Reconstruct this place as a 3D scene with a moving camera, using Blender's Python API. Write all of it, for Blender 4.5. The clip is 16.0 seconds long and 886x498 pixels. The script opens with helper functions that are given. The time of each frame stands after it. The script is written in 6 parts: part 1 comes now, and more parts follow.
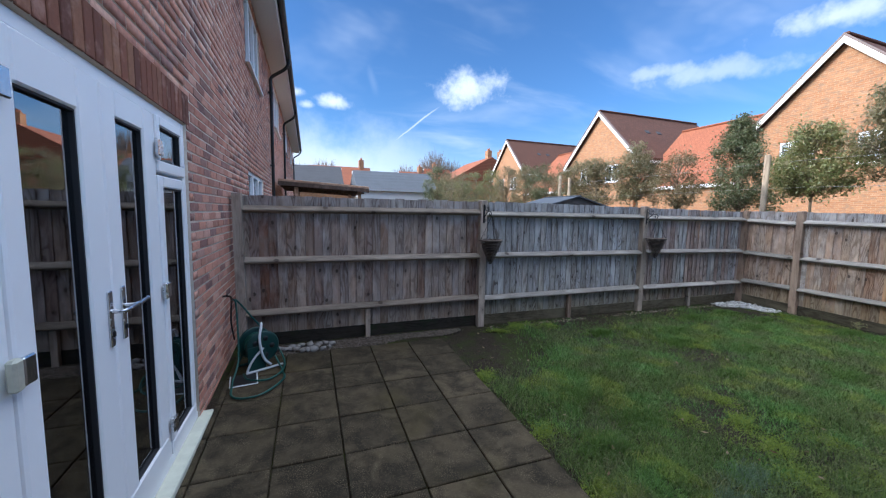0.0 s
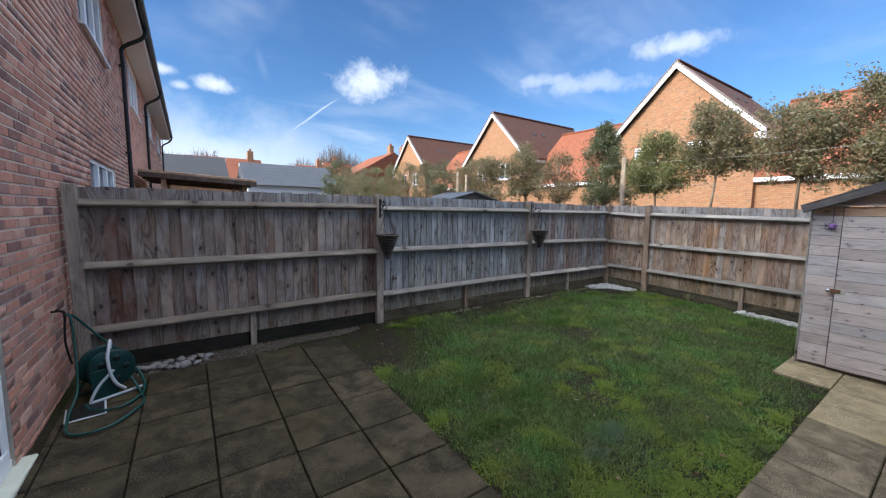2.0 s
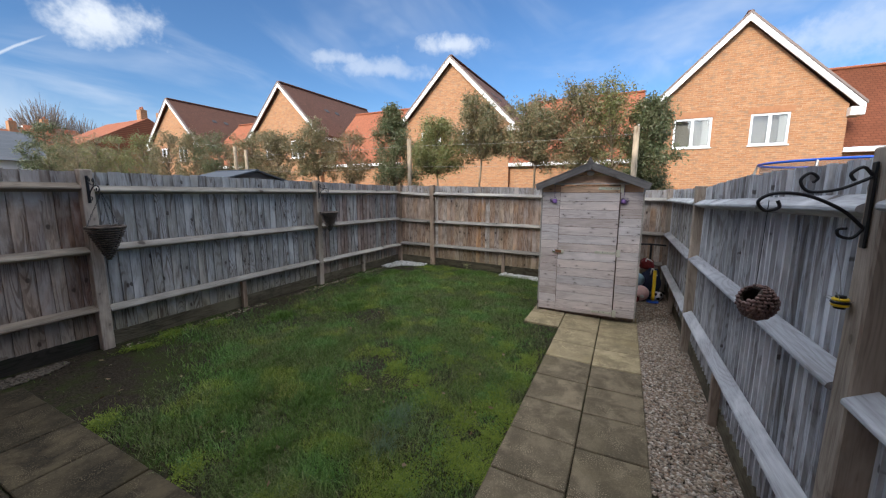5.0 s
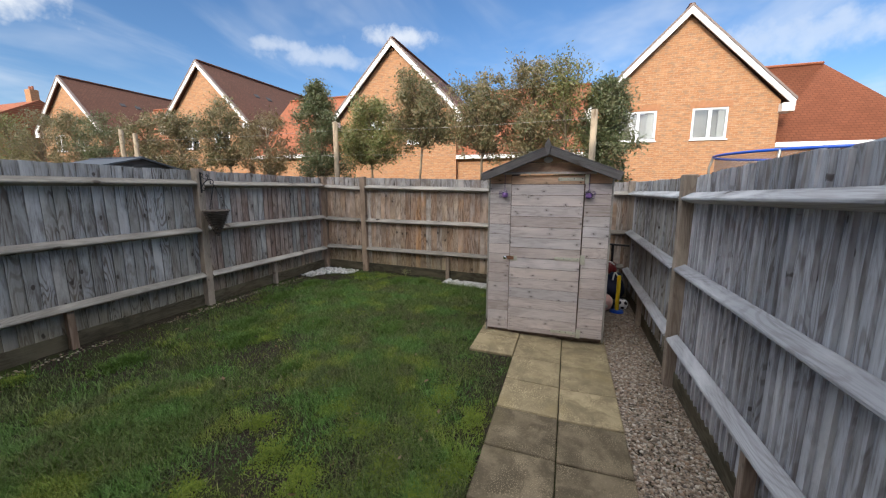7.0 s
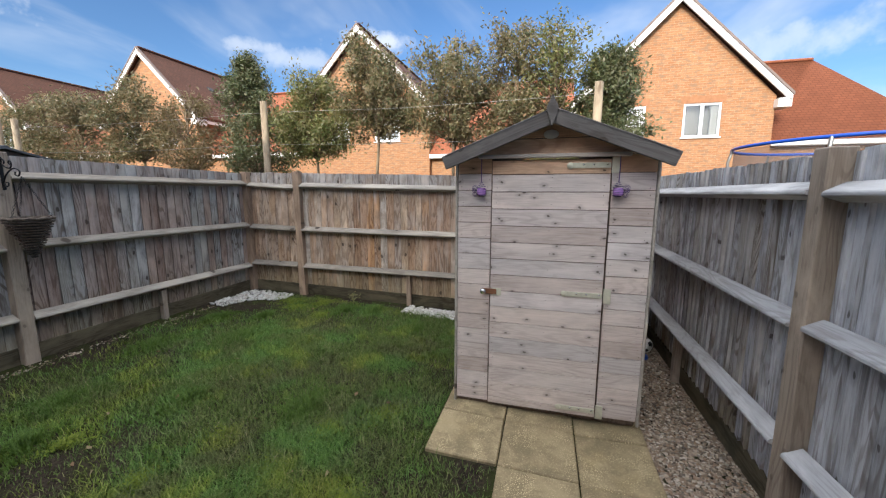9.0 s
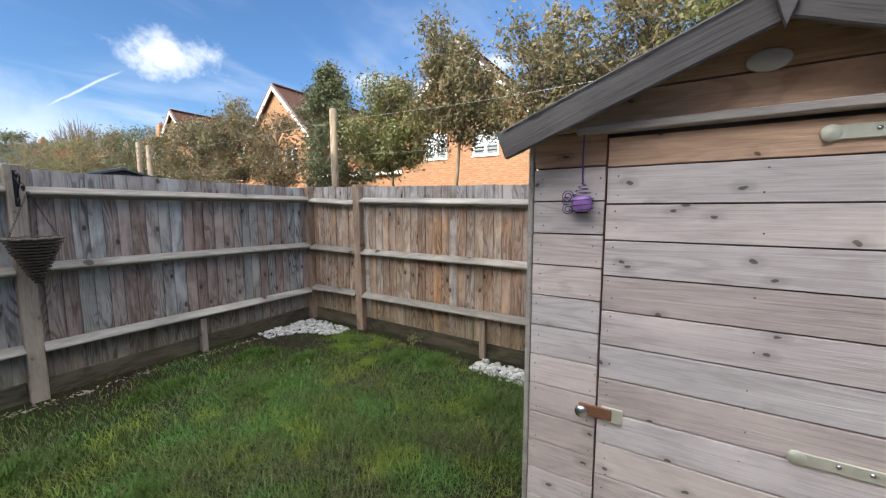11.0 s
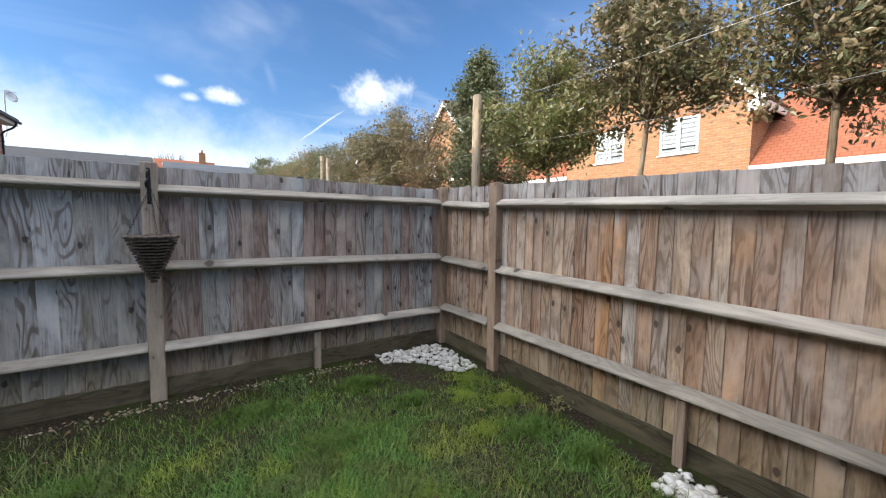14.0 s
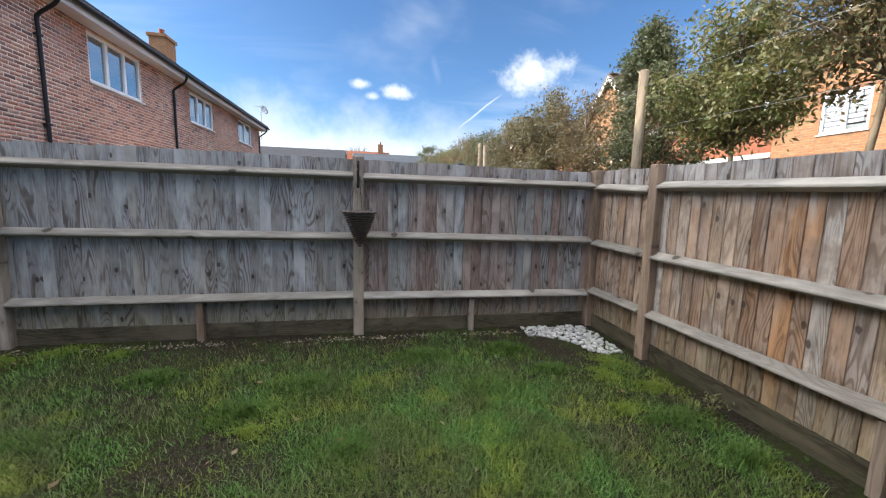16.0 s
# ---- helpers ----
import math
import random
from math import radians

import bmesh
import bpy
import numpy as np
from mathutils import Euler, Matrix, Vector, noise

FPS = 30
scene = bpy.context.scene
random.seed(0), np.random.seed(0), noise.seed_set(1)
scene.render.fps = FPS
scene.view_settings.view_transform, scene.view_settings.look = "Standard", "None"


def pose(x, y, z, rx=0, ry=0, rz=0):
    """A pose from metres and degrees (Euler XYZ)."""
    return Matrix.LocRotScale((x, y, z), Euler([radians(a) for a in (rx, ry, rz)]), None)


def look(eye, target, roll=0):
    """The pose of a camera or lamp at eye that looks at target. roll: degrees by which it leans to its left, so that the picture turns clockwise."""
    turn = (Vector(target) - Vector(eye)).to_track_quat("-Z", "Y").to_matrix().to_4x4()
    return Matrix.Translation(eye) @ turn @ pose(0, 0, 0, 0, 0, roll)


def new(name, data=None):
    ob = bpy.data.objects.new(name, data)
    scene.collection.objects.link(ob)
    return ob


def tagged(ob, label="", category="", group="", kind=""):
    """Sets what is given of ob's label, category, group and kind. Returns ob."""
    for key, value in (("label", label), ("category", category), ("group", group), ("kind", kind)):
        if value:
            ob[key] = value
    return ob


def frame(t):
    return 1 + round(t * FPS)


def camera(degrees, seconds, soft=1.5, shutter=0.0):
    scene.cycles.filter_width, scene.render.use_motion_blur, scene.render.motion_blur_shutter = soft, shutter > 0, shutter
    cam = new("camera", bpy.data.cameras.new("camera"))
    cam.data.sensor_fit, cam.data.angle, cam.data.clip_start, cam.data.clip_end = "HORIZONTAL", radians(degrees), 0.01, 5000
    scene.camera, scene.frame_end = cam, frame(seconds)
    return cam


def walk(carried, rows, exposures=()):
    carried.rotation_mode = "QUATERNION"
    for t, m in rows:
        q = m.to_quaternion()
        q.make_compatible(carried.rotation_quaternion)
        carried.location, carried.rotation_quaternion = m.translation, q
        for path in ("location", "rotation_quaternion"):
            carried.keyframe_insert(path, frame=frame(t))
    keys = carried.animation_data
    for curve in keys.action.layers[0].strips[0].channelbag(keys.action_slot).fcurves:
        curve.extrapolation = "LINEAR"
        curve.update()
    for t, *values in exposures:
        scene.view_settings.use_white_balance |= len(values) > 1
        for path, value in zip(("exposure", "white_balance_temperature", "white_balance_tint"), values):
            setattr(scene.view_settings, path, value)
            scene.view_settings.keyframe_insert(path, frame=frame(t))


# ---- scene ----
cam = camera(100.3, 16.0, soft=1.2)

PATH = [
    (0, (-2.293, -4.715, 1.769), (-1.613, -2.844, 1.573), 1.0),
    (0.5, (-2.259, -4.729, 1.745), (-1.502, -2.887, 1.556), 0.8),
    (1, (-2.24, -4.724, 1.754), (-1.369, -2.934, 1.558), 0.8),
    (1.5, (-2.204, -4.711, 1.751), (-1.209, -2.986, 1.557), 0.9),
    (2, (-2.167, -4.73, 1.751), (-1.039, -3.092, 1.541), 0.7),
    (2.5, (-2.124, -4.734, 1.747), (-0.852, -3.208, 1.519), 0.5),
    (3, (-2.091, -4.738, 1.741), (-0.686, -3.335, 1.499), 0.5),
    (3.5, (-2.056, -4.751, 1.739), (-0.541, -3.469, 1.492), 0.4),
    (4, (-2.046, -4.754, 1.734), (-0.433, -3.597, 1.486), 0.4),
    (4.5, (-1.949, -4.728, 1.723), (-0.228, -3.75, 1.437), 0.2),
    (5, (-1.738, -4.687, 1.737), (0.039, -3.822, 1.435), 0.1),
    (5.2, (-1.641, -4.678, 1.745), (0.148, -3.829, 1.462), 0.1),
    (7.3, (-0.299, -4.438, 1.677), (1.576, -3.829, 1.337), 0.1),
    (7.5, (-0.135, -4.411, 1.662), (1.743, -3.813, 1.324), 0.1),
    (7.7, (0.032, -4.379, 1.664), (1.923, -3.81, 1.346), 0.1),
    (7.9, (0.171, -4.331, 1.677), (2.071, -3.802, 1.347), 0.3),
    (8, (0.228, -4.34, 1.675), (2.129, -3.815, 1.341), 0.1),
    (8.2, (0.382, -4.32, 1.666), (2.29, -3.817, 1.343), 0.2),
    (10.3, (1.929, -4.198, 1.584), (3.789, -3.495, 1.364), 0.2),
    (10.5, (2.038, -4.184, 1.585), (3.854, -3.382, 1.337), -0.3),
    (11, (2.306, -4.063, 1.608), (4.003, -3.027, 1.393), -0.1),
    (11.5, (2.558, -3.974, 1.559), (4.079, -2.689, 1.366), 0.8),
    (12, (2.775, -3.899, 1.554), (4.08, -2.398, 1.348), 0.8),
    (12.5, (2.928, -3.808, 1.542), (4.103, -2.21, 1.288), 0.6),
    (12.8, (3.031, -3.695, 1.533), (4.196, -2.087, 1.292), 0.7),
    (13, (3.123, -3.672, 1.509), (4.262, -2.043, 1.29), 0.1),
    (13.5, (3.237, -3.536, 1.529), (4.368, -1.899, 1.332), 0.3),
    (14, (3.269, -3.461, 1.548), (4.379, -1.804, 1.39), 0.8),
    (14.5, (3.272, -3.448, 1.52), (4.233, -1.704, 1.33), 1.2),
    (15, (3.265, -3.547, 1.519), (4.06, -1.725, 1.297), 1.2),
    (15.5, (3.185, -3.683, 1.532), (3.842, -1.808, 1.308), 1.4),
    (16, (3.136, -3.757, 1.529), (3.511, -1.81, 1.271), 1.5),
]
walk(cam, [(t, look(eye, target, roll)) for t, eye, target, roll in PATH],
     exposures=[(0.0, 0.68, 5450, 10), (2.0, 0.58, 5800, 10), (5.0, 0.42, 6100, 10), (7.5, 0.47, 6400, 10), (11.0, 0.83, 6270, 10), (16.0, 0.86, 6300, 10)])

# ---- light ----
SUN_AZ, SUN_EL = -80.0, 24.0      # degrees clockwise from +y, degrees above the horizon
az, el = radians(SUN_AZ), radians(SUN_EL)
sun_dir = Vector((math.sin(az) * math.cos(el), math.cos(az) * math.cos(el), math.sin(el)))
sun = new("sun", bpy.data.lights.new("sun", "SUN"))
sun.data.energy, sun.data.angle, sun.data.color = 2.7, radians(0.6), (1.0, 0.9, 0.76)
sun.matrix_world = look(sun_dir * 60, (0, 0, 0))

world = bpy.data.worlds.new("sky")
scene.world = world
world.use_nodes = True


class Graph:
    """A small shorthand for node trees."""

    def __init__(self, tree):
        self.t = tree
        tree.nodes.clear()

    def n(self, kind, ins=None, **props):
        node = self.t.nodes.new("ShaderNode" + kind)
        if "operation" in props:
            node.operation = props["operation"]
        if "use_clamp" in props:
            node.use_clamp = props["use_clamp"]
        if "data_type" in props:
            node.data_type, node.blend_type = props["data_type"], props["blend_type"]
        if "voronoi_dimensions" in props:
            node.voronoi_dimensions = props["voronoi_dimensions"]
        if "interpolation_type" in props:
            node.interpolation_type = props["interpolation_type"]
        for k, v in (ins or {}).items():
            if isinstance(v, bpy.types.NodeSocket):
                self.t.links.new(v, node.inputs[k])
            else:
                node.inputs[k].default_value = v
        return node

    def math(self, op, a, b=0.5, clamp=False):
        return self.n("Math", {0: a, 1: b}, operation=op, use_clamp=clamp).outputs[0]

    def vmath(self, op, a, b=(0, 0, 0)):
        node = self.n("VectorMath", {0: a, 1: b}, operation=op)
        return node.outputs[1] if op in ("DOT_PRODUCT", "LENGTH", "DISTANCE") else node.outputs[0]

    def ramp(self, fac, stops, mode="LINEAR"):
        node = self.n("ValToRGB", {0: fac})
        e = node.color_ramp.elements
        node.color_ramp.interpolation = mode
        while len(e) < len(stops):
            e.new(0.5)
        for el_, (p, c) in zip(e, stops):
            el_.position = p
            el_.color = (*c, 1) if len(c) == 3 else c
        return node.outputs[0]

    def mix(self, fac, a, b, how="MIX"):
        node = self.n("Mix", data_type="RGBA", blend_type=how)
        for i, v in ((0, fac), (6, a), (7, b)):
            if isinstance(v, bpy.types.NodeSocket):
                self.t.links.new(v, node.inputs[i])
            else:
                node.inputs[i].default_value = (*v, 1) if isinstance(v, tuple) and len(v) == 3 else v
        return node.outputs[2]

    def smooth(self, x, lo, hi):
        return self.n("MapRange", {0: x, 1: lo, 2: hi, 3: 0.0, 4: 1.0}, interpolation_type="SMOOTHSTEP").outputs[0]

    def noise(self, vec, scale, detail=4.0, rough=0.55, dist=0.0):
        return self.n("TexNoise", {"Vector": vec, "Scale": scale, "Detail": detail, "Roughness": rough, "Distortion": dist}).outputs[0]

    def mapped(self, vec, scale=(1, 1, 1), rot=(0, 0, 0)):
        return self.n("Mapping", {"Vector": vec, "Scale": scale, "Rotation": rot}).outputs[0]


def build_sky():
    g = Graph(world.node_tree)
    tex = g.n("TexSky")
    tex.sky_type, tex.sun_disc, tex.sun_elevation, tex.sun_rotation = "NISHITA", False, el, az % (2 * math.pi)
    tex.air_density, tex.dust_density, tex.ozone_density = 1.0, 0.35, 2.2
    sky = tex.outputs[0]
    d = g.vmath("NORMALIZE", g.n("TexCoord").outputs["Generated"])
    sep = g.n("SeparateXYZ", {0: d})
    up = sep.outputs[2]
    # overhead projection for the streaks
    inv = g.math("DIVIDE", 1.0, g.math("ADD", g.math("MAXIMUM", up, 0.0), 0.12))
    flat = g.n("CombineXYZ", {0: g.math("MULTIPLY", sep.outputs[0], inv), 1: g.math("MULTIPLY", sep.outputs[1], inv), 2: 0.0}).outputs[0]
    warp = g.noise(d, 9.0, 5.0, 0.6)
    fine = g.noise(d, 40.0, 6.0, 0.65)
    billow = g.noise(d, 17.0, 4.0, 0.6)
    cirrus = g.noise(g.mapped(flat, (0.5, 1.1, 1), (0, 0, radians(38))), 1.1, 5.0, 0.55, 0.5)
    cover = g.math("MULTIPLY", g.smooth(cirrus, 0.46, 0.85), 0.5)
    veil = g.noise(g.mapped(flat, (0.8, 0.8, 1)), 0.9, 5.0, 0.6, 0.3)
    cover = g.math("MAXIMUM", cover, g.math("MULTIPLY", g.smooth(veil, 0.5, 0.85), 0.45))
    # the bank low over the far end of the terrace
    bank = g.math("MULTIPLY", g.smooth(g.vmath("DOT_PRODUCT", d, Vector((-0.2, 0.975, 0.1)).normalized()), 0.78, 0.985),
                  g.math("SUBTRACT", 1.0, g.smooth(g.math("ADD", up, g.math("MULTIPLY", warp, 0.2)), 0.20, 0.36)))
    cover = g.math("MAXIMUM", cover, g.math("MULTIPLY", bank, 0.85))

    def puff(c, size, stretch, gain):
        c = Vector(c).normalized()
        side = c.cross(Vector((0, 0, 1))).normalized()
        top = side.cross(c).normalized()
        a = g.math("DIVIDE", g.vmath("DOT_PRODUCT", d, side), size * stretch)
        b = g.math("DIVIDE", g.vmath("DOT_PRODUCT", d, top), size)
        r = g.math("SQRT", g.math("ADD", g.math("MULTIPLY", a, a), g.math("MULTIPLY", b, b)))
        front = g.math("GREATER_THAN", g.vmath("DOT_PRODUCT", d, c), 0.2)
        lump = g.math("ADD", g.math("MULTIPLY", billow, 2.8), g.math("MULTIPLY", fine, 0.8))
        m = g.smooth(g.math("SUBTRACT", g.math("SUBTRACT", lump, 0.6), r), -0.5, 1.0)
        return g.math("MULTIPLY", g.math("MULTIPLY", m, front), gain)

    for c, size, stretch, gain in (((0.375, 0.876, 0.305), 0.034, 2.0, 1.0), ((0.06, 0.963, 0.262), 0.014, 2.4, 0.95),
                                   ((-0.03, 0.96, 0.275), 0.009, 2.5, 0.8), ((0.0, 0.965, 0.25), 0.008, 2.0, 0.7),
                                   ((0.85, 0.40, 0.345), 0.018, 4.0, 0.75), ((0.78, 0.56, 0.295), 0.018, 5.5, 0.5),
                                   ((0.72, 0.63, 0.31), 0.013, 4.0, 0.5),
                                   ((0.90, -0.34, 0.27), 0.035, 5.0, 0.5)):
        cover = g.math("MAXIMUM", cover, puff(c, size, stretch, gain))

    def trail(a, b, width, gain):
        a, b = Vector(a).normalized(), Vector(b).normalized()
        n = a.cross(b).normalized()
        mid = (a + b).normalized()
        span = a.dot(mid)
        off = g.math("ADD", g.vmath("DOT_PRODUCT", d, n), g.math("MULTIPLY", g.math("SUBTRACT", warp, 0.5), 0.012))
        m = g.smooth(g.math("ABSOLUTE", off), width, 0.0)
        along = g.smooth(g.vmath("DOT_PRODUCT", d, mid), span, span + 0.004)
        return g.math("MULTIPLY", g.math("MULTIPLY", m, along), gain)

    cover = g.math("MAXIMUM", cover, trail((0.19, 0.966, 0.165), (0.325, 0.905, 0.273), 0.0035, 0.65))
    cover = g.math("MAXIMUM", cover, trail((0.26, 0.945, 0.2), (0.33, 0.93, 0.16), 0.006, 0.4))
    cover = g.math("MAXIMUM", cover, trail((0.135, 0.925, 0.36), (0.165, 0.945, 0.275), 0.013, 0.5))
    low = g.math("MULTIPLY", g.math("SUBTRACT", 1.0, g.smooth(up, 0.0, 0.24)), 0.4)
    cover = g.math("MAXIMUM", cover, low, True)
    blue = g.mix(1.0, sky, (0.62, 0.80, 0.98), "MULTIPLY")
    white = g.mix(warp, (4.6, 5.0, 5.5), (7.4, 7.5, 7.6))
    colour = g.mix(cover, blue, white)
    # unseen broken cloud added over the whole upper sky to brighten the garden
    deck = g.math("MULTIPLY", g.smooth(up, 0.50, 0.82), g.math("ADD", 0.65, g.math("MULTIPLY", veil, 0.6)))
    colour = g.mix(deck, colour, (13.8, 14.1, 14.7))
    # unseen brightness added round the hidden sun to light end fence and shed
    glare_fill = g.smooth(g.vmath("DOT_PRODUCT", d, sun_dir), 0.74, 1.0)
    colour = g.mix(glare_fill, colour, (34.0, 33.6, 33.0))
    bg = g.n("Background", {"Color": colour, "Strength": 0.115})
    g.n("OutputWorld", {0: bg.outputs[0]})


build_sky()

# ---- materials ----


def material(name, build):
    m = bpy.data.materials.new(name)
    m.use_nodes = True
    g = Graph(m.node_tree)
    out = g.n("OutputMaterial")
    shader = build(g)
    g.t.links.new(shader, out.inputs[0])
    return m


def principled(g, colour, rough=0.6, metal=0.0, bump=None, strength=0.3, dist=0.01, spec=0.4, coat=0.0):
    ins = {"Base Color": colour if not isinstance(colour, tuple) else (*colour, 1), "Roughness": rough, "Metallic": metal,
           "Specular IOR Level": spec, "Coat Weight": coat}
    if bump is not None:
        ins["Normal"] = g.n("Bump", {"Height": bump, "Strength": strength, "Distance": dist}).outputs[0]
    return g.n("BsdfPrincipled", ins).outputs[0]


def coords(g, spread=40.0):
    """Local coordinates, moved apart object by object."""
    r = g.n("ObjectInfo").outputs["Random"]
    node = g.n("VectorMath", {0: (1.0, 0.73, 1.37)}, operation="SCALE")
    g.t.links.new(g.math("MULTIPLY", r, spread), node.inputs["Scale"])
    return g.vmath("ADD", g.n("TexCoord").outputs["Object"], node.outputs[0]), r


def timber(name, tones, axis="z", knots=0.7, rough=0.85, stain=None, fine=1.0, contrast=0.75, knot_scale=5.0, grey=0.0, blotch=0.85, rings=0.6, weather=None, knot_size=1.0):
    """Weathered softwood: flame grain along one axis, knots, silvering in patches, and a tone for each piece."""
    def build(g):
        v, r = coords(g)
        here = g.n("TexCoord").outputs["Object"]
        along = {"x": (0.06, 1, 1), "y": (1, 0.06, 1), "z": (1, 1, 0.06)}[axis]
        grain = g.noise(g.mapped(v, along), 38.0 * fine, 4.0, 0.55, 2.2)
        fibre = g.noise(g.mapped(v, tuple(a * 0.35 if a < 1 else 1 for a in along)), 190.0 * fine, 3.0, 0.6)
        patch = g.noise(g.mapped(v, tuple(0.30 if a < 1 else 1 for a in along)), 4.2, 5.0, 0.62, 0.6)
        flame = g.noise(g.mapped(v, tuple(0.16 if a < 1 else 1 for a in along)), 7.0, 1.5, 0.4, 0.4)
        ring = g.math("SINE", g.math("MULTIPLY", flame, 95.0))
        base = g.ramp(r, [(i / (len(tones) - 1), c) for i, c in enumerate(tones)])
        if grey:
            silver = g.noise(g.mapped(v, tuple(0.25 if a < 1 else 1 for a in along)), 5.5, 5.0, 0.65, 0.8)
            base = g.mix(g.math("MULTIPLY", g.smooth(silver, 0.40, 0.62), grey), base, (0.38, 0.37, 0.365))
        if weather:
            # silvered above the top rail, damp and yellowed at the foot
            up = g.n("SeparateXYZ", {0: here}).outputs[2]
            edge = g.math("ADD", up, g.math("MULTIPLY", g.math("SUBTRACT", patch, 0.5), 0.7))
            base = g.mix(g.math("MULTIPLY", g.smooth(edge, 1.30, 1.52), weather[0]), base, (0.38, 0.375, 0.375))
            base = g.mix(g.math("MULTIPLY", g.smooth(edge, 0.42, 0.08), weather[1]), base, (0.25, 0.205, 0.115))
        dark = g.mix(1.0, base, (0.36, 0.30, 0.26), "MULTIPLY")
        c = g.mix(g.math("MULTIPLY", g.smooth(grain, 0.46, 0.66), contrast * 0.6), base, dark)
        c = g.mix(g.math("MULTIPLY", g.smooth(ring, 0.0, 0.9), g.math("MULTIPLY", g.smooth(patch, 0.60, 0.40), rings)), c, dark)
        cloud = g.noise(g.mapped(v, tuple(0.35 if a < 1 else 1 for a in along)), 8.0, 3.0, 0.6, 0.5)
        c = g.mix(g.math("MULTIPLY", g.smooth(cloud, 0.50, 0.66), contrast * 0.5), c, dark)
        c = g.mix(g.math("MULTIPLY", g.smooth(fibre, 0.45, 0.75), 0.3), c, dark)
        pale = g.mix(1.0, base, (1.4, 1.38, 1.34), "MULTIPLY")
        c = g.mix(g.math("MULTIPLY", g.smooth(patch, 0.47, 0.68), blotch), c, pale)
        if stain:
            c = g.mix(g.math("MULTIPLY", g.smooth(g.noise(v, 2.6, 5.0, 0.65), 0.50, 0.66), 0.6), c, stain)
        if knots:
            wob = g.vmath("ADD", v, g.mapped(g.n("TexNoise", {"Vector": v, "Scale": 30.0}).outputs[1], (0.02, 0.02, 0.02)))
            sep = g.n("SeparateXYZ", {0: wob})
            flat = g.n("CombineXYZ", {0: g.math("MULTIPLY", sep.outputs[1 if axis == "y" else 0], 1.0 if axis == "z" else 0.6),
                                      1: g.math("MULTIPLY", sep.outputs[2], 0.6 if axis == "z" else 1.0), 2: 0.0}).outputs[0]
            vor = g.n("TexVoronoi", {"Vector": flat, "Scale": knot_scale, "Randomness": 1.0}, voronoi_dimensions="2D").outputs[0]
            k = g.smooth(vor, 0.07 * knot_size, 0.03 * knot_size)
            halo = g.math("MULTIPLY", g.smooth(vor, 0.20 * knot_size, 0.07 * knot_size), 0.28)
            c = g.mix(g.math("MULTIPLY", g.math("MAXIMUM", k, halo), knots), c, (0.04, 0.027, 0.02))
        h = g.math("ADD", grain, g.math("MULTIPLY", fibre, 0.5))
        return principled(g, c, rough, bump=h, strength=0.5, dist=0.004, spec=0.25)
    return material(name, build)


def plain(name, colour, rough=0.5, metal=0.0, vary=0.12, scale=14.0, bump=0.05, coat=0.0):
    def build(g):
        v, r = coords(g)
        n = g.noise(v, scale, 5.0, 0.6)
        c = g.mix(n, tuple(x * (1 - vary) for x in colour), tuple(min(1, x * (1 + vary)) for x in colour))
        return principled(g, c, g.math("ADD", g.math("MULTIPLY", n, 0.2), rough - 0.1), metal, bump=n, strength=bump, dist=0.004, coat=coat)
    return material(name, build)


def brick_tone(name, tones, island):
    def build(g):
        v = g.n("TexCoord").outputs["Object"]
        if island:
            r = g.n("NewGeometry").outputs["Random Per Island"]
        else:
            v, r = coords(g)
        base = g.ramp(r, [(i / (len(tones) - 1), c) for i, c in enumerate(tones)])
        n = g.noise(v, 34.0, 5.0, 0.65)
        patch = g.noise(v, 9.0, 4.0, 0.6)
        c = g.mix(g.math("MULTIPLY", g.smooth(n, 0.4, 0.7), 0.35), base, (0.16, 0.08, 0.06))
        c = g.mix(g.math("MULTIPLY", g.smooth(patch, 0.5, 0.75), 0.45), c, (0.60, 0.38, 0.30))
        return principled(g, c, 0.9, bump=n, strength=0.6, dist=0.004, spec=0.2)
    return material(name, build)


def far_brick(name, tones):
    """Brickwork seen from afar: courses of 75 mm in the material."""
    def build(g):
        v = g.n("TexCoord").outputs["Object"]
        s = g.n("SeparateXYZ", {0: v})
        flat = g.n("CombineXYZ", {0: g.math("ADD", s.outputs[1], s.outputs[0]), 1: s.outputs[2], 2: 0.0}).outputs[0]
        b = g.n("TexBrick", {"Vector": flat, "Color1": (*tones[0], 1), "Color2": (*tones[1], 1), "Mortar": (0.44, 0.29, 0.18, 1), "Scale": 1.0,
                             "Mortar Size": 0.006, "Bias": 0.0, "Brick Width": 0.225, "Row Height": 0.075})
        n = g.noise(v, 1.3, 4.0, 0.6)
        streak = g.noise(g.mapped(flat, (2.6, 7.0, 1)), 1.5, 5.0, 0.7)
        c = g.mix(g.math("MULTIPLY", g.smooth(streak, 0.48, 0.62), 0.85), b.outputs[0], tones[2])
        pale = g.noise(g.mapped(flat, (2.2, 8.0, 1), (0, 0, 0.02)), 1.1, 4.0, 0.7)
        c = g.mix(g.math("MULTIPLY", g.smooth(pale, 0.54, 0.68), 0.55), c, (0.50, 0.33, 0.21))
        c = g.mix(g.math("MULTIPLY", n, 0.15), c, tones[0])
        return principled(g, c, 0.9, bump=b.outputs[1], strength=0.2, dist=-0.005, spec=0.15)
    return material(name, build)


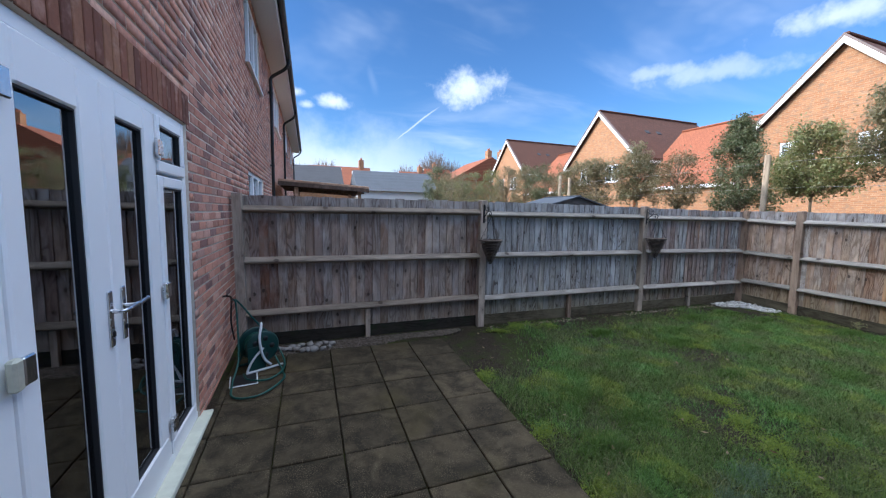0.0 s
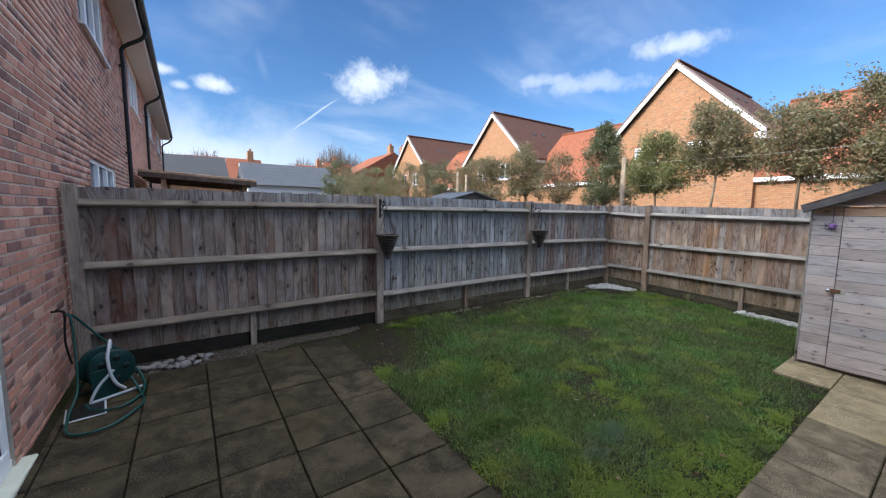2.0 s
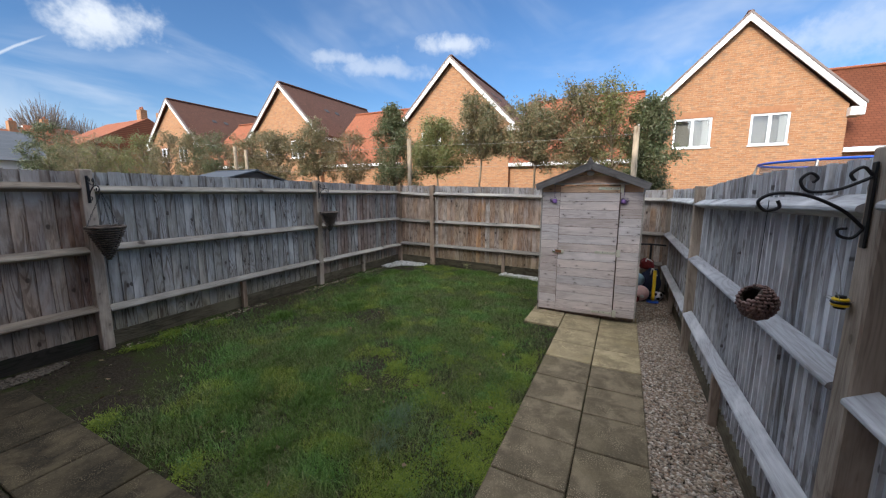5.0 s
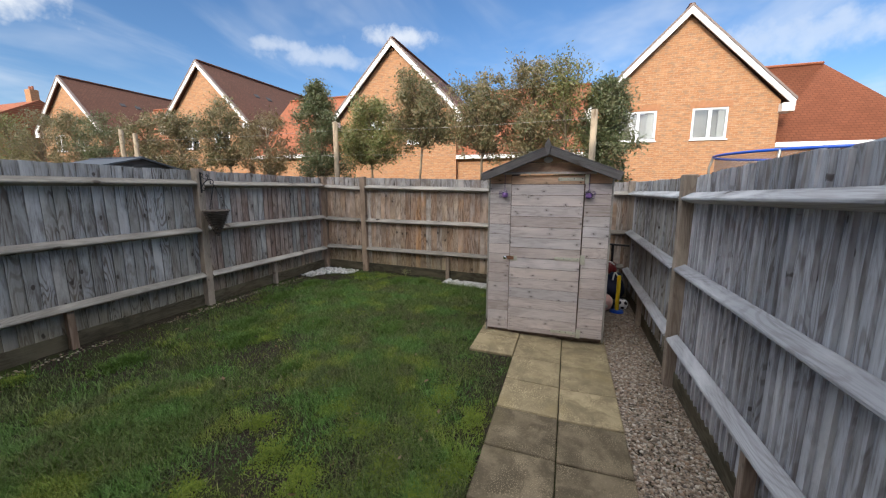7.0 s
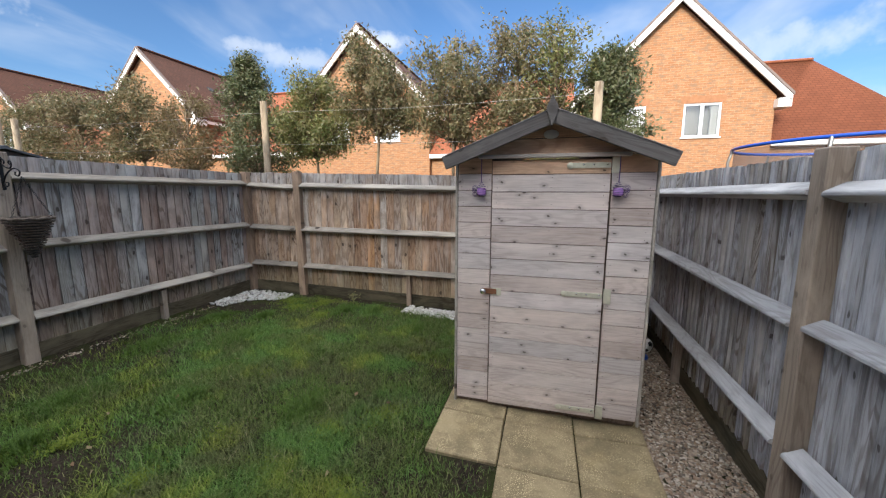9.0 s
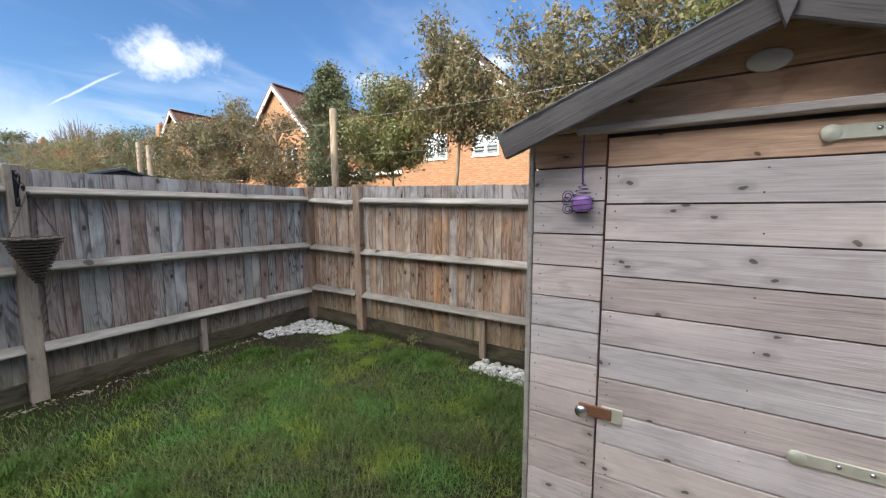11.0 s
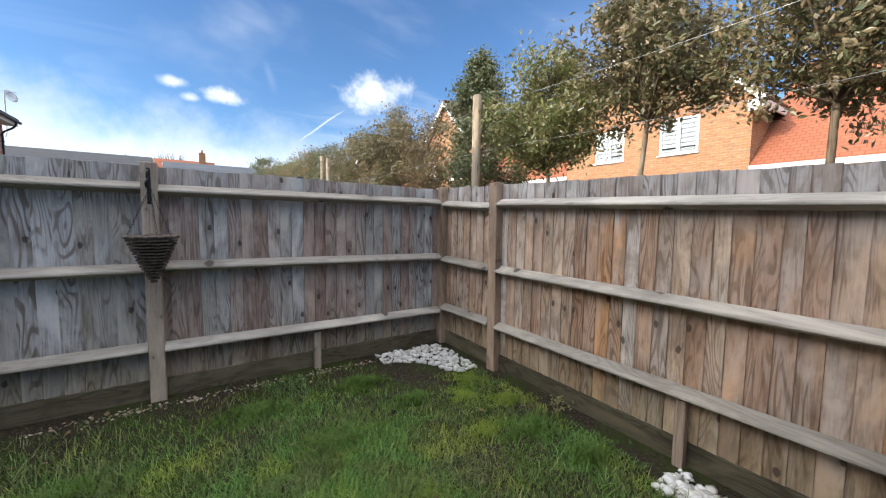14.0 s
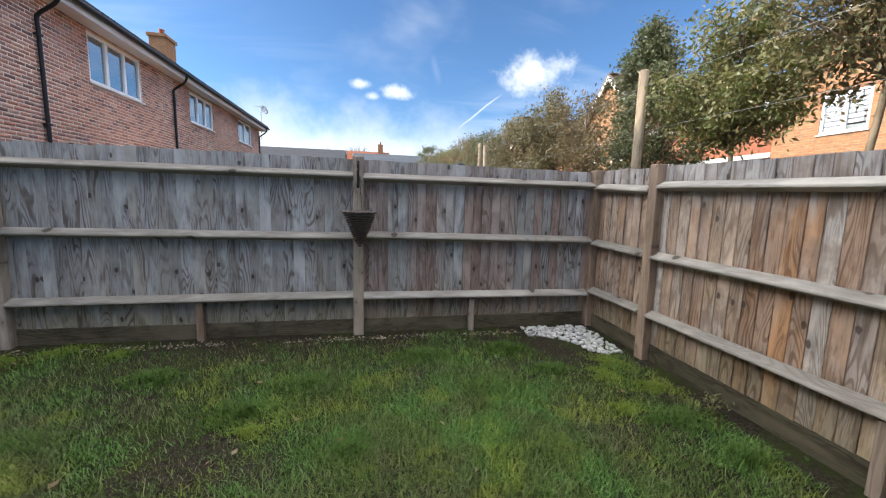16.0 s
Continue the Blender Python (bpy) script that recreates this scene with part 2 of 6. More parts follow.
def roof_tiles(name, a, b, axis=1):
    """Plain tiles in courses, for roofs seen from afar."""
    def build(g):
        v = g.n("TexCoord").outputs["Object"]
        s = g.n("SeparateXYZ", {0: v})
        flat = g.n("CombineXYZ", {0: s.outputs[axis], 1: g.math("MULTIPLY", s.outputs[2], 1.35), 2: 0.0}).outputs[0]
        t = g.n("TexBrick", {"Vector": flat, "Color1": (*a, 1), "Color2": (*b, 1), "Mortar": (*[x * 0.62 for x in a], 1), "Scale": 1.0,
                             "Mortar Size": 0.012, "Brick Width": 0.2, "Row Height": 0.13})
        n = g.noise(v, 1.1, 5.0, 0.6)
        c = g.mix(g.math("MULTIPLY", g.smooth(n, 0.45, 0.75), 0.35), t.outputs[0], tuple(x * 0.55 for x in a))
        return principled(g, c, 0.8, bump=t.outputs[1], strength=0.25, dist=-0.01, spec=0.2)
    return material(name, build)


def slab_stone(name, base, dark, moss):
    def build(g):
        v, r = coords(g)
        n = g.noise(v, 5.0, 6.0, 0.65, 0.3)
        fine = g.noise(v, 90.0, 4.0, 0.7)
        c = g.mix(g.smooth(n, 0.38, 0.66), dark, base)
        c = g.mix(g.math("MULTIPLY", r, 0.5), c, dark)
        blot = g.noise(v, 1.7, 5.0, 0.6, 0.6)
        c = g.mix(g.math("MULTIPLY", g.smooth(blot, 0.46, 0.68), 0.3), c, tuple(x * 0.7 for x in dark))
        c = g.mix(g.math("MULTIPLY", g.smooth(g.noise(v, 2.3, 4.0, 0.6, 0.5), 0.58, 0.70), 0.45), c, tuple(min(1, x * 1.3) for x in base))
        c = g.mix(g.math("MULTIPLY", g.smooth(fine, 0.5, 0.72), 0.4), c, tuple(min(1, x * 1.5) for x in base))
        grit = g.n("TexVoronoi", {"Vector": v, "Scale": 75.0, "Randomness": 1.0}, voronoi_dimensions="2D").outputs[0]
        spots = g.math("MULTIPLY", g.smooth(grit, 0.26, 0.10), g.smooth(g.noise(v, 7.0, 3.0, 0.6), 0.45, 0.62))
        c = g.mix(g.math("MULTIPLY", spots, 0.6), c, tuple(min(1, x * 2.1) for x in base))
        wide = g.noise(g.n("NewGeometry").outputs["Position"], 1.6, 4.0, 0.6)
        c = g.mix(g.math("MULTIPLY", g.smooth(wide, 0.5, 0.7), 0.55), c, moss)
        rough = g.math("SUBTRACT", 0.92, g.math("MULTIPLY", g.smooth(wide, 0.45, 0.7), 0.25))
        return principled(g, c, rough, bump=g.math("ADD", fine, n), strength=0.45, dist=0.004, spec=0.12)
    return material(name, build)


def soil_build(g):
    v = g.n("NewGeometry").outputs["Position"]
    n = g.noise(v, 3.0, 6.0, 0.65)
    fine = g.noise(v, 55.0, 5.0, 0.7)
    c = g.mix(g.smooth(fine, 0.35, 0.7), (0.016, 0.012, 0.009), (0.062, 0.048, 0.034))
    c = g.mix(g.math("MULTIPLY", g.smooth(n, 0.42, 0.62), 0.8), c, (0.034, 0.046, 0.011))
    return principled(g, c, 0.95, bump=fine, strength=0.8, dist=0.02, spec=0.1)


def grass_build(g):
    v = g.n("NewGeometry").outputs["Position"]
    r = g.n("NewGeometry").outputs["Random Per Island"]
    lush = g.smooth(g.noise(v, 2.2, 4.0, 0.6), 0.47, 0.60)
    moss = g.smooth(g.noise(g.vmath("ADD", v, (7.3, 2.1, 0)), 2.4, 3.0, 0.55), 0.53, 0.64)
    worn = g.smooth(g.noise(g.vmath("ADD", v, (1.7, 9.4, 0)), 1.8, 5.0, 0.6), 0.48, 0.64)
    a = g.ramp(r, [(0, (0.052, 0.0866, 0.0143)), (0.55, (0.0988, 0.157, 0.0286)), (0.9, (0.166, 0.217, 0.0572)), (1.0, (0.26, 0.239, 0.132))])
    b = g.ramp(r, [(0, (0.0499, 0.114, 0.0176)), (0.6, (0.104, 0.211, 0.0374)), (1.0, (0.198, 0.319, 0.0935))])
    m = g.ramp(r, [(0, (0.134, 0.175, 0.0161)), (0.6, (0.242, 0.302, 0.0296)), (1.0, (0.363, 0.39, 0.0672))])
    k = g.ramp(r, [(0, (0.0672, 0.0605, 0.0296)), (0.6, (0.114, 0.108, 0.0484)), (1.0, (0.228, 0.195, 0.108))])
    c = g.mix(lush, a, b)
    c = g.mix(g.math("MULTIPLY", worn, 0.55), c, k)
    c = g.mix(g.math("MULTIPLY", moss, 0.5), c, m)
    diff = principled(g, c, 0.6, spec=0.3)
    tr = g.n("BsdfTranslucent", {"Color": c}).outputs[0]
    return g.n("MixShader", {0: 0.2, 1: diff, 2: tr}).outputs[0]


def pebble_build(tones, rough=0.8):
    def build(g):
        r = g.n("NewGeometry").outputs["Random Per Island"]
        v = g.n("NewGeometry").outputs["Position"]
        c = g.ramp(r, [(i / (len(tones) - 1), t) for i, t in enumerate(tones)])
        n = g.noise(v, 120.0, 4.0, 0.6)
        c = g.mix(g.math("MULTIPLY", n, 0.3), c, (0.08, 0.06, 0.045))
        return principled(g, c, rough, bump=n, strength=0.3, dist=0.003)
    return build


def leaf_build(tones, gloss):
    def build(g):
        r = g.n("NewGeometry").outputs["Random Per Island"]
        c = g.ramp(r, [(i / (len(tones) - 1), t) for i, t in enumerate(tones)])
        v = g.n("NewGeometry").outputs["Position"]
        c = g.mix(g.math("MULTIPLY", g.smooth(g.noise(v, 3.0, 3.0, 0.6), 0.45, 0.7), 0.5), c, tones[-1])
        a = principled(g, c, gloss, spec=0.5)
        tr = g.n("BsdfTranslucent", {"Color": c}).outputs[0]
        return g.n("MixShader", {0: 0.33, 1: a, 2: tr}).outputs[0]
    return build


def glass_build(tint, ior):
    def build(g):
        f = g.n("Fresnel", {"IOR": ior}).outputs[0]
        clear = g.n("BsdfTransparent", {"Color": (*tint, 1)}).outputs[0]
        gloss = g.n("BsdfGlossy", {"Color": (0.95, 0.97, 1.0, 1), "Roughness": 0.006}).outputs[0]
        return g.n("MixShader", {0: f, 1: clear, 2: gloss}).outputs[0]
    return build


M = {}
M["fence_warm"] = timber("fence_warm", contrast=0.85, grey=0.35, weather=(0.55, 0.25), knots=0.85, knot_scale=3.2, rings=0.69, tones=[(0.185, 0.116, 0.0811), (0.325, 0.232, 0.171), (0.355, 0.297, 0.259), (0.163, 0.0734, 0.0425), (0.402, 0.317, 0.252), (0.301, 0.228, 0.185)], stain=(0.25, 0.19, 0.15))
M["fence_plum"] = timber("fence_plum", contrast=0.85, grey=0.25, weather=(0.55, 0.45), knots=0.8, knot_scale=3.0, rings=0.69, tones=[(0.281, 0.196, 0.164), (0.393, 0.314, 0.276), (0.318, 0.21, 0.173), (0.439, 0.402, 0.383), (0.355, 0.262, 0.22)], stain=(0.27, 0.21, 0.18))
M["fence_grey"] = timber("fence_grey", contrast=0.85, grey=0.5, weather=(0.4, 0.6), knots=0.85, knot_scale=3.2, rings=0.90, tones=[(0.274, 0.265, 0.257), (0.411, 0.407, 0.407), (0.497, 0.492, 0.502), (0.343, 0.312, 0.274), (0.446, 0.446, 0.459)], stain=(0.31, 0.295, 0.265))
M["fence_tan"] = timber("fence_tan", contrast=0.85, grey=0.38, weather=(0.8, 0.6), knots=0.85, knot_scale=3.0, rings=0.75, tones=[(0.33, 0.204, 0.132), (0.528, 0.396, 0.281), (0.44, 0.358, 0.303), (0.44, 0.248, 0.127), (0.572, 0.512, 0.451), (0.374, 0.237, 0.16), (0.495, 0.369, 0.27)], stain=(0.22, 0.16, 0.118))
M["fence_silver"] = timber("fence_silver", contrast=0.75, grey=0.25, tones=[(0.317, 0.327, 0.348), (0.464, 0.476, 0.506), (0.549, 0.561, 0.586), (0.39, 0.397, 0.409)], knots=0.8)
M["rail"] = timber("rail", [(0.261, 0.237, 0.201), (0.372, 0.344, 0.305), (0.316, 0.285, 0.246)], axis="x", knots=0.85, contrast=0.4, rings=0.25, knot_scale=2.6, knot_size=1.1)
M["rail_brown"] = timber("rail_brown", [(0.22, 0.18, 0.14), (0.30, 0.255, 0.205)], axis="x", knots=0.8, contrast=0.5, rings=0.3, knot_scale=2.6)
M["rail_silver"] = timber("rail_silver", [(0.36, 0.365, 0.38), (0.46, 0.465, 0.475)], axis="x", knots=0.8, contrast=0.4, rings=0.25, knot_scale=2.6)
M["post"] = timber("post", [(0.30, 0.215, 0.155), (0.38, 0.32, 0.265), (0.33, 0.27, 0.215)], knots=0.5, contrast=0.5, rings=0.35)
# near-black tone paints in the shadow at the fence foot, over mossy timber
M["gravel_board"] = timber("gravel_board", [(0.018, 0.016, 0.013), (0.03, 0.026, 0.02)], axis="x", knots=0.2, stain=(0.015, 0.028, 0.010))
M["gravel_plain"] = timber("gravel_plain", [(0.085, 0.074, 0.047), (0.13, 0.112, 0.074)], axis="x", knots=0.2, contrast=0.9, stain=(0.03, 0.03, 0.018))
M["shed_plank"] = timber("shed_plank", [(0.50, 0.425, 0.39), (0.62, 0.54, 0.50), (0.54, 0.50, 0.49), (0.65, 0.56, 0.515), (0.57, 0.535, 0.535)], axis="y", knots=0.8, fine=1.0, contrast=0.30, knot_scale=6.5, blotch=0.45, rings=0.22, knot_size=0.8)
M["shed_brown"] = timber("shed_brown", [(0.50, 0.315, 0.205), (0.60, 0.415, 0.29)], axis="y", knots=0.8, knot_scale=5.0, rings=0.3, contrast=0.35, knot_size=0.6)
M["shed_barge"] = timber("shed_barge", contrast=0.35, tones=[(0.122, 0.112, 0.108), (0.148, 0.137, 0.13)], axis="y", knots=0.8, knot_scale=3.0, rings=0.3)
M["shed_strip"] = timber("shed_strip", contrast=0.35, tones=[(0.40, 0.36, 0.33), (0.46, 0.42, 0.385)], axis="y", knots=0.4, rings=0.2)
M["trim_dark"] = timber("trim_dark", [(0.14, 0.10, 0.08), (0.17, 0.125, 0.10)], knots=0.2)
M["felt"] = plain("felt", (0.085, 0.085, 0.085), 0.9, vary=0.4, scale=60, bump=0.4)
RED = [(0.36, 0.17, 0.12), (0.56, 0.28, 0.20), (0.48, 0.23, 0.165), (0.66, 0.40, 0.30), (0.20, 0.115, 0.105), (0.62, 0.30, 0.205), (0.27, 0.16, 0.145), (0.66, 0.36, 0.26), (0.42, 0.19, 0.14)]
M["brick_near"] = brick_tone("brick_near", RED, False)
M["brick_rest"] = brick_tone("brick_rest", RED, True)
M["soldier"] = brick_tone("soldier", [(0.13, 0.06, 0.045), (0.28, 0.12, 0.075), (0.2, 0.08, 0.055), (0.33, 0.17, 0.10)], False)
M["mortar"] = plain("mortar", (0.70, 0.62, 0.52), 0.95, vary=0.25, scale=30, bump=0.3)
M["upvc"] = plain("upvc", (0.86, 0.87, 0.88), 0.35, vary=0.025, scale=5, bump=0.01)
M["sill_stain"] = plain("sill_stain", (0.60, 0.61, 0.50), 0.6, vary=0.3, scale=7, bump=0.1)
M["seal"] = plain("seal", (0.02, 0.02, 0.022), 0.6)
M["chrome"] = plain("chrome", (0.62, 0.63, 0.65), 0.25, 1.0, vary=0.05)
M["zinc"] = plain("zinc", (0.56, 0.55, 0.44), 0.5, 0.35, vary=0.25, scale=40)
M["zinc_pale"] = plain("zinc_pale", (0.62, 0.62, 0.60), 0.5, 0.2, vary=0.15, scale=30)
M["rust"] = plain("rust", (0.20, 0.09, 0.045), 0.8, 0.2, vary=0.4, scale=50)
M["rust_dark"] = plain("rust_dark", (0.03, 0.02, 0.015), 0.8, 0.2, vary=0.4, scale=50)
M["black_iron"] = plain("black_iron", (0.012, 0.012, 0.014), 0.45, 0.3)
M["black_plastic"] = plain("black_plastic", (0.012, 0.012, 0.013), 0.4)
M["glass"] = material("glass", glass_build((0.80, 0.84, 0.84), 3.8))
M["glass_up"] = material("glass_up", glass_build((0.7, 0.74, 0.75), 6.0))
M["glass_far"] = material("glass_far", glass_build((0.88, 0.9, 0.9), 1.6))
M["room"] = plain("room", (0.30, 0.27, 0.23), 0.9)
M["curtain"] = plain("curtain", (0.45, 0.42, 0.38), 0.9, vary=0.2)
M["blind"] = plain("blind", (0.62, 0.63, 0.64), 0.7, vary=0.05)
# patio slab tone lowered to hold the house's shade, besides stains and moss
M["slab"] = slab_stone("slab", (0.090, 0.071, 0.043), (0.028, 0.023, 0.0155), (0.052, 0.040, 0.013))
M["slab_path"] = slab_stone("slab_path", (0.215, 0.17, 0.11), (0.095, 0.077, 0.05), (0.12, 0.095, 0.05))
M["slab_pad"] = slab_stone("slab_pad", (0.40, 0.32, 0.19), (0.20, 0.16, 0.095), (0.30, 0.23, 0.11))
M["soil"] = material("soil", soil_build)
M["grass"] = material("grass", grass_build)
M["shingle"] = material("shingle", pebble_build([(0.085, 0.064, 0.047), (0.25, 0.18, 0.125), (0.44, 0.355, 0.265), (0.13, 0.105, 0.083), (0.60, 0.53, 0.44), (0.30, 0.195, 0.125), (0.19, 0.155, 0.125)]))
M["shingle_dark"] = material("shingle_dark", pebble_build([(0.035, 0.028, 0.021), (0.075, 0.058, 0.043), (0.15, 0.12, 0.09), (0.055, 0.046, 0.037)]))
M["white_stone"] = material("white_stone", pebble_build([(0.36, 0.35, 0.32), (0.70, 0.69, 0.67), (0.50, 0.47, 0.42), (0.78, 0.77, 0.75)]))
M["cobble"] = material("cobble", pebble_build([(0.24, 0.235, 0.225), (0.38, 0.37, 0.35), (0.17, 0.15, 0.135), (0.46, 0.45, 0.43), (0.28, 0.24, 0.20)]))
M["leaf_green"] = material("leaf_green", leaf_build([(0.108, 0.138, 0.042), (0.168, 0.198, 0.066), (0.264, 0.264, 0.102), (0.252, 0.204, 0.09)], 0.36))
M["leaf_olive"] = material("leaf_olive", leaf_build([(0.106, 0.125, 0.0562), (0.181, 0.188, 0.0875), (0.312, 0.244, 0.131), (0.256, 0.2, 0.112)], 0.34))
M["leaf_brown"] = material("leaf_brown", leaf_build([(0.16, 0.12, 0.06), (0.22, 0.17, 0.09), (0.14, 0.13, 0.05), (0.25, 0.18, 0.10)], 0.5))
M["leaf_dark"] = material("leaf_dark", leaf_build([(0.078, 0.102, 0.0456), (0.12, 0.15, 0.066), (0.18, 0.198, 0.096), (0.168, 0.156, 0.084)], 0.33))
M["bark"] = timber("bark", [(0.20, 0.16, 0.11), (0.27, 0.22, 0.16)], knots=0.2)
M["twig"] = plain("twig", (0.22, 0.18, 0.15), 0.9)
M["house_brick"] = far_brick("house_brick", [(0.42, 0.215, 0.105), (0.34, 0.155, 0.075), (0.25, 0.165, 0.11)])
M["tile_orange"] = roof_tiles("tile_orange", (0.33, 0.115, 0.06), (0.28, 0.098, 0.052))
M["tile_brown"] = roof_tiles("tile_brown", (0.145, 0.066, 0.043), (0.115, 0.054, 0.036), axis=0)
M["slate"] = roof_tiles("slate", (0.12, 0.13, 0.145), (0.10, 0.11, 0.125))
M["tile_grey"] = roof_tiles("tile_grey", (0.085, 0.085, 0.09), (0.07, 0.07, 0.075))
M["white_paint"] = plain("white_paint", (0.80, 0.79, 0.77), 0.5, vary=0.04)
M["pole_wood"] = timber("pole_wood", [(0.34, 0.27, 0.19), (0.40, 0.33, 0.24)], knots=0.3)
M["wire"] = plain("wire", (0.35, 0.35, 0.33), 0.4, 0.8)
M["wicker"] = timber("wicker", [(0.075, 0.058, 0.047), (0.13, 0.105, 0.088)], knots=0, rough=0.7)
M["wicker_red"] = timber("wicker_red", [(0.11, 0.066, 0.06), (0.17, 0.105, 0.09)], knots=0, rough=0.6)
M["hose_green"] = plain("hose_green", (0.008, 0.065, 0.052), 0.4, vary=0.2)
M["reel_green"] = plain("reel_green", (0.005, 0.034, 0.03), 0.45, vary=0.2)
M["grey_plastic"] = plain("grey_plastic", (0.55, 0.57, 0.59), 0.45)
M["yellow"] = plain("yellow", (0.75, 0.52, 0.02), 0.4, vary=0.08)
M["blue"] = plain("blue", (0.01, 0.07, 0.42), 0.4, vary=0.1)
M["red"] = plain("red", (0.18, 0.016, 0.018), 0.45, vary=0.15)
M["navy"] = plain("navy", (0.012, 0.018, 0.05), 0.7, vary=0.3)
M["pale_blue"] = plain("pale_blue", (0.22, 0.34, 0.42), 0.5)
M["pink"] = plain("pink", (0.68, 0.42, 0.40), 0.5, vary=0.2, scale=20)
M["white_ball"] = plain("white_ball", (0.75, 0.74, 0.72), 0.45, vary=0.06)
M["purple"] = plain("purple", (0.42, 0.22, 0.56), 0.2, vary=0.2, coat=0.5)
M["purple_wire"] = plain("purple_wire", (0.10, 0.06, 0.18), 0.4, 0.5)
M["net"] = material("net", lambda g: g.n("MixShader", {0: 0.45, 1: g.n("BsdfTransparent").outputs[0], 2: principled(g, (0.12, 0.12, 0.13), 0.8)}).outputs[0])
M["tarp"] = plain("tarp", (0.10, 0.11, 0.125), 0.7, vary=0.2)
M["leaf_litter"] = material("leaf_litter", leaf_build([(0.12, 0.07, 0.035), (0.20, 0.12, 0.06), (0.28, 0.22, 0.13)], 0.6))

# ---- tools for shapes ----


def quick_mesh(name, V, F):
    """A mesh from arrays; all faces have the same number of corners."""
    V, F = np.asarray(V, np.float32), np.asarray(F, np.int32)
    me = bpy.data.meshes.new(name)
    me.vertices.add(len(V))
    me.vertices.foreach_set("co", V.ravel())
    me.loops.add(F.size)
    me.loops.foreach_set("vertex_index", F.ravel())
    me.polygons.add(len(F))
    me.polygons.foreach_set("loop_start", np.arange(len(F), dtype=np.int32) * F.shape[1])
    me.update(calc_edges=True)
    me.validate()
    return me


def scattered(V, F, turns, places):
    """Copies of one small shape, turned and scaled by 3x3 matrices and moved, as arrays."""
    V, F = np.asarray(V, float), np.asarray(F)
    W = np.einsum("nij,vj->nvi", turns, V) + places[:, None, :]
    G = F[None] + (np.arange(len(places)) * len(V))[:, None, None]
    return W.reshape(-1, 3), G.reshape(-1, F.shape[1])


def rot_z(a):
    c, s = np.cos(a), np.sin(a)
    m = np.zeros((len(a), 3, 3))
    m[:, 0, 0], m[:, 0, 1], m[:, 1, 0], m[:, 1, 1], m[:, 2, 2] = c, -s, s, c, 1
    return m


def random_turns(n, rng):
    q = rng.normal(size=(n, 4))
    q /= np.linalg.norm(q, axis=1)[:, None]
    w, x, y, z = q.T
    return np.stack([np.stack([1 - 2 * (y * y + z * z), 2 * (x * y - z * w), 2 * (x * z + y * w)], 1),
                     np.stack([2 * (x * y + z * w), 1 - 2 * (x * x + z * z), 2 * (y * z - x * w)], 1),
                     np.stack([2 * (x * z - y * w), 2 * (y * z + x * w), 1 - 2 * (x * x + y * y)], 1)], 1)


def tube(points, radii, sides=8, closed=False):
    """A tube along a line of points: arrays of corners and four-cornered faces."""
    P = np.asarray(points, float)
    n = len(P)
    radii = np.full(n, radii) if np.isscalar(radii) else np.asarray(radii)
    T = np.roll(P, -1, 0) - np.roll(P, 1, 0) if closed else np.gradient(P, axis=0)
    T /= np.linalg.norm(T, axis=1)[:, None] + 1e-9
    up = np.array([0, 0, 1.0]) if abs(T[0, 2]) < 0.9 else np.array([1.0, 0, 0])
    V = []
    for i in range(n):
        a = np.cross(T[i], up)
        a /= np.linalg.norm(a) + 1e-9
        b = np.cross(a, T[i])
        up = b
        ang = np.linspace(0, 2 * np.pi, sides, endpoint=False)
        V.append(P[i] + radii[i] * (np.cos(ang)[:, None] * a + np.sin(ang)[:, None] * b))
    V = np.concatenate(V)
    F = []
    for i in range(n if closed else n - 1):
        j = (i + 1) % n
        for k in range(sides):
            F.append((i * sides + k, i * sides + (k + 1) % sides, j * sides + (k + 1) % sides, j * sides + k))
    return V, np.array(F)


def joined(pieces):
    V, F, o = [], [], 0
    for v, f in pieces:
        V.append(v)
        F.append(np.asarray(f) + o)
        o += len(v)
    return np.concatenate(V), np.concatenate(F)


def smooth_path(points, n=60):
    """A soft line through some points."""
    P = np.asarray(points, float)
    t = np.linspace(0, len(P) - 1, n)
    out = []
    for u in t:
        i = min(int(u), len(P) - 2)
        f = u - i
        p0, p1, p2, p3 = P[max(i - 1, 0)], P[i], P[i + 1], P[min(i + 2, len(P) - 1)]
        out.append(0.5 * (2 * p1 + (p2 - p0) * f + (2 * p0 - 5 * p1 + 4 * p2 - p3) * f ** 2 + (3 * p1 - p0 - 3 * p2 + p3) * f ** 3))
    return np.array(out)


def shaded(me, smooth=True):
    me.polygons.foreach_set("use_smooth", np.full(len(me.polygons), smooth))
    return me


def thing(name, label, category, at=(0, 0, 0), turn=0.0, group="", kind=""):
    ob = new(name)
    ob.matrix_basis = pose(*at, 0, 0, turn)
    return tagged(ob, label, category, group, kind)


def part(name, data, mat, parent=None, label="", at=(0, 0, 0), turn=(0, 0, 0)):
    """One mesh object under a thing or a part, placed in its parent's own space."""
    if isinstance(data, bmesh.types.BMesh):
        me = bpy.data.meshes.new(name)
        data.to_mesh(me)
        data.free()
        data = me
    if mat is not None and not data.materials:
        data.materials.append(mat)
    ob = new(name, data)
    ob.parent = parent
    ob.matrix_basis = pose(*at, *turn)
    return tagged(ob, label)


BOXES = {}


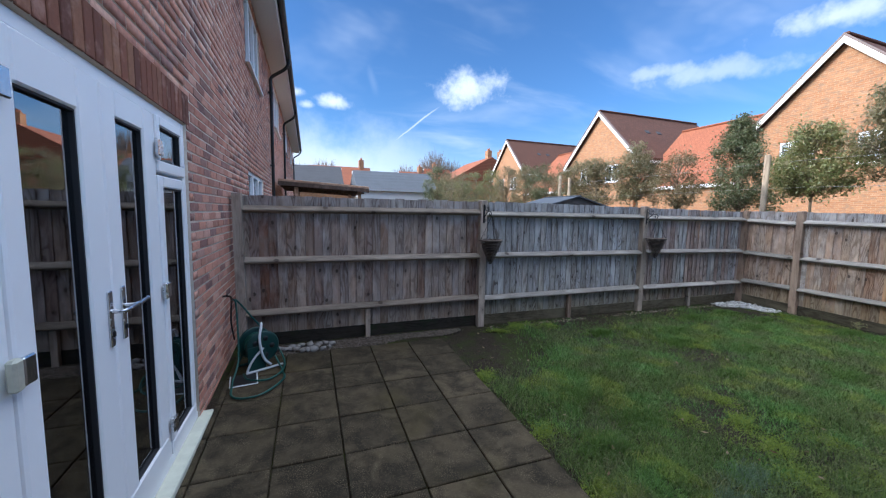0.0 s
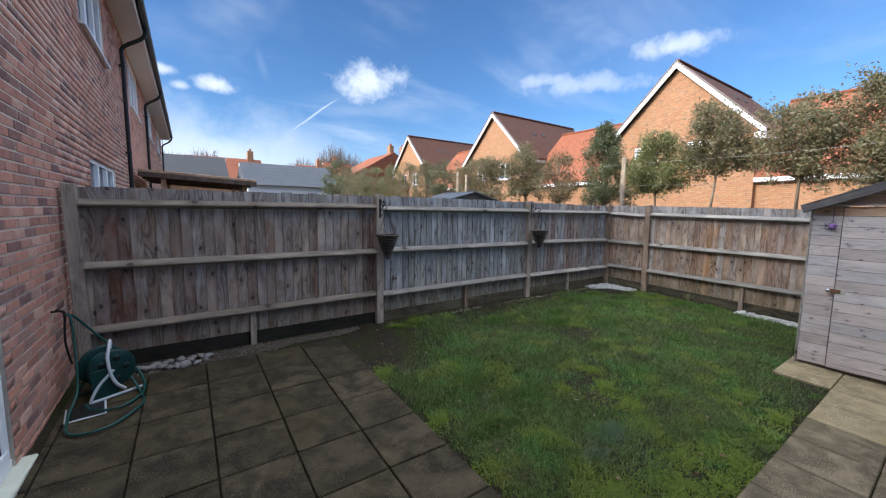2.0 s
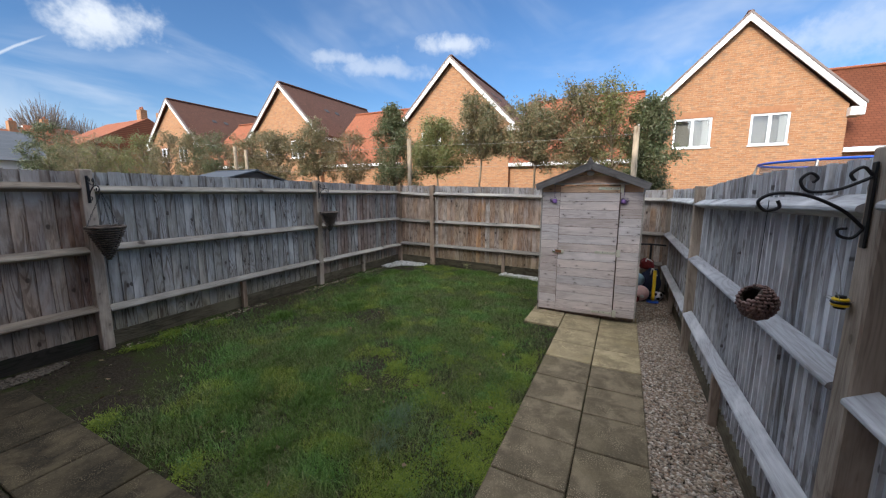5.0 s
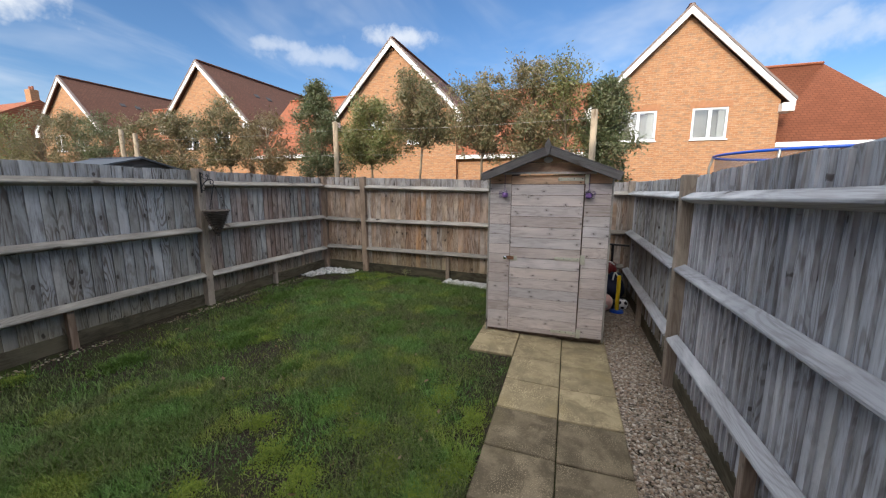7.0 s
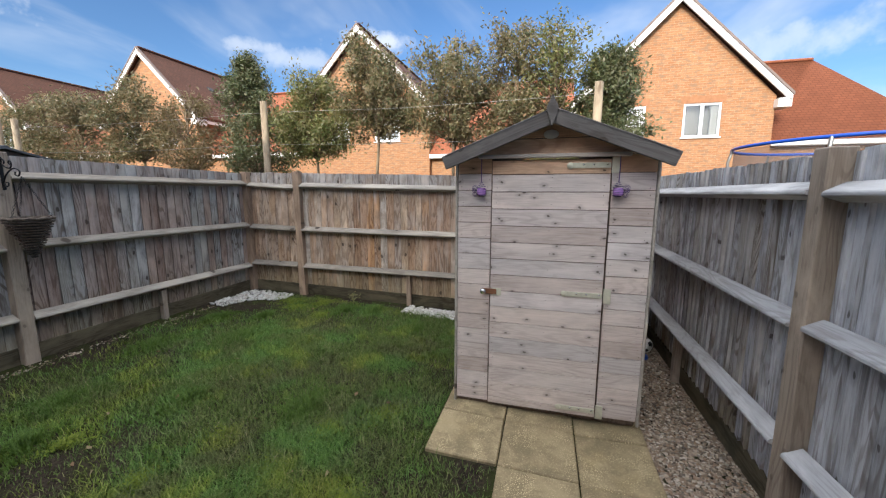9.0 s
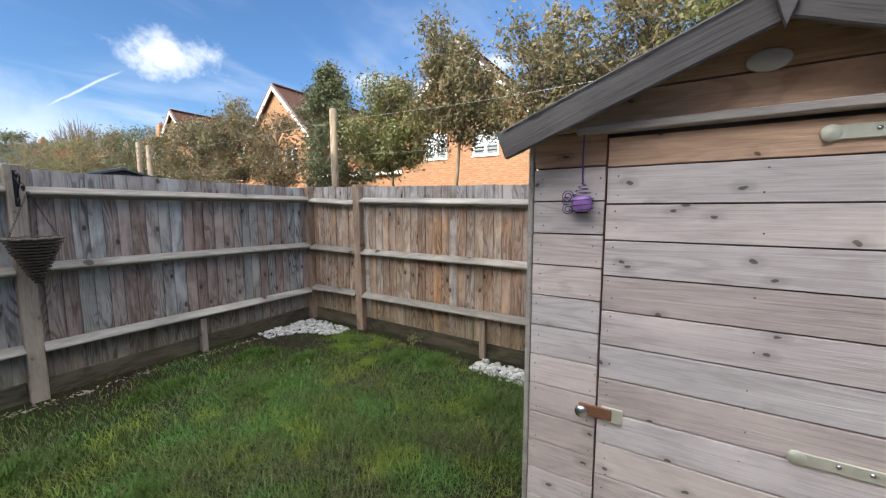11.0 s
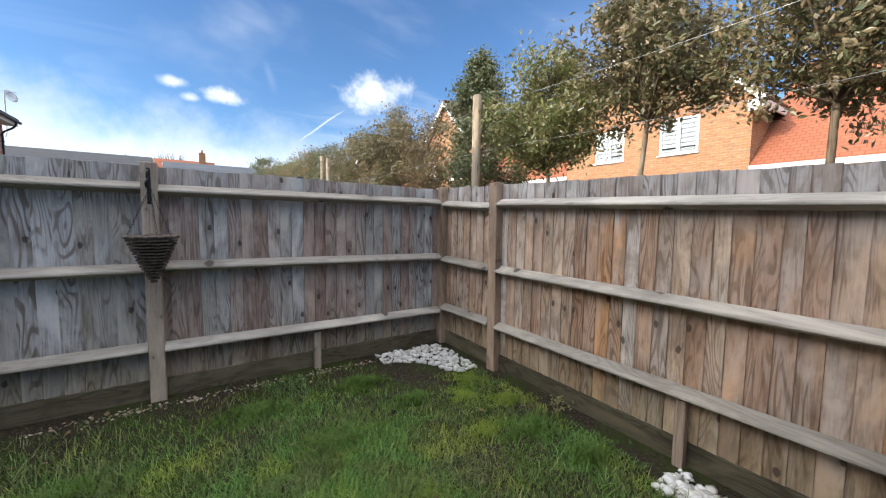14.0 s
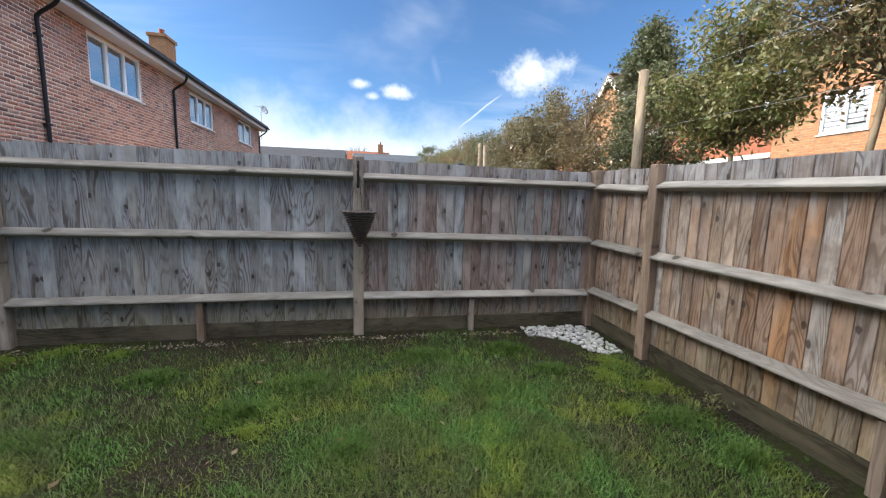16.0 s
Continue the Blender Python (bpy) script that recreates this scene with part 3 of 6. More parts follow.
def box_mesh(sx, sy, sz, bevel=0.004, mat=None):
    key = (round(sx, 4), round(sy, 4), round(sz, 4), bevel, mat.name if mat else "")
    if key not in BOXES:
        bm = bmesh.new()
        bmesh.ops.create_cube(bm, size=1)
        bmesh.ops.scale(bm, vec=(sx, sy, sz), verts=bm.verts)
        if bevel:
            bmesh.ops.bevel(bm, geom=bm.edges[:], offset=min(bevel, 0.3 * min(sx, sy, sz)), segments=1, affect="EDGES")
        me = bpy.data.meshes.new("box")
        bm.to_mesh(me)
        bm.free()
        if mat:
            me.materials.append(mat)
        BOXES[key] = me
    return BOXES[key]


def bx(name, parent, mat, x0, x1, y0, y1, z0, z1, bevel=0.004, label="", turn=(0, 0, 0)):
    """A bevelled block between two corners, in its parent's space."""
    me = box_mesh(abs(x1 - x0), abs(y1 - y0), abs(z1 - z0), bevel, mat)
    return part(name, me, None, parent, label, ((x0 + x1) / 2, (y0 + y1) / 2, (z0 + z1) / 2), turn)


def prism(points, depth, axis="x"):
    """A flat outline pushed out along an axis: corners in the other two axes, in order."""
    bm = bmesh.new()
    put = {"x": lambda a, b, d: (d, a, b), "y": lambda a, b, d: (a, d, b), "z": lambda a, b, d: (a, b, d)}[axis]
    f = [bm.verts.new(put(a, b, 0)) for a, b in points]
    k = [bm.verts.new(put(a, b, depth)) for a, b in points]
    bm.faces.new(f)
    bm.faces.new(k[::-1])
    for i in range(len(f)):
        j = (i + 1) % len(f)
        bm.faces.new((f[j], f[i], k[i], k[j]))
    bmesh.ops.recalc_face_normals(bm, faces=bm.faces)
    return bm


def ball_mesh(name, r, scale=(1, 1, 1), sub=3):
    bm = bmesh.new()
    bmesh.ops.create_icosphere(bm, subdivisions=sub, radius=r)
    bmesh.ops.scale(bm, vec=scale, verts=bm.verts)
    me = bpy.data.meshes.new(name)
    bm.to_mesh(me)
    bm.free()
    return shaded(me)


def lathe(profile, sides=24):
    """A turned shape from (radius, height) pairs."""
    V, F = [], []
    for r, z in profile:
        for k in range(sides):
            a = 2 * math.pi * k / sides
            V.append((r * math.cos(a), r * math.sin(a), z))
    for i in range(len(profile) - 1):
        for k in range(sides):
            F.append((i * sides + k, i * sides + (k + 1) % sides, (i + 1) * sides + (k + 1) % sides, (i + 1) * sides + k))
    return np.array(V), np.array(F)


def gz(x, y):
    """Height of the garden's ground, which rises from the path to the far side fence."""
    return 0.037 * min(max(y + 4.7, 0.0), 4.75)

# ---- ground ----
rng = np.random.default_rng(7)


def build_ground():
    xs = np.unique(np.concatenate([[-600, -150, -60, -25, -12, -6], np.arange(-3.4, 6.6, 0.12), [8, 12, 20, 40, 90, 200, 700]]))
    ys = np.unique(np.concatenate([[-600, -150, -60, -25, -12, -8], np.arange(-6.0, 0.6, 0.12), [2, 6, 12, 25, 60, 150, 700]]))
    V = [(x, y, gz(x, y) - 0.02 + (0.018 * noise.noise((x * 1.7, y * 1.7, 0)) if -1 < x < 5.6 and -4 < y < 0 else 0)) for x in xs for y in ys]
    ny = len(ys)
    F = [(i * ny + j, (i + 1) * ny + j, (i + 1) * ny + j + 1, i * ny + j + 1) for i in range(len(xs) - 1) for j in range(ny - 1)]
    ob = new("ground", shaded(quick_mesh("ground", V, F)))
    ob.data.materials.append(M["soil"])
    tagged(ob, "dark damp soil ground under lawn, gravel and fences", "ground", kind="structure")


build_ground()
TILT = math.degrees(math.atan(0.037))
PATIO_X = [-3.06, -3.01, -2.55, -2.09, -1.63, -1.165, -0.705]
PATIO_Y = [-0.37 - 0.464 * i for i in range(12)]
PATH_X = [-0.70, -0.165, 0.29, 0.745, 1.20, 1.655, 2.11, 2.565, 3.02, 3.475, 3.93]


def build_lawn():
    """Uneven blades: lush tufts, low moss, bare earth along the fence."""
    n = 480000
    x, y = rng.uniform(-0.72, 5.5, n), rng.uniform(-4.06, -0.08, n)
    a = np.array([noise.noise((px * 0.9, py * 0.9, 3.0)) for px, py in zip(x[::6], y[::6])])
    a = np.repeat(a, 6)[:n]
    x, y = np.repeat(x[::6], 6)[:n] + rng.normal(0, 0.035, n), np.repeat(y[::6], 6)[:n] + rng.normal(0, 0.035, n)
    keep = np.clip(0.80 + 1.0 * a, 0.3, 1.0)
    keep *= np.clip((-0.12 - y) / 1.9 + 0.4 * a, 0.05, 1.0)                       # thin beside the fence, widened so bare dark soil imitates the shade there
    bare = np.exp(-(((x + 0.25) / 0.85) ** 4 + ((y + 0.75) / 0.95) ** 4))
    keep *= 1 - 0.93 * bare
    keep *= np.clip((x + 0.72) / 0.15, 0.25, 1)
    edge = np.exp(-((y + 3.95) / 0.22) ** 2) * (x > 1.6)
    keep *= 1 - 0.75 * edge
    inside = (x > -0.70) & (x < 5.5 - 0.0) & (y > -4.02) & (y < -0.10)
    inside &= ~((x > 2.98) & (y < -3.57))
    inside &= ~((x > 5.42) & (y < -2.4) & (y > -3.6))
    ok = inside & (rng.uniform(0, 1, n) < keep)
    x, y, a = x[ok], y[ok], a[ok]
    m = len(x)
    tuft = np.repeat(np.array([noise.noise((px * 3.1, py * 3.1, 9.0)) for px, py in zip(x[::6], y[::6])]), 6)[:m]
    tuft = np.resize(tuft, m)
    tall = np.clip(0.018 + 0.030 * a + 0.048 * np.maximum(tuft, 0) + rng.gamma(2.0, 0.006, m), 0.010, 0.085)
    w = rng.uniform(0.0013, 0.0030, m)
    head, lean = rng.uniform(0, 2 * np.pi, m), rng.uniform(0.3, 1.5, m) * tall
    dx, dy = np.cos(head), np.sin(head)
    z = 0.037 * np.clip(y + 4.7, 0, 4.75) - 0.022
    V = np.zeros((m, 5, 3))
    for k, (f, h, b) in enumerate(((-1, 0, 0), (1, 0, 0), (0.8, 0.6, 0.35), (-0.8, 0.6, 0.35), (0, 1.0, 1.0))):
        V[:, k, 0] = x - dy * w * f + dx * lean * b
        V[:, k, 1] = y + dx * w * f + dy * lean * b
        V[:, k, 2] = z + tall * h
    o = np.arange(m)[:, None] * 5
    F = np.concatenate([o + np.array([0, 1, 2]), o + np.array([0, 2, 3]), o + np.array([3, 2, 4])])
    ob = new("lawn_grass", quick_mesh("lawn_grass", V.reshape(-1, 3), F))
    ob.data.materials.append(M["grass"])
    tagged(ob, "uneven green lawn with mossy yellow patches and thin edges", "grass", kind="stuff")


build_lawn()


def build_tufts(name, label, mat, spots, tall, width, density):
    """Thick clumps of longer blades fanning out from many small crowns."""
    r2 = np.random.default_rng(len(spots) * 13 + 1)
    V, F, o = [], [], 0
    for x, y, r in spots:
        crowns = int(density * (r / 0.3) ** 2)
        q, d = r2.uniform(0, 6.28, crowns), r * np.sqrt(r2.uniform(0, 1, crowns)) * (1 + 0.35 * r2.normal(0, 1, crowns))
        cx, cy = np.repeat(x + 1.3 * d * np.cos(q), 9), np.repeat(y + 0.8 * d * np.sin(q), 9)
        fade = np.repeat(np.clip(1.15 - np.abs(d) / (1.4 * r), 0.35, 1.0), 9)
        m = len(cx)
        cx, cy = cx + r2.normal(0, 0.008, m), cy + r2.normal(0, 0.008, m)
        h = tall * fade * r2.uniform(0.45, 1.1, m)
        w = width * r2.uniform(0.7, 1.3, m)
        head, lean = r2.uniform(0, 6.28, m), h * r2.uniform(0.3, 1.2, m)
        dx, dy = np.cos(head), np.sin(head)
        z = 0.037 * np.clip(cy + 4.7, 0, 4.75) - 0.022
        P = np.zeros((m, 5, 3))
        for k, (f, up, out) in enumerate(((-1, 0, 0), (1, 0, 0), (0.8, 0.6, 0.35), (-0.8, 0.6, 0.35), (0, 1.0, 1.0))):
            P[:, k, 0] = cx - dy * w * f + dx * lean * out
            P[:, k, 1] = cy + dx * w * f + dy * lean * out
            P[:, k, 2] = z + h * up
        i = np.arange(m)[:, None] * 5 + o
        F += [i + np.array([0, 1, 2]), i + np.array([0, 2, 3]), i + np.array([3, 2, 4])]
        V.append(P.reshape(-1, 3))
        o += 5 * m
    ob = new(name, quick_mesh(name, np.concatenate(V), np.concatenate(F)))
    ob.data.materials.append(mat)
    tagged(ob, label, "grass", kind="stuff")


M["lush"] = material("lush", leaf_build([(0.048, 0.098, 0.010), (0.082, 0.158, 0.016), (0.12, 0.205, 0.028), (0.066, 0.13, 0.013)], 0.65))
M["blue_grass"] = material("blue_grass", leaf_build([(0.08, 0.13, 0.065), (0.13, 0.19, 0.11), (0.19, 0.25, 0.165), (0.09, 0.14, 0.07)], 0.5))
build_tufts("grass_tufts", "longer fresh green grass tufts in the lawn", M["lush"],
            [(3.57, -0.62, 0.24), (4.37, -0.55, 0.20), (4.02, -1.26, 0.30), (5.16, -1.75, 0.20), (5.28, -2.15, 0.18), (2.69, -0.98, 0.24), (4.62, -1.0, 0.16), (0.30, -2.50, 0.32), (-0.26, -2.70, 0.26),
             (0.08, -2.05, 0.28), (0.53, -1.75, 0.24), (1.2, -1.5, 0.26), (3.2, -2.6, 0.24), (2.3, -1.3, 0.22), (3.0, -1.75, 0.2), (2.0, -2.2, 0.2), (1.5, -0.75, 0.2), (4.9, -2.9, 0.2)], 0.075, 0.0022, 420)
build_tufts("grass_tufts", "fine silvery blue-green grass clump near the path", M["blue_grass"], [(0.42, -3.24, 0.19), (0.10, -3.35, 0.13)], 0.07, 0.0014, 420)


def build_moss():
    """Low yellow-green cushions at the lawn's paved edges."""
    r2 = np.random.default_rng(31)
    spots = [(-0.62, -1.45, 0.11), (-0.60, -2.42, 0.10), (-0.52, -3.05, 0.13), (-0.1, -3.62, 0.16), (0.3, -3.8, 0.17), (0.80, -3.35, 0.15), (1.12, -3.80, 0.17), (1.35, -3.9, 0.12), (0.62, -3.7, 0.14), (1.10, -2.80, 0.12),
             (1.95, -2.62, 0.13), (1.5, -3.2, 0.14), (2.2, -3.0, 0.12), (0.5, -0.2, 0.13), (0.15, -0.3, 0.10), (1.0, -0.3, 0.09), (5.25, -0.95, 0.15), (5.05, -1.15, 0.13), (5.3, -1.35, 0.12), (4.89, -1.6, 0.10), (4.23, -1.9, 0.12),
             (0.55, -2.0, 0.09), (1.8, -3.55, 0.14), (2.5, -3.3, 0.12), (3.0, -2.9, 0.10), (1.5, -2.1, 0.10), (2.4, -1.5, 0.09), (0.0, -3.0, 0.10), (3.5, -2.0, 0.09), (2.75, -2.3, 0.10),
             (0.9, -3.95, 0.16), (0.55, -3.95, 0.13), (1.25, -3.5, 0.15), (1.0, -3.1, 0.13), (1.7, -2.95, 0.13), (2.1, -3.6, 0.14), (2.6, -2.8, 0.12), (1.3, -2.5, 0.11), (0.7, -2.6, 0.10), (2.3, -2.2, 0.10), (0.2, -3.95, 0.12), (3.3, -3.2, 0.12), (1.9, -3.9, 0.12)]
    V, F, o = [], [], 0
    for x, y, r in spots:
        r *= 1.25
        turn_q = r2.uniform(0, 6.28)
        n = int(1100 * (r / 0.1) ** 1.5)
        q, d = r2.uniform(0, 6.28, n), r * np.sqrt(r2.uniform(0, 1, n)) * r2.uniform(0.4, 1.5, n)
        d = d * (1 + 0.45 * np.sin(2 * q + turn_q) + 0.25 * np.sin(5 * q + 2 * turn_q))
        px, py = x + d * np.cos(q), y + d * np.sin(q) * 0.8
        pz = 0.037 * np.clip(py + 4.7, 0, 4.75) - 0.014 + 0.010 * np.clip(1 - (d / r) ** 2, 0, 1) + r2.uniform(-0.004, 0.004, n)
        s = r2.uniform(0.010, 0.020, n)
        W, G = scattered(np.array([(0, 0, 0), (0.22, 0.4, 0.25), (0, 1, 0.6), (-0.22, 0.4, 0.25)]), np.array([(0, 1, 2), (0, 2, 3)]), rot_z(r2.uniform(0, 6.28, n)) * s[:, None, None], np.column_stack([px, py, pz]))
        V.append(W)
        F.append(G + o)
        o += len(W)
    ob = new("moss", quick_mesh("moss", np.concatenate(V), np.concatenate(F)))
    ob.data.materials.append(M["moss"])
    tagged(ob, "bright yellow-green moss cushions beside paving and fence", "moss", kind="stuff")


M["moss"] = material("moss", leaf_build([(0.10, 0.142, 0.011), (0.165, 0.225, 0.018), (0.21, 0.26, 0.027), (0.13, 0.18, 0.018)], 0.8))
build_moss()


def stone_shape(r, seed, flat=0.6):
    bm = bmesh.new()
    bmesh.ops.create_icosphere(bm, subdivisions=1, radius=r)
    V = np.array([v.co[:] for v in bm.verts])
    F = np.array([[v.index for v in f.verts] for f in bm.faces])
    bm.free()
    V *= 1 + 0.25 * np.random.default_rng(seed).normal(size=(len(V), 1))
    V[:, 2] *= flat
    return V, F


def build_stones(name, label, category, mat, n, r, area, spread=(0.6, 1.5), lift=0.3):
    V, F, o = [], [], 0
    for seed in range(4):
        v, f = stone_shape(r, seed + 3)
        k = n // 4
        pts = np.array([area() for _ in range(k)])
        s = rng.uniform(*spread, k)
        turns = rot_z(rng.uniform(0, 6.28, k)) * s[:, None, None]
        z = np.array([gz(p[0], p[1]) for p in pts]) - 0.02 + r * lift * rng.uniform(0.3, 1.6, k)
        W, G = scattered(v, f, turns, np.column_stack([pts, z]))
        V.append(W)
        F.append(G + o)
        o += len(W)
    ob = new(name, quick_mesh(name, np.concatenate(V), np.concatenate(F)))
    ob.data.materials.append(mat)
    return tagged(ob, label, category, kind="stuff")


build_stones("gravel", "brown shingle strip beside the paving", "gravel", M["shingle"], 28000, 0.0095,
             lambda: (rng.uniform(-0.7, 5.55), rng.uniform(-5.47, -4.94)))
def patio_edge():
    x = rng.uniform(-2.9, -0.35)
    return x, -0.05 - rng.uniform(0.0, 1.0) * (0.32 - 0.11 * max(0.0, x + 2.2) + 0.04 * math.sin(7 * x))


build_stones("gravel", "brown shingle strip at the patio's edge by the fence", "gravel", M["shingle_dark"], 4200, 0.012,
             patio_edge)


def corner_area():
    while True:
        x, y = rng.uniform(4.75, 5.48), rng.uniform(-0.78, -0.07)
        if x - 4.7 > (-0.05 - y) * 0.85 - 0.05 + 0.08 * math.sin(9 * x):
            return x, y


build_stones("white_stones", "white decorative stones in the fence corner", "stones", M["white_stone"], 400, 0.021, corner_area, lift=0.7)
build_stones("white_stones", "white decorative stones between fence and shed", "stones", M["white_stone"], 700, 0.021,
             lambda: (rng.uniform(5.42, 5.64) - 0.10 * rng.uniform(), rng.uniform(-3.7, -2.5)), lift=0.8)
build_stones("pale_grit", "pale grit scattered along the fence foot", "gravel", M["shingle"], 480, 0.008,
             lambda: (rng.uniform(0.1, 4.7), rng.normal(-0.14, 0.03)))


def build_cobbles():
    r2 = np.random.default_rng(21)
    for i in range(24):
        v, f = stone_shape(0.045, 40 + i, 0.65)
        me = shaded(quick_mesh("cobble", v * r2.uniform(0.6, 1.15) * np.array([1.25, 1, 1]), f))
        me.materials.append(M["cobble"])
        x, y = -2.84 + 0.034 * i, -0.15 - r2.uniform(0, 0.20)
        ob = new("cobble", me)
        ob.matrix_basis = pose(x, y, gz(x, y) + 0.01, 0, 0, r2.uniform(0, 360))
        tagged(ob, "smooth grey-brown cobble on the gravel", "stone", "cobbles by the fence")


build_cobbles()


def build_litter():
    r2 = np.random.default_rng(5)
    V = [(0, -0.5, 0), (0.3, 0, 0.12), (0, 0.6, 0.05), (-0.3, 0, 0.12)]
    n = 130
    s = r2.uniform(0.03, 0.065, n)
    x, y = r2.uniform(-0.6, 5.3, n), r2.uniform(-3.9, -0.15, n)
    z = np.array([gz(a, b) for a, b in zip(x, y)]) + r2.uniform(0.005, 0.03, n)
    W, G = scattered(np.array(V), np.array([(0, 1, 2), (0, 2, 3)]), random_turns(n, r2) * s[:, None, None] * np.array([1, 1, 0.35])[None, :, None], np.column_stack([x, y, z]))
    ob = new("fallen_leaves", quick_mesh("fallen_leaves", W, G))
    ob.data.materials.append(M["leaf_litter"])
    tagged(ob, "dry brown fallen leaves on the lawn", "leaves", kind="stuff")


build_litter()

# ---- house and its terrace ----
WX = -3.125
HOLES = [(-3.95, -1.47, 0.10, 2.37), (1.6, 3.3, 3.95, 5.05), (1.5, 3.45, 1.05, 2.36), (6.35, 8.3, 4.0, 5.1), (11.1, 13.0, 4.05, 5.08), (15.9, 17.8, 4.1, 5.12)]
WALL_END, WALL_START, EAVE = 19.3, -9.0, 5.28


def wall_blocks(y0, y1, z0, z1, holes):
    """Cuts a wall into blocks round its openings."""
    ys = sorted({y0, y1, *[h[0] for h in holes], *[h[1] for h in holes]})
    out = []
    for a, b in zip(ys, ys[1:]):
        gaps = sorted((h[2], h[3]) for h in holes if h[0] <= a and h[1] >= b)
        z = z0
        for g0, g1 in gaps:
            if g0 > z:
                out.append((a, b, z, g0))
            z = g1
        if z < z1:
            out.append((a, b, z, z1))
    return out


def blocks_mesh(name, blocks, x0, x1):
    cube = np.array([(x, y, z) for x in (0, 1) for y in (0, 1) for z in (0, 1)], float)
    faces = np.array([(0, 1, 3, 2), (4, 6, 7, 5), (0, 4, 5, 1), (2, 3, 7, 6), (0, 2, 6, 4), (1, 5, 7, 3)])
    V, F = [], []
    for i, (a, b, c, d) in enumerate(blocks):
        V.append(cube * np.array([x1 - x0, b - a, d - c]) + np.array([x0, a, c]))
        F.append(faces + 8 * i)
    return quick_mesh(name, np.concatenate(V), np.concatenate(F))


wall_house = new("wall_house", blocks_mesh("wall_house", wall_blocks(WALL_START, WALL_END, -0.3, EAVE, HOLES), WX - 0.25, WX - 0.001))
wall_house.data.materials.append(M["mortar"])
tagged(wall_house, "red multi-stock brick rear wall of a terraced house", "wall", kind="structure")
for nm, b in (("wall_back", (-11.2, -11.0, WALL_START, WALL_END, -0.3, EAVE)), ("wall_end", (-11.0, WX - 0.25, WALL_END - 0.2, WALL_END, -0.3, EAVE)),
              ("wall_start", (-11.0, WX - 0.25, WALL_START, WALL_START + 0.2, -0.3, EAVE))):
    ob = bx(nm, None, M["house_brick"], *b)
    tagged(ob, "red brick outer wall of the terrace", "wall", kind="structure")


def brick_places():
    near, rest = [], []
    row = 0
    z = 0.02
    while z + 0.065 < EAVE:
        y = WALL_START + (0.1125 if row % 2 else 0.0)
        while y < WALL_END:
            y1 = min(y + 0.215, WALL_END)
            cut = [h for h in HOLES if h[2] - 0.03 < z + 0.05 and h[3] > z + 0.02 and y1 > h[0] and y < h[1]]
            a, b = y, y1
            for h in cut:
                if a < h[0] < b:
                    b = h[0]
                elif a < h[1] < b:
                    a = h[1]
                elif h[0] <= a and b <= h[1]:
                    a = b
            over = 2.37 < z + 0.03 < 2.60 and a > -4.08 and b < -1.36
            if b - a > 0.03 and not over:
                full = b - a > 0.2
                (near if full and -1.5 < y < 0.05 and 0.1 < z < 2.95 else rest).append((a, b, z))
            y += 0.225
        z += 0.075
        row += 1
    return near, rest


NEAR_BRICKS, REST_BRICKS = brick_places()
if len(NEAR_BRICKS) > 290:
    REST_BRICKS += NEAR_BRICKS[290:]
    NEAR_BRICKS = NEAR_BRICKS[:290]


def build_rest_bricks():
    c = np.array([(0, 0, 0), (0, 1, 0), (0, 1, 1), (0, 0, 1), (1, 0.02, 0.05), (1, 0.98, 0.05), (1, 0.98, 0.95), (1, 0.02, 0.95)], float)
    f = np.array([(4, 5, 6, 7), (0, 1, 5, 4), (1, 2, 6, 5), (2, 3, 7, 6), (3, 0, 4, 7)])
    P = np.array(REST_BRICKS)
    n = len(P)
    scale = np.zeros((n, 3, 3))
    scale[:, 0, 0], scale[:, 1, 1], scale[:, 2, 2] = 0.012 + rng.uniform(-0.002, 0.003, n), P[:, 1] - P[:, 0], 0.063
    V, F = scattered(c, f, scale, np.column_stack([np.full(n, WX - 0.010), P[:, 0], P[:, 2]]))
    ob = part("brickwork", quick_mesh("brickwork", V, F), M["brick_rest"], wall_house, "weathered red and brown bricks")
    tagged(ob, kind="stuff")


build_rest_bricks()
SB = box_mesh(0.016, 0.066, 0.215, 0.003, M["soldier"])
for i in range(35):
    part("soldier_brick", SB, None, wall_house, "", (WX - 0.001, -4.03 + 0.0762 * i, 2.485))

# roof, fascia, gutter
roof_t = thing("terrace_roof", "dark grey tiled roof over the brick terrace", "roof", kind="structure")
RIDGE_X, RIDGE_Z = -7.05, 8.15
for side, a, b in (("front", WX + 0.42, RIDGE_X), ("rear", -11.45, RIDGE_X)):
    outline = [(a, EAVE + 0.05), (b, RIDGE_Z), (b, RIDGE_Z + 0.14), (a, EAVE + 0.17)]
    bm = prism(outline, WALL_END - WALL_START + 0.5, "y")
    part("roof_slope", bm, M["tile_grey"], roof_t, at=(0, WALL_START - 0.25, 0))
bx("fascia", roof_t, M["white_paint"], WX + 0.36, WX + 0.385, WALL_START, WALL_END + 0.2, EAVE - 0.14, EAVE + 0.06)
bx("soffit", roof_t, M["white_paint"], WX, WX + 0.36, WALL_START, WALL_END + 0.2, EAVE - 0.12, EAVE - 0.09)
V, F = tube([(WX + 0.45, WALL_START, EAVE + 0.03), (WX + 0.45, 5.0, EAVE + 0.03), (WX + 0.45, WALL_END + 0.22, EAVE + 0.03)], 0.06, 10)
part("gutter", shaded(quick_mesh("gutter", V, F)), M["black_plastic"], roof_t)
bx("gable_end", roof_t, M["house_brick"], -11.0, WX - 0.25, WALL_END - 0.2, WALL_END - 0.02, EAVE, EAVE + 0.1)
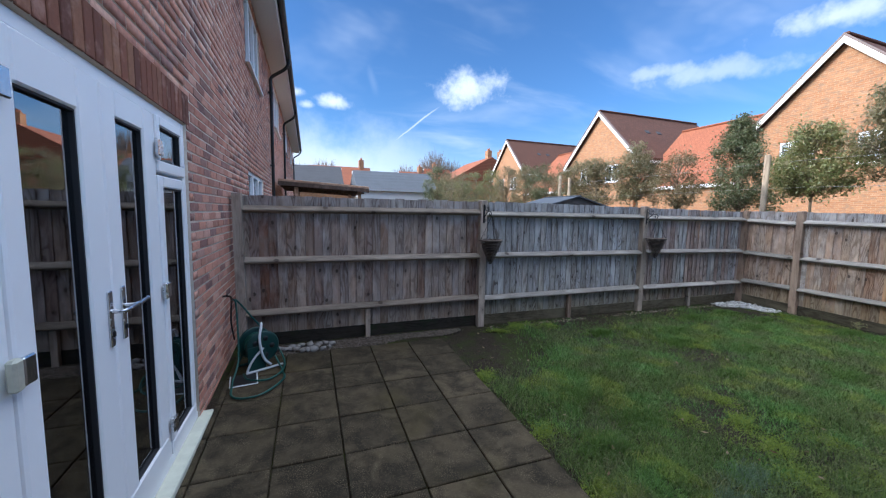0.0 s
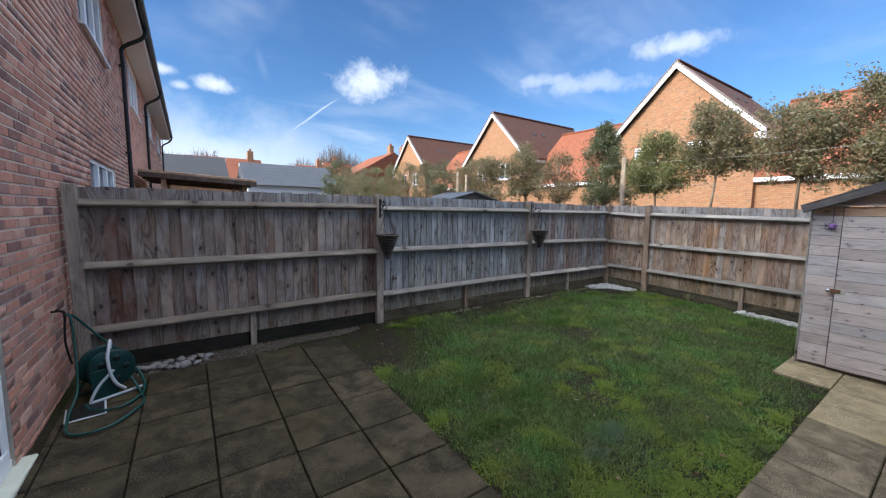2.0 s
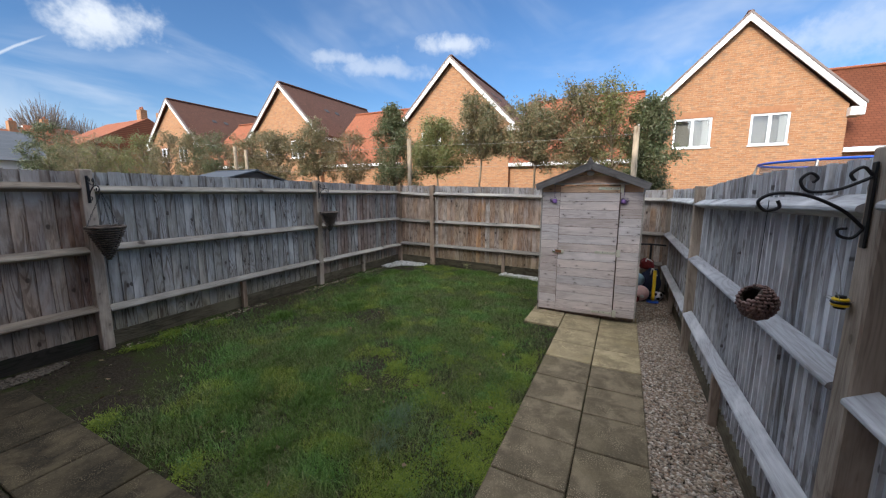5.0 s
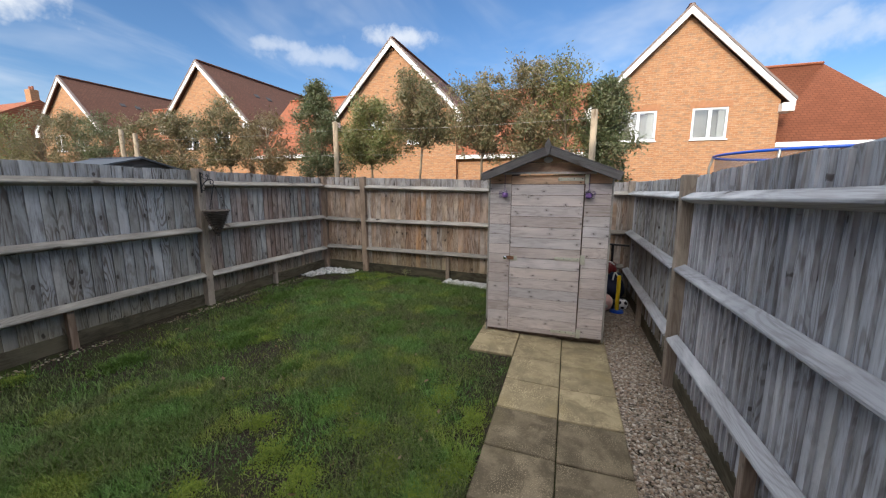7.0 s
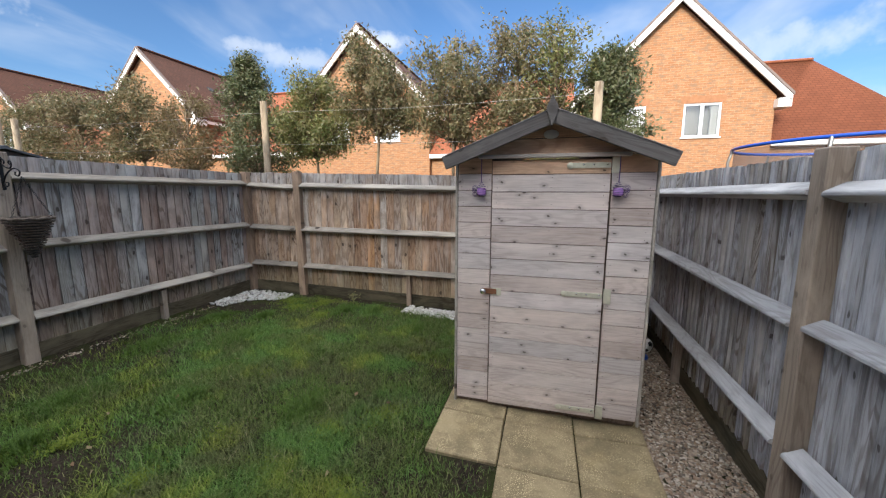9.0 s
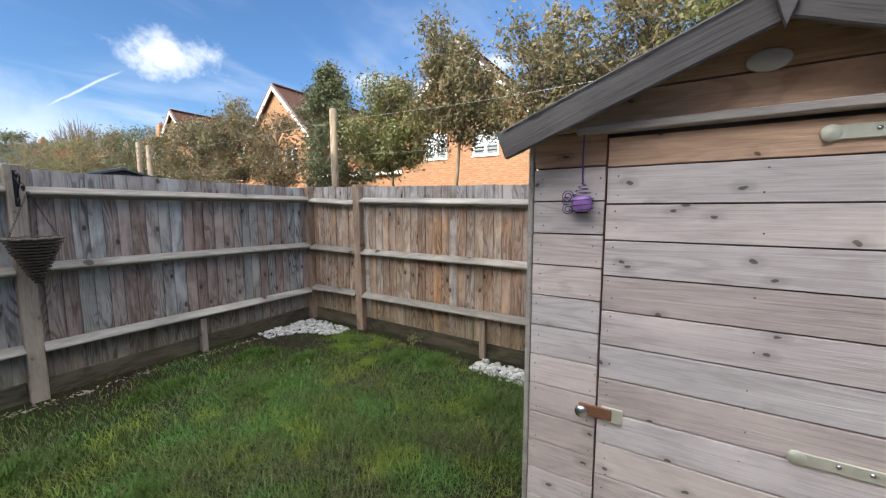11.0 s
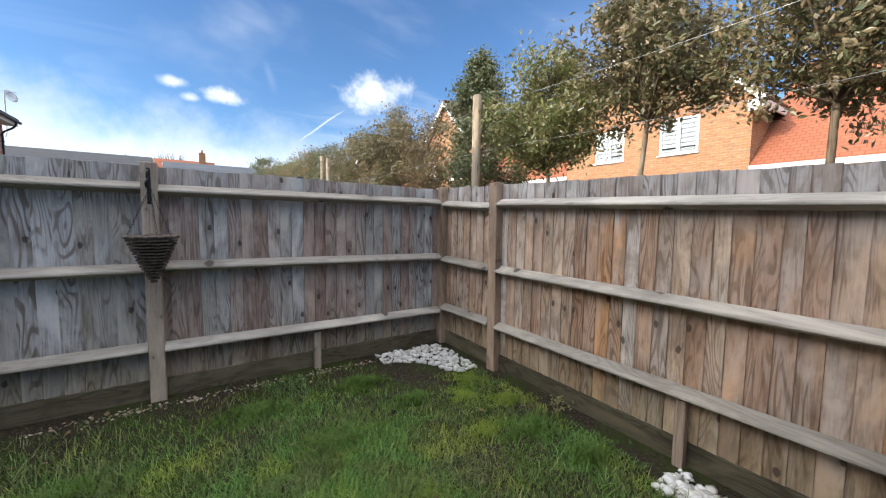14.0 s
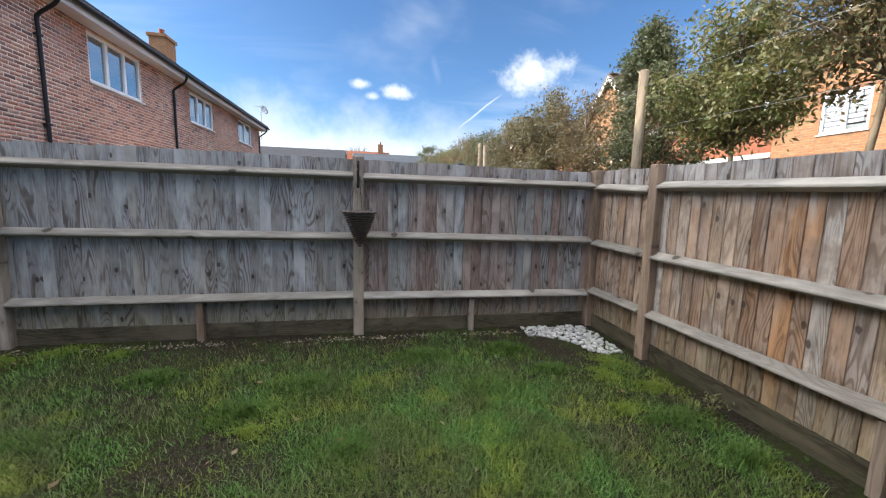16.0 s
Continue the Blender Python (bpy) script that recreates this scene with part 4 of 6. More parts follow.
for k, z in enumerate(np.linspace(EAVE, RIDGE_Z - 0.25, 12)):
    h = (RIDGE_Z - EAVE) / 12
    half = (RIDGE_Z - z - h) / (RIDGE_Z - EAVE) * 3.9
    if half > 0.1:
        bx("gable_course", roof_t, M["house_brick"], RIDGE_X - half, RIDGE_X + half, WALL_END - 0.2, WALL_END, z, z + h + 0.01, 0)


def downpipe(y):
    t = thing("downpipe", "black plastic rainwater downpipe clipped to the brick wall", "downpipe", (WX, y, 0), group="downpipes")
    line = smooth_path([(0.45, 0, EAVE), (0.45, 0, EAVE - 0.12), (0.36, 0, EAVE - 0.26), (0.14, 0, EAVE - 0.42), (0.06, 0, EAVE - 0.52), (0.06, 0, EAVE - 0.7)], 22)
    line = np.vstack([line, [(0.06, 0, 2.6), (0.06, 0, 0.1)]])
    V, F = tube(line, 0.036, 10)
    part("pipe", shaded(quick_mesh("pipe", V, F)), M["black_plastic"], t)
    for z in (1.0, 2.8, 4.45):
        bx("clip", t, M["black_plastic"], 0.0, 0.102, -0.055, 0.055, z - 0.02, z + 0.02, 0.006)


for y in (5.0, 9.92, 19.05):
    downpipe(y)


def casement(name, y0, y1, z0, z1, lights, glass, x=WX, parent=None, out=1, shutters=False, sill=True):
    """A white window with its frame, mullions, panes and sill in an opening of a wall that faces +x (out=1) or -x."""
    t = thing(name, f"white plastic casement window with {lights} lights in brickwork", "window", (x, 0, 0), kind="structure") if parent is None else None
    if parent is not None:
        t = part(name, box_mesh(0.03, y1 - y0, 0.05, 0.004, M["upvc"]), None, parent, "white window", (x - out * 0.06, (y0 + y1) / 2, z0 + 0.025))
        ox, oy, oz = -(x - out * 0.06) + x, -(y0 + y1) / 2, -(z0 + 0.025)
    else:
        ox = oy = oz = 0

    def b(n, m, xa, xb, ya, yb, za, zb):
        lo, hi = sorted((out * xa, out * xb))
        bx(n, t, m, lo + ox, hi + ox, ya + oy, yb + oy, za + oz, zb + oz, 0.005)

    w = 0.07
    b("frame", M["upvc"], -0.10, -0.02, y0, y0 + w, z0, z1)
    b("frame", M["upvc"], -0.10, -0.02, y1 - w, y1, z0, z1)
    b("frame", M["upvc"], -0.10, -0.02, y0 + w, y1 - w, z1 - w, z1)
    b("frame", M["upvc"], -0.10, -0.02, y0 + w, y1 - w, z0, z0 + w)
    step = (y1 - y0) / lights
    for i in range(lights):
        if i:
            b("mullion", M["upvc"], -0.10, -0.015, y0 + step * i - 0.05, y0 + step * i + 0.05, z0 + w, z1 - w)
        a, c = y0 + step * i + 0.05, y0 + step * (i + 1) - 0.05
        b("pane", glass, -0.066, -0.060, a, c, z0 + w, z1 - w)
        if shutters:
            for k in range(7):
                zz = z0 + w + (k + 0.5) * (z1 - z0 - 2 * w) / 7
                b("slat", M["blind"], -0.095, -0.075, a, c, zz - 0.052, zz + 0.048)
    if sill:
        b("sill", M["upvc"], -0.10, 0.06, y0 - 0.04, y1 + 0.04, z0 - 0.04, z0)


for i, (h, lights) in enumerate(zip(HOLES[1:], (3, 3, 3, 3, 2))):
    casement(f"window_{i + 1}", h[0], h[1], h[2], h[3], lights, M["glass_up"])

# rooms behind the glass
for nm, b in (("floor_room", (-10.8, WX - 0.26, -8.7, 19.0, -0.02, 0.08)), ("ceiling_room", (-10.8, WX - 0.26, -8.7, 19.0, 2.62, 2.75)),
              ("ceiling_upper", (-10.8, WX - 0.26, -8.7, 19.0, 5.2, 5.26)),
              ("wall_room_back", (-7.2, -7.1, -8.7, 19.0, 0.08, 5.2)), ("wall_room_side", (-7.1, WX - 0.26, -0.2, -0.1, 0.08, 5.2)), ("wall_room_other", (-7.1, WX - 0.26, -5.4, -5.3, 0.08, 2.62))):
    tagged(bx(nm, None, M["room"], *b), "dim plain interior surface behind the glazing", "interior", kind="structure")


def build_french_doors():
    t = thing("door_1", "white plastic french doors with full-height glass and side lights, closed", "door", (WX, 0, 0), kind="structure")
    u, gl = M["upvc"], M["glass"]
    z0, z1 = 0.20, 2.368
    ys = [-3.94, -3.31, -2.68, -2.08, -1.48]
    bx("threshold", t, u, -0.10, -0.01, ys[0], ys[-1], 0.14, z0, 0.006)
    bx("sill", t, M["sill_stain"], -0.10, 0.075, ys[0] - 0.02, ys[-1] + 0.11, 0.09, 0.139, 0.008, "white plastic sill stained green and yellow")
    bx("outer_frame", t, u, -0.10, -0.015, ys[0], ys[0] + 0.06, z0, z1, 0.006)
    bx("outer_frame", t, u, -0.10, -0.015, ys[-1] - 0.06, ys[-1], z0, z1, 0.006)
    bx("outer_frame", t, u, -0.10, -0.015, ys[0] + 0.06, ys[-1] - 0.06, z1 - 0.06, z1, 0.006)
    for y in (ys[1], ys[3]):
        bx("mullion", t, u, -0.10, -0.012, y - 0.032, y + 0.032, z0, z1 - 0.06, 0.006)

    def leaf(name, a, b, za, zb, stile, bottom, far=None, rail=None):
        far, rail = far or stile, rail or stile
        base = bx(name, t, u, -0.085, 0.0, a + 0.004, b - 0.004, za, za + bottom, 0.008)
        cx, cy, cz = base.location

        def c(n, m, x0, x1, y0, y1, q0, q1, bev=0.008):
            return bx(n, base, m, x0 - cx, x1 - cx, y0 - cy, y1 - cy, q0 - cz, q1 - cz, bev)
        c("stile", u, -0.085, 0.0, a + 0.004, a + stile, za + bottom, zb)
        c("stile", u, -0.085, 0.0, b - far, b - 0.004, za + bottom, zb)
        c("top_rail", u, -0.085, 0.0, a + stile, b - far, zb - far, zb)
        c("gasket", M["seal"], -0.05, -0.012, a + stile, a + stile + 0.008, za + bottom, zb - far, 0)
        c("gasket", M["seal"], -0.05, -0.012, b - far - 0.008, b - far, za + bottom, zb - far, 0)
        c("gasket", M["seal"], -0.05, -0.012, a + stile + 0.008, b - far - 0.008, za + bottom, za + bottom + 0.008, 0)
        c("gasket", M["seal"], -0.05, -0.012, a + stile + 0.008, b - far - 0.008, zb - far - 0.008, zb - far, 0)
        c("pane", gl, -0.036, -0.030, a + stile + 0.008, b - far - 0.008, za + bottom + 0.008, zb - far - 0.008, 0)
        return base, c

    for a, b in ((ys[0] + 0.06, ys[1] - 0.032), (ys[3] + 0.032, ys[4] - 0.06)):
        leaf("side_light", a, b, z0, 1.962, 0.07, 0.09, rail=0.065)
        leaf("top_light", a, b, 1.982, z1 - 0.05, 0.06, 0.07, rail=0.05)
    for a, b, hy, s1, s2 in ((ys[1] + 0.032, ys[2], -2.722, 0.10, 0.165), (ys[2], ys[3] - 0.032, -2.60, 0.135, 0.125)):
        base, c = leaf("door_leaf", a, b, z0 + 0.004, z1 - 0.062, s1, 0.16, s2, 0.075)
        plate = c("handle_plate", M["chrome"], 0.0, 0.010, hy - 0.017, hy + 0.017, 1.15, 1.40, 0.005)
        cx, cy, cz = base.location
        line = [(0.008 - cx, hy - cy, 1.31 - cz), (0.05 - cx, hy - cy, 1.31 - cz), (0.06 - cx, hy - cy + 0.02, 1.31 - cz), (0.06 - cx, hy - cy + 0.06, 1.312 - cz), (0.058 - cx, hy - cy + 0.125, 1.315 - cz)]
        V, F = tube(smooth_path(line, 20), 0.010, 10)
        part("lever", shaded(quick_mesh("lever", V, F)), M["chrome"], base, "chrome lever handle")
        c("lock_cylinder", M["black_iron"], 0.008, 0.018, hy - 0.008, hy + 0.008, 1.195, 1.22, 0.003)
    for y in (ys[1], ys[3]):
        for z in (0.42, 1.27, 2.12):
            hinge = bx("hinge", t, M["chrome"] if y == ys[3] else M["zinc"], 0.0, 0.028, y - 0.02, y + 0.02, z - 0.05, z + 0.05, 0.008, "metal flag hinge")
            bx("hinge_flag", hinge, M["chrome"], -0.004, 0.012, 0.022, 0.06 if y == ys[3] else 0.075, -0.045, 0.045, 0.006)
    return t


build_french_doors()


def build_curtain(y0, y1):
    r2 = np.random.default_rng(3)
    ys = np.linspace(y0, y1, 40)
    V, F = [], []
    for i, y in enumerate(ys):
        x = WX - 0.42 + 0.035 * math.sin(i * 1.3) + r2.normal(0, 0.004)
        V += [(x, y, 0.15), (x, y, 2.4), (x - 0.012, y, 2.4), (x - 0.012, y, 0.15)]
    for i in range(39):
        o = 4 * i
        F += [(o, o + 4, o + 5, o + 1), (o + 3, o + 2, o + 6, o + 7), (o + 1, o + 5, o + 6, o + 2)]
    ob = new("curtain", shaded(quick_mesh("curtain", V, F)))
    ob.data.materials.append(M["curtain"])
    tagged(ob, "pale gathered curtain hanging inside the glass doors", "curtain", "curtains")


build_curtain(-2.02, -1.62)
build_curtain(-3.85, -3.45)

# chimney and aerial on the terrace
ch = thing("chimney_stack", "brick chimney stack with clay pot on the terrace ridge", "chimney", (RIDGE_X, 17.9, 7.4))
bx("stack", ch, M["house_brick"], -0.35, 0.35, -0.5, 0.5, 0, 1.6, 0.01)
bx("cap", ch, M["house_brick"], -0.42, 0.42, -0.57, 0.57, 1.6, 1.75, 0.01)
V, F = lathe([(0.13, 1.75), (0.15, 1.8), (0.11, 2.0), (0.13, 2.1), (0.08, 2.1), (0.08, 1.9)], 16)
part("pot", shaded(quick_mesh("pot", V, F)), M["tile_orange"], ch)
ae = thing("satellite_dish", "grey satellite dish and aerial mast on the terrace gable", "aerial", (WX + 0.05, WALL_END + 0.12, 5.2))
V, F = tube([(0, 0, -0.5), (0, 0.12, -0.3), (0, 0.15, 0), (0, 0.15, 1.4)], 0.02, 8)
part("mast", quick_mesh("mast", V, F), M["wire"], ae)
V, F = lathe([(0.02, 0), (0.15, 0.03), (0.24, 0.09), (0.25, 0.1), (0.16, 0.05), (0.02, 0.02)], 20)
part("dish", shaded(quick_mesh("dish", V, F)), M["grey_plastic"], ae, at=(0.12, 0.15, 1.15), turn=(70, 0, 60))
V, F = joined([tube([(-0.35, 0.15, 1.35), (0.35, 0.15, 1.35)], 0.008, 6)] + [tube([(x, 0.0, 1.35), (x, 0.3, 1.35)], 0.006, 6) for x in (-0.3, -0.15, 0.0, 0.15, 0.3)])
part("aerial_rods", quick_mesh("aerial_rods", V, F), M["wire"], ae)

# ---- fences ----


def feather_board(w, h, thick, thin, mat):
    bm = prism([(-w / 2, 0), (w / 2, 0), (w / 2, thick), (-w / 2, thin)], h, "z")
    me = bpy.data.meshes.new("board")
    bm.to_mesh(me)
    bm.free()
    me.materials.append(mat)
    return me


def arris_rail(length, mat, size=0.09):
    bm = prism([(0.012, -size * 0.46), (0.012, size * 0.52), (-size * 0.78, size * 0.04), (-size * 0.80, -size * 0.16)], length, "x")
    bmesh.ops.bevel(bm, geom=[e for e in bm.edges if e.calc_length() > 0.5 * length], offset=0.004, segments=1, affect="EDGES")
    me = bpy.data.meshes.new("rail")
    bm.to_mesh(me)
    bm.free()
    me.materials.append(mat)
    return me


def build_fence(name, label, origin, turn, posts, tops, ground, bay_mats, rails, board_w, props_at, rail_mat, bottom=0.13, over=0.02, skip=0, lap=6.5):
    """A close-boarded fence along its own x axis: posts, arris rails, boards behind them, gravel boards and mid-bay cleats. tops, ground: height at own x."""
    r2 = np.random.default_rng(len(name) + int(abs(origin[0]) * 100))
    t = thing(name, label, "fence", origin, turn)
    for x in posts[skip:]:
        zt, zb = tops(x) + over, ground(x) - 0.12
        bx("post", t, M["post"], x - 0.05, x + 0.05, -0.052, 0.05, zb, zt, 0.006, turn=(r2.normal(0, 0.35), r2.normal(0, 0.35), 0))
    for i, (a, b) in enumerate(zip(posts, posts[1:])):
        mats = bay_mats[i]
        L = b - a - 0.1
        for rz in rails:
            za, zb = tops(a) + rz + r2.normal(0, 0.008), tops(b) + rz + r2.normal(0, 0.008)
            pitch = math.degrees(math.atan2(za - zb, L))
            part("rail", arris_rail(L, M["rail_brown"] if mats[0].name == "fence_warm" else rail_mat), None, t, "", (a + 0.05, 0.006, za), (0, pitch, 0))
        g0 = (ground(a) + ground(b)) / 2
        slope = -math.degrees(math.atan2(ground(b) - ground(a), b - a))
        # the brown bay gets the board tone with the foot shadow painted in
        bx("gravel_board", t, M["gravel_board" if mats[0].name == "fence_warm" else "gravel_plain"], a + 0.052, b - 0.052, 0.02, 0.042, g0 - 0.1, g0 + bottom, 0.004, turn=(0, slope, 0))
        n = max(1, round((b - a - 0.02) / board_w))
        pitch = (b - a - 0.02) / n
        low = g0 + bottom - 0.02
        for m in range(n):
            x = a + 0.01 + pitch * (m + 0.5)
            mat = mats[int(r2.integers(len(mats)))]
            h = round((tops(x) - low) / 0.02) * 0.02
            key = ("board", h, mat.name, round(pitch, 3))
            if key not in BOXES:
                BOXES[key] = feather_board(pitch + 0.022, h, 0.024, 0.007, mat)
            part("board", BOXES[key], None, t, "", (x, 0.030 + r2.uniform(0, 0.003), tops(x) - h + r2.normal(0, 0.004)), (r2.normal(0, 0.12), r2.normal(0, 0.2), lap + r2.normal(0, 0.6)))
    for x in props_at:
        bx("cleat", t, M["post"], x - 0.03, x + 0.03, -0.04, 0.018, ground(x) - 0.05, tops(x) + rails[-1] - 0.03, 0.004)
    return t


# side fence opposite the path: own x runs away from the house
FA = lambda x: 1.93 if x < 1.5 else 1.93 - 0.012 * (x - 1.5)
build_fence("fence", "weathered close-boarded timber fence with three rails, brown then grey", (0, 0, 0), 0, [-3.04, 0.0, 3.0, 5.575], FA,
            lambda x: gz(0, 0), [[M["fence_warm"]], [M["fence_grey"]], [M["fence_plum"], M["fence_plum"], M["fence_grey"]]], (-0.165, -0.755, -1.37), 0.1, (-1.6, 1.54, 4.18), M["rail"], lap=7.5)
# end fence: own x runs from the corner towards the path side
build_fence("fence", "tan close-boarded timber fence across the garden's end", (5.575, 0, 0), -87.0, [0.0, 0.85, 3.85, 5.42], lambda x: 1.895 - 0.02 * x,
            lambda x: gz(0, -x), [[M["fence_tan"]]] * 3, (-0.185, -0.79, -1.33), 0.098, (2.48, 4.6), M["rail"], skip=1, lap=-5.0)
# path-side fence, seen from inside too: own x runs back to the house
build_fence("fence", "silver-grey close-boarded timber fence beside the gravel strip", (5.86, -5.41, 0), 180, [0.0, 2.86, 6.02, 8.90], lambda x: 1.79 + 0.065 * min(max((x - 2.86) / 1.2, 0.0), 1.0),
            lambda x: 0.0, [[M["fence_silver"], M["fence_grey"]], [M["fence_silver"]], [M["fence_silver"]]], (-0.165, -0.765, -1.365), 0.082, (1.36, 4.36, 7.4), M["rail_silver"], skip=1, lap=-12.0)

# ---- paving ----
patio = new("patio", None)
tagged(patio, "stained concrete slab patio behind the house, darkened for its shade", "patio", kind="structure")
pathway = new("garden_path", None)
tagged(pathway, "buff concrete slab path two slabs wide leading to the shed", "path", kind="structure")
for i in range(len(PATIO_X) - 1):
    for j in range(len(PATIO_Y) - 1):
        x0, x1, y1, y0 = PATIO_X[i], PATIO_X[i + 1], PATIO_Y[j], PATIO_Y[j + 1]
        gap = 0.010
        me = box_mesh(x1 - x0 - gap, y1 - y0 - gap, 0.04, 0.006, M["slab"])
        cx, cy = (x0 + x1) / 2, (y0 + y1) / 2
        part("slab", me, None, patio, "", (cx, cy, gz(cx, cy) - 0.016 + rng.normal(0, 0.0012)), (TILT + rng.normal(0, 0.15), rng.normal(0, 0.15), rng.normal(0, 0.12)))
for i in range(len(PATH_X) - 1):
    x0, x1 = PATH_X[i], PATH_X[i + 1]
    cols = [(-4.95, -4.495), (-4.495, -4.03)] + ([(-4.03, -3.575)] if x0 > 3.0 else [])
    for y0, y1 in cols:
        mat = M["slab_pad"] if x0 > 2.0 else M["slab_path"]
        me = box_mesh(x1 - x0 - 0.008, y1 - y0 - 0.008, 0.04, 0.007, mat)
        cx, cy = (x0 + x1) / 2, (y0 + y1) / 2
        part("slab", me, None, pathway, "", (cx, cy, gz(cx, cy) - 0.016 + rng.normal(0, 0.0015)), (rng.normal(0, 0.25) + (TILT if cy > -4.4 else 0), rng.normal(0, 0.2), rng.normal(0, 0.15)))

# ---- shed ----
def build_shed():
    X, Y0, Y1 = 3.607, -3.645, -4.90
    mid = (Y0 + Y1) / 2
    t = thing("garden_shed", "small weathered timber shed with a planked door and felt roof, closed", "shed", (X, mid, 0.0))
    r2 = np.random.default_rng(11)
    w = (Y0 - Y1) / 2                      # half width
    base = gz(X, Y0) + 0.005
    rows, pitch, dpitch, top = 15, 0.1115, 0.1155, 1.745
    dl, dr = w - 0.24, -w + 0.262         # door edges
    eave, apex = 1.835, 2.115
    th = radians(21.5)

    def plank(parent, a, b, z, n=0, mat=None, x0=0.0, h=pitch, ox=(0, 0, 0)):
        bx("plank", parent, mat or M["shed_plank"], x0 - ox[0], x0 + 0.016 - ox[0], min(a, b) - ox[1], max(a, b) - ox[1], z + 0.0025 - ox[2], z + h - 0.0025 - ox[2], 0.0012,
           turn=(0, -1.2 + r2.normal(0, 0.3), 0))

    bx("bearer", t, M["trim_dark"], 0.03, 1.72, -w + 0.01, w - 0.01, base - 0.02, base + 0.03)
    bx("backing", t, M["trim_dark"], 0.018, 0.03, -w + 0.01, w - 0.01, base, eave)
    for i in range(rows + 1):
        z = top + pitch * (i - rows)
        m = M["shed_brown"] if i == rows else M["shed_plank"]
        plank(t, w - 0.004, dl + 0.004, z, mat=m)
        plank(t, dr - 0.005, -w + 0.004, z, mat=m)
    door = bx("door", t, M["trim_dark"], 0.002, 0.014, dr + 0.006, dl - 0.006, base + 0.02, eave - 0.002, 0.002, "planked ledged door with faded paint-free boards")
    dx, dy, dz = door.location
    for i in range(rows):
        z = top - 0.007 + dpitch * (i - rows + 1)
        plank(door, dl - 0.004, dr + 0.008, z, mat=M["shed_brown"] if i == rows - 1 else None, x0=-0.012, h=dpitch if i < rows - 1 else 0.092, ox=(dx, dy, dz))
    plank(door, dl - 0.004, dr + 0.008, base + 0.025, x0=-0.012, h=top - 0.007 - dpitch * (rows - 1) - base - 0.025, ox=(dx, dy, dz))
    V, F = lathe([(0.001, 0.0010), (0.0022, 0.0007), (0.0025, 0.0)], 8)
    spots = []
    for i in range(rows):
        for yy in (w - 0.03, dl + 0.028, dl - 0.03, dr + 0.04, 0.0, dr - 0.03, -w + 0.035):
            for dz_ in (0.03, 0.085):
                if r2.uniform() < (0.85 if yy else 0.5):
                    inner = dr < yy < dl
                    spots.append((-0.0135 if inner else -0.0015, yy + r2.normal(0, 0.006), base + 0.02 + pitch * i + dz_ + r2.normal(0, 0.004)))
    turn = np.array([(0, 0, -1), (0, 1, 0), (1, 0, 0)], float)
    NV, NF = scattered(V, F, np.repeat(turn[None], len(spots), 0), np.array(spots))
    tagged(part("nailing", quick_mesh("nailing", NV, NF), M["rust_dark"], t, "small rusted nail heads"), kind="stuff")
    # gable above the door, boards cut to the roof's pitch
    z = top + pitch + 0.0
    while z < apex - 0.03:
        hb = min(w, (apex - 0.012 - z) / math.tan(th))
        ht = max(0.004, min(w, (apex - 0.012 - z - pitch + 0.006) / math.tan(th)))
        part("plank", prism([(-hb, z + 0.003), (hb, z + 0.003), (ht, min(apex - 0.012, z + pitch - 0.003)), (-ht, min(apex - 0.012, z + pitch - 0.003))], 0.016, "x"), M["shed_brown"], t)
        z += pitch
    bx("drip_strip", t, M["shed_strip"], -0.05, 0.0, -w + 0.16, w - 0.15, 1.842, 1.866, 0.003)
    for s in (w + 0.008, -w - 0.008):
        bx("corner_trim", t, M["rail"], -0.004, 0.032, s - 0.009, s + 0.009, base - 0.005, eave + 0.01, 0.004)
    # sides and back
    for s in (w - 0.008, -w + 0.008):
        for i in range(rows):
            zz = base + 0.02 + pitch * i
            bx("side_plank", t, M["side_plank"], 0.032, 1.74, s - 0.008, s + 0.008, zz + 0.003, zz + pitch - 0.003, 0.004)
    bx("back_panel", t, M["shed_plank"], 1.74, 1.76, -w, w, base, eave)
    # roof
    L = (w + 0.06) / math.cos(th)
    for s in (1, -1):
        c, sn = math.cos(th), math.sin(th)
        cy, cz = s * (L / 2) * c, apex + 0.005 - (L / 2) * sn
        part("roof_felt", box_mesh(2.02, L, 0.022, 0.006, M["felt"]), None, t, "", (0.86, cy, cz), (-s * math.degrees(th), 0, 0))
        part("bargeboard", box_mesh(0.02, L + 0.01, 0.090, 0.004, M["shed_barge"]), None, t, "grey weathered bargeboard", (-0.14, cy, cz - 0.038), (-s * math.degrees(th), 0, 0))
    fin = prism([(0, 0.075), (0.036, 0.0), (0, -0.115), (-0.036, 0.0)], 0.016, "x")
    part("finial", fin, M["shed_barge"], t, "diamond-shaped wooden finial", (-0.168, 0.012, apex + 0.01))
    # oval plate
    V, F = lathe([(0.0, 0.006), (0.038, 0.006), (0.043, 0.003), (0.043, 0.0)], 28)
    V[:, 0] *= 0.62
    V[:, :2] *= 1.1
    part("name_plate", quick_mesh("name_plate", V, F), M["zinc_pale"], t, "blank oval pale plate", (-0.004, 0.012, 1.99), (0, -90, 0))
    # hinges: strap on the door, plate on the side
    for z, dark in ((1.79, 0), (0.945, 1), (0.12, 1)):
        h = bx("hinge", t, M["zinc"], -0.022, -0.016, dr + 0.01, dr + 0.25, z - 0.017, z + 0.017, 0.003, "galvanised tee hinge")
        hx, hy, hz = h.location
        bx("hinge_plate", h, M["zinc"], -0.004, 0.004, dr - 0.042 - hy, dr + 0.004 - hy, -0.05, 0.05, 0.003)
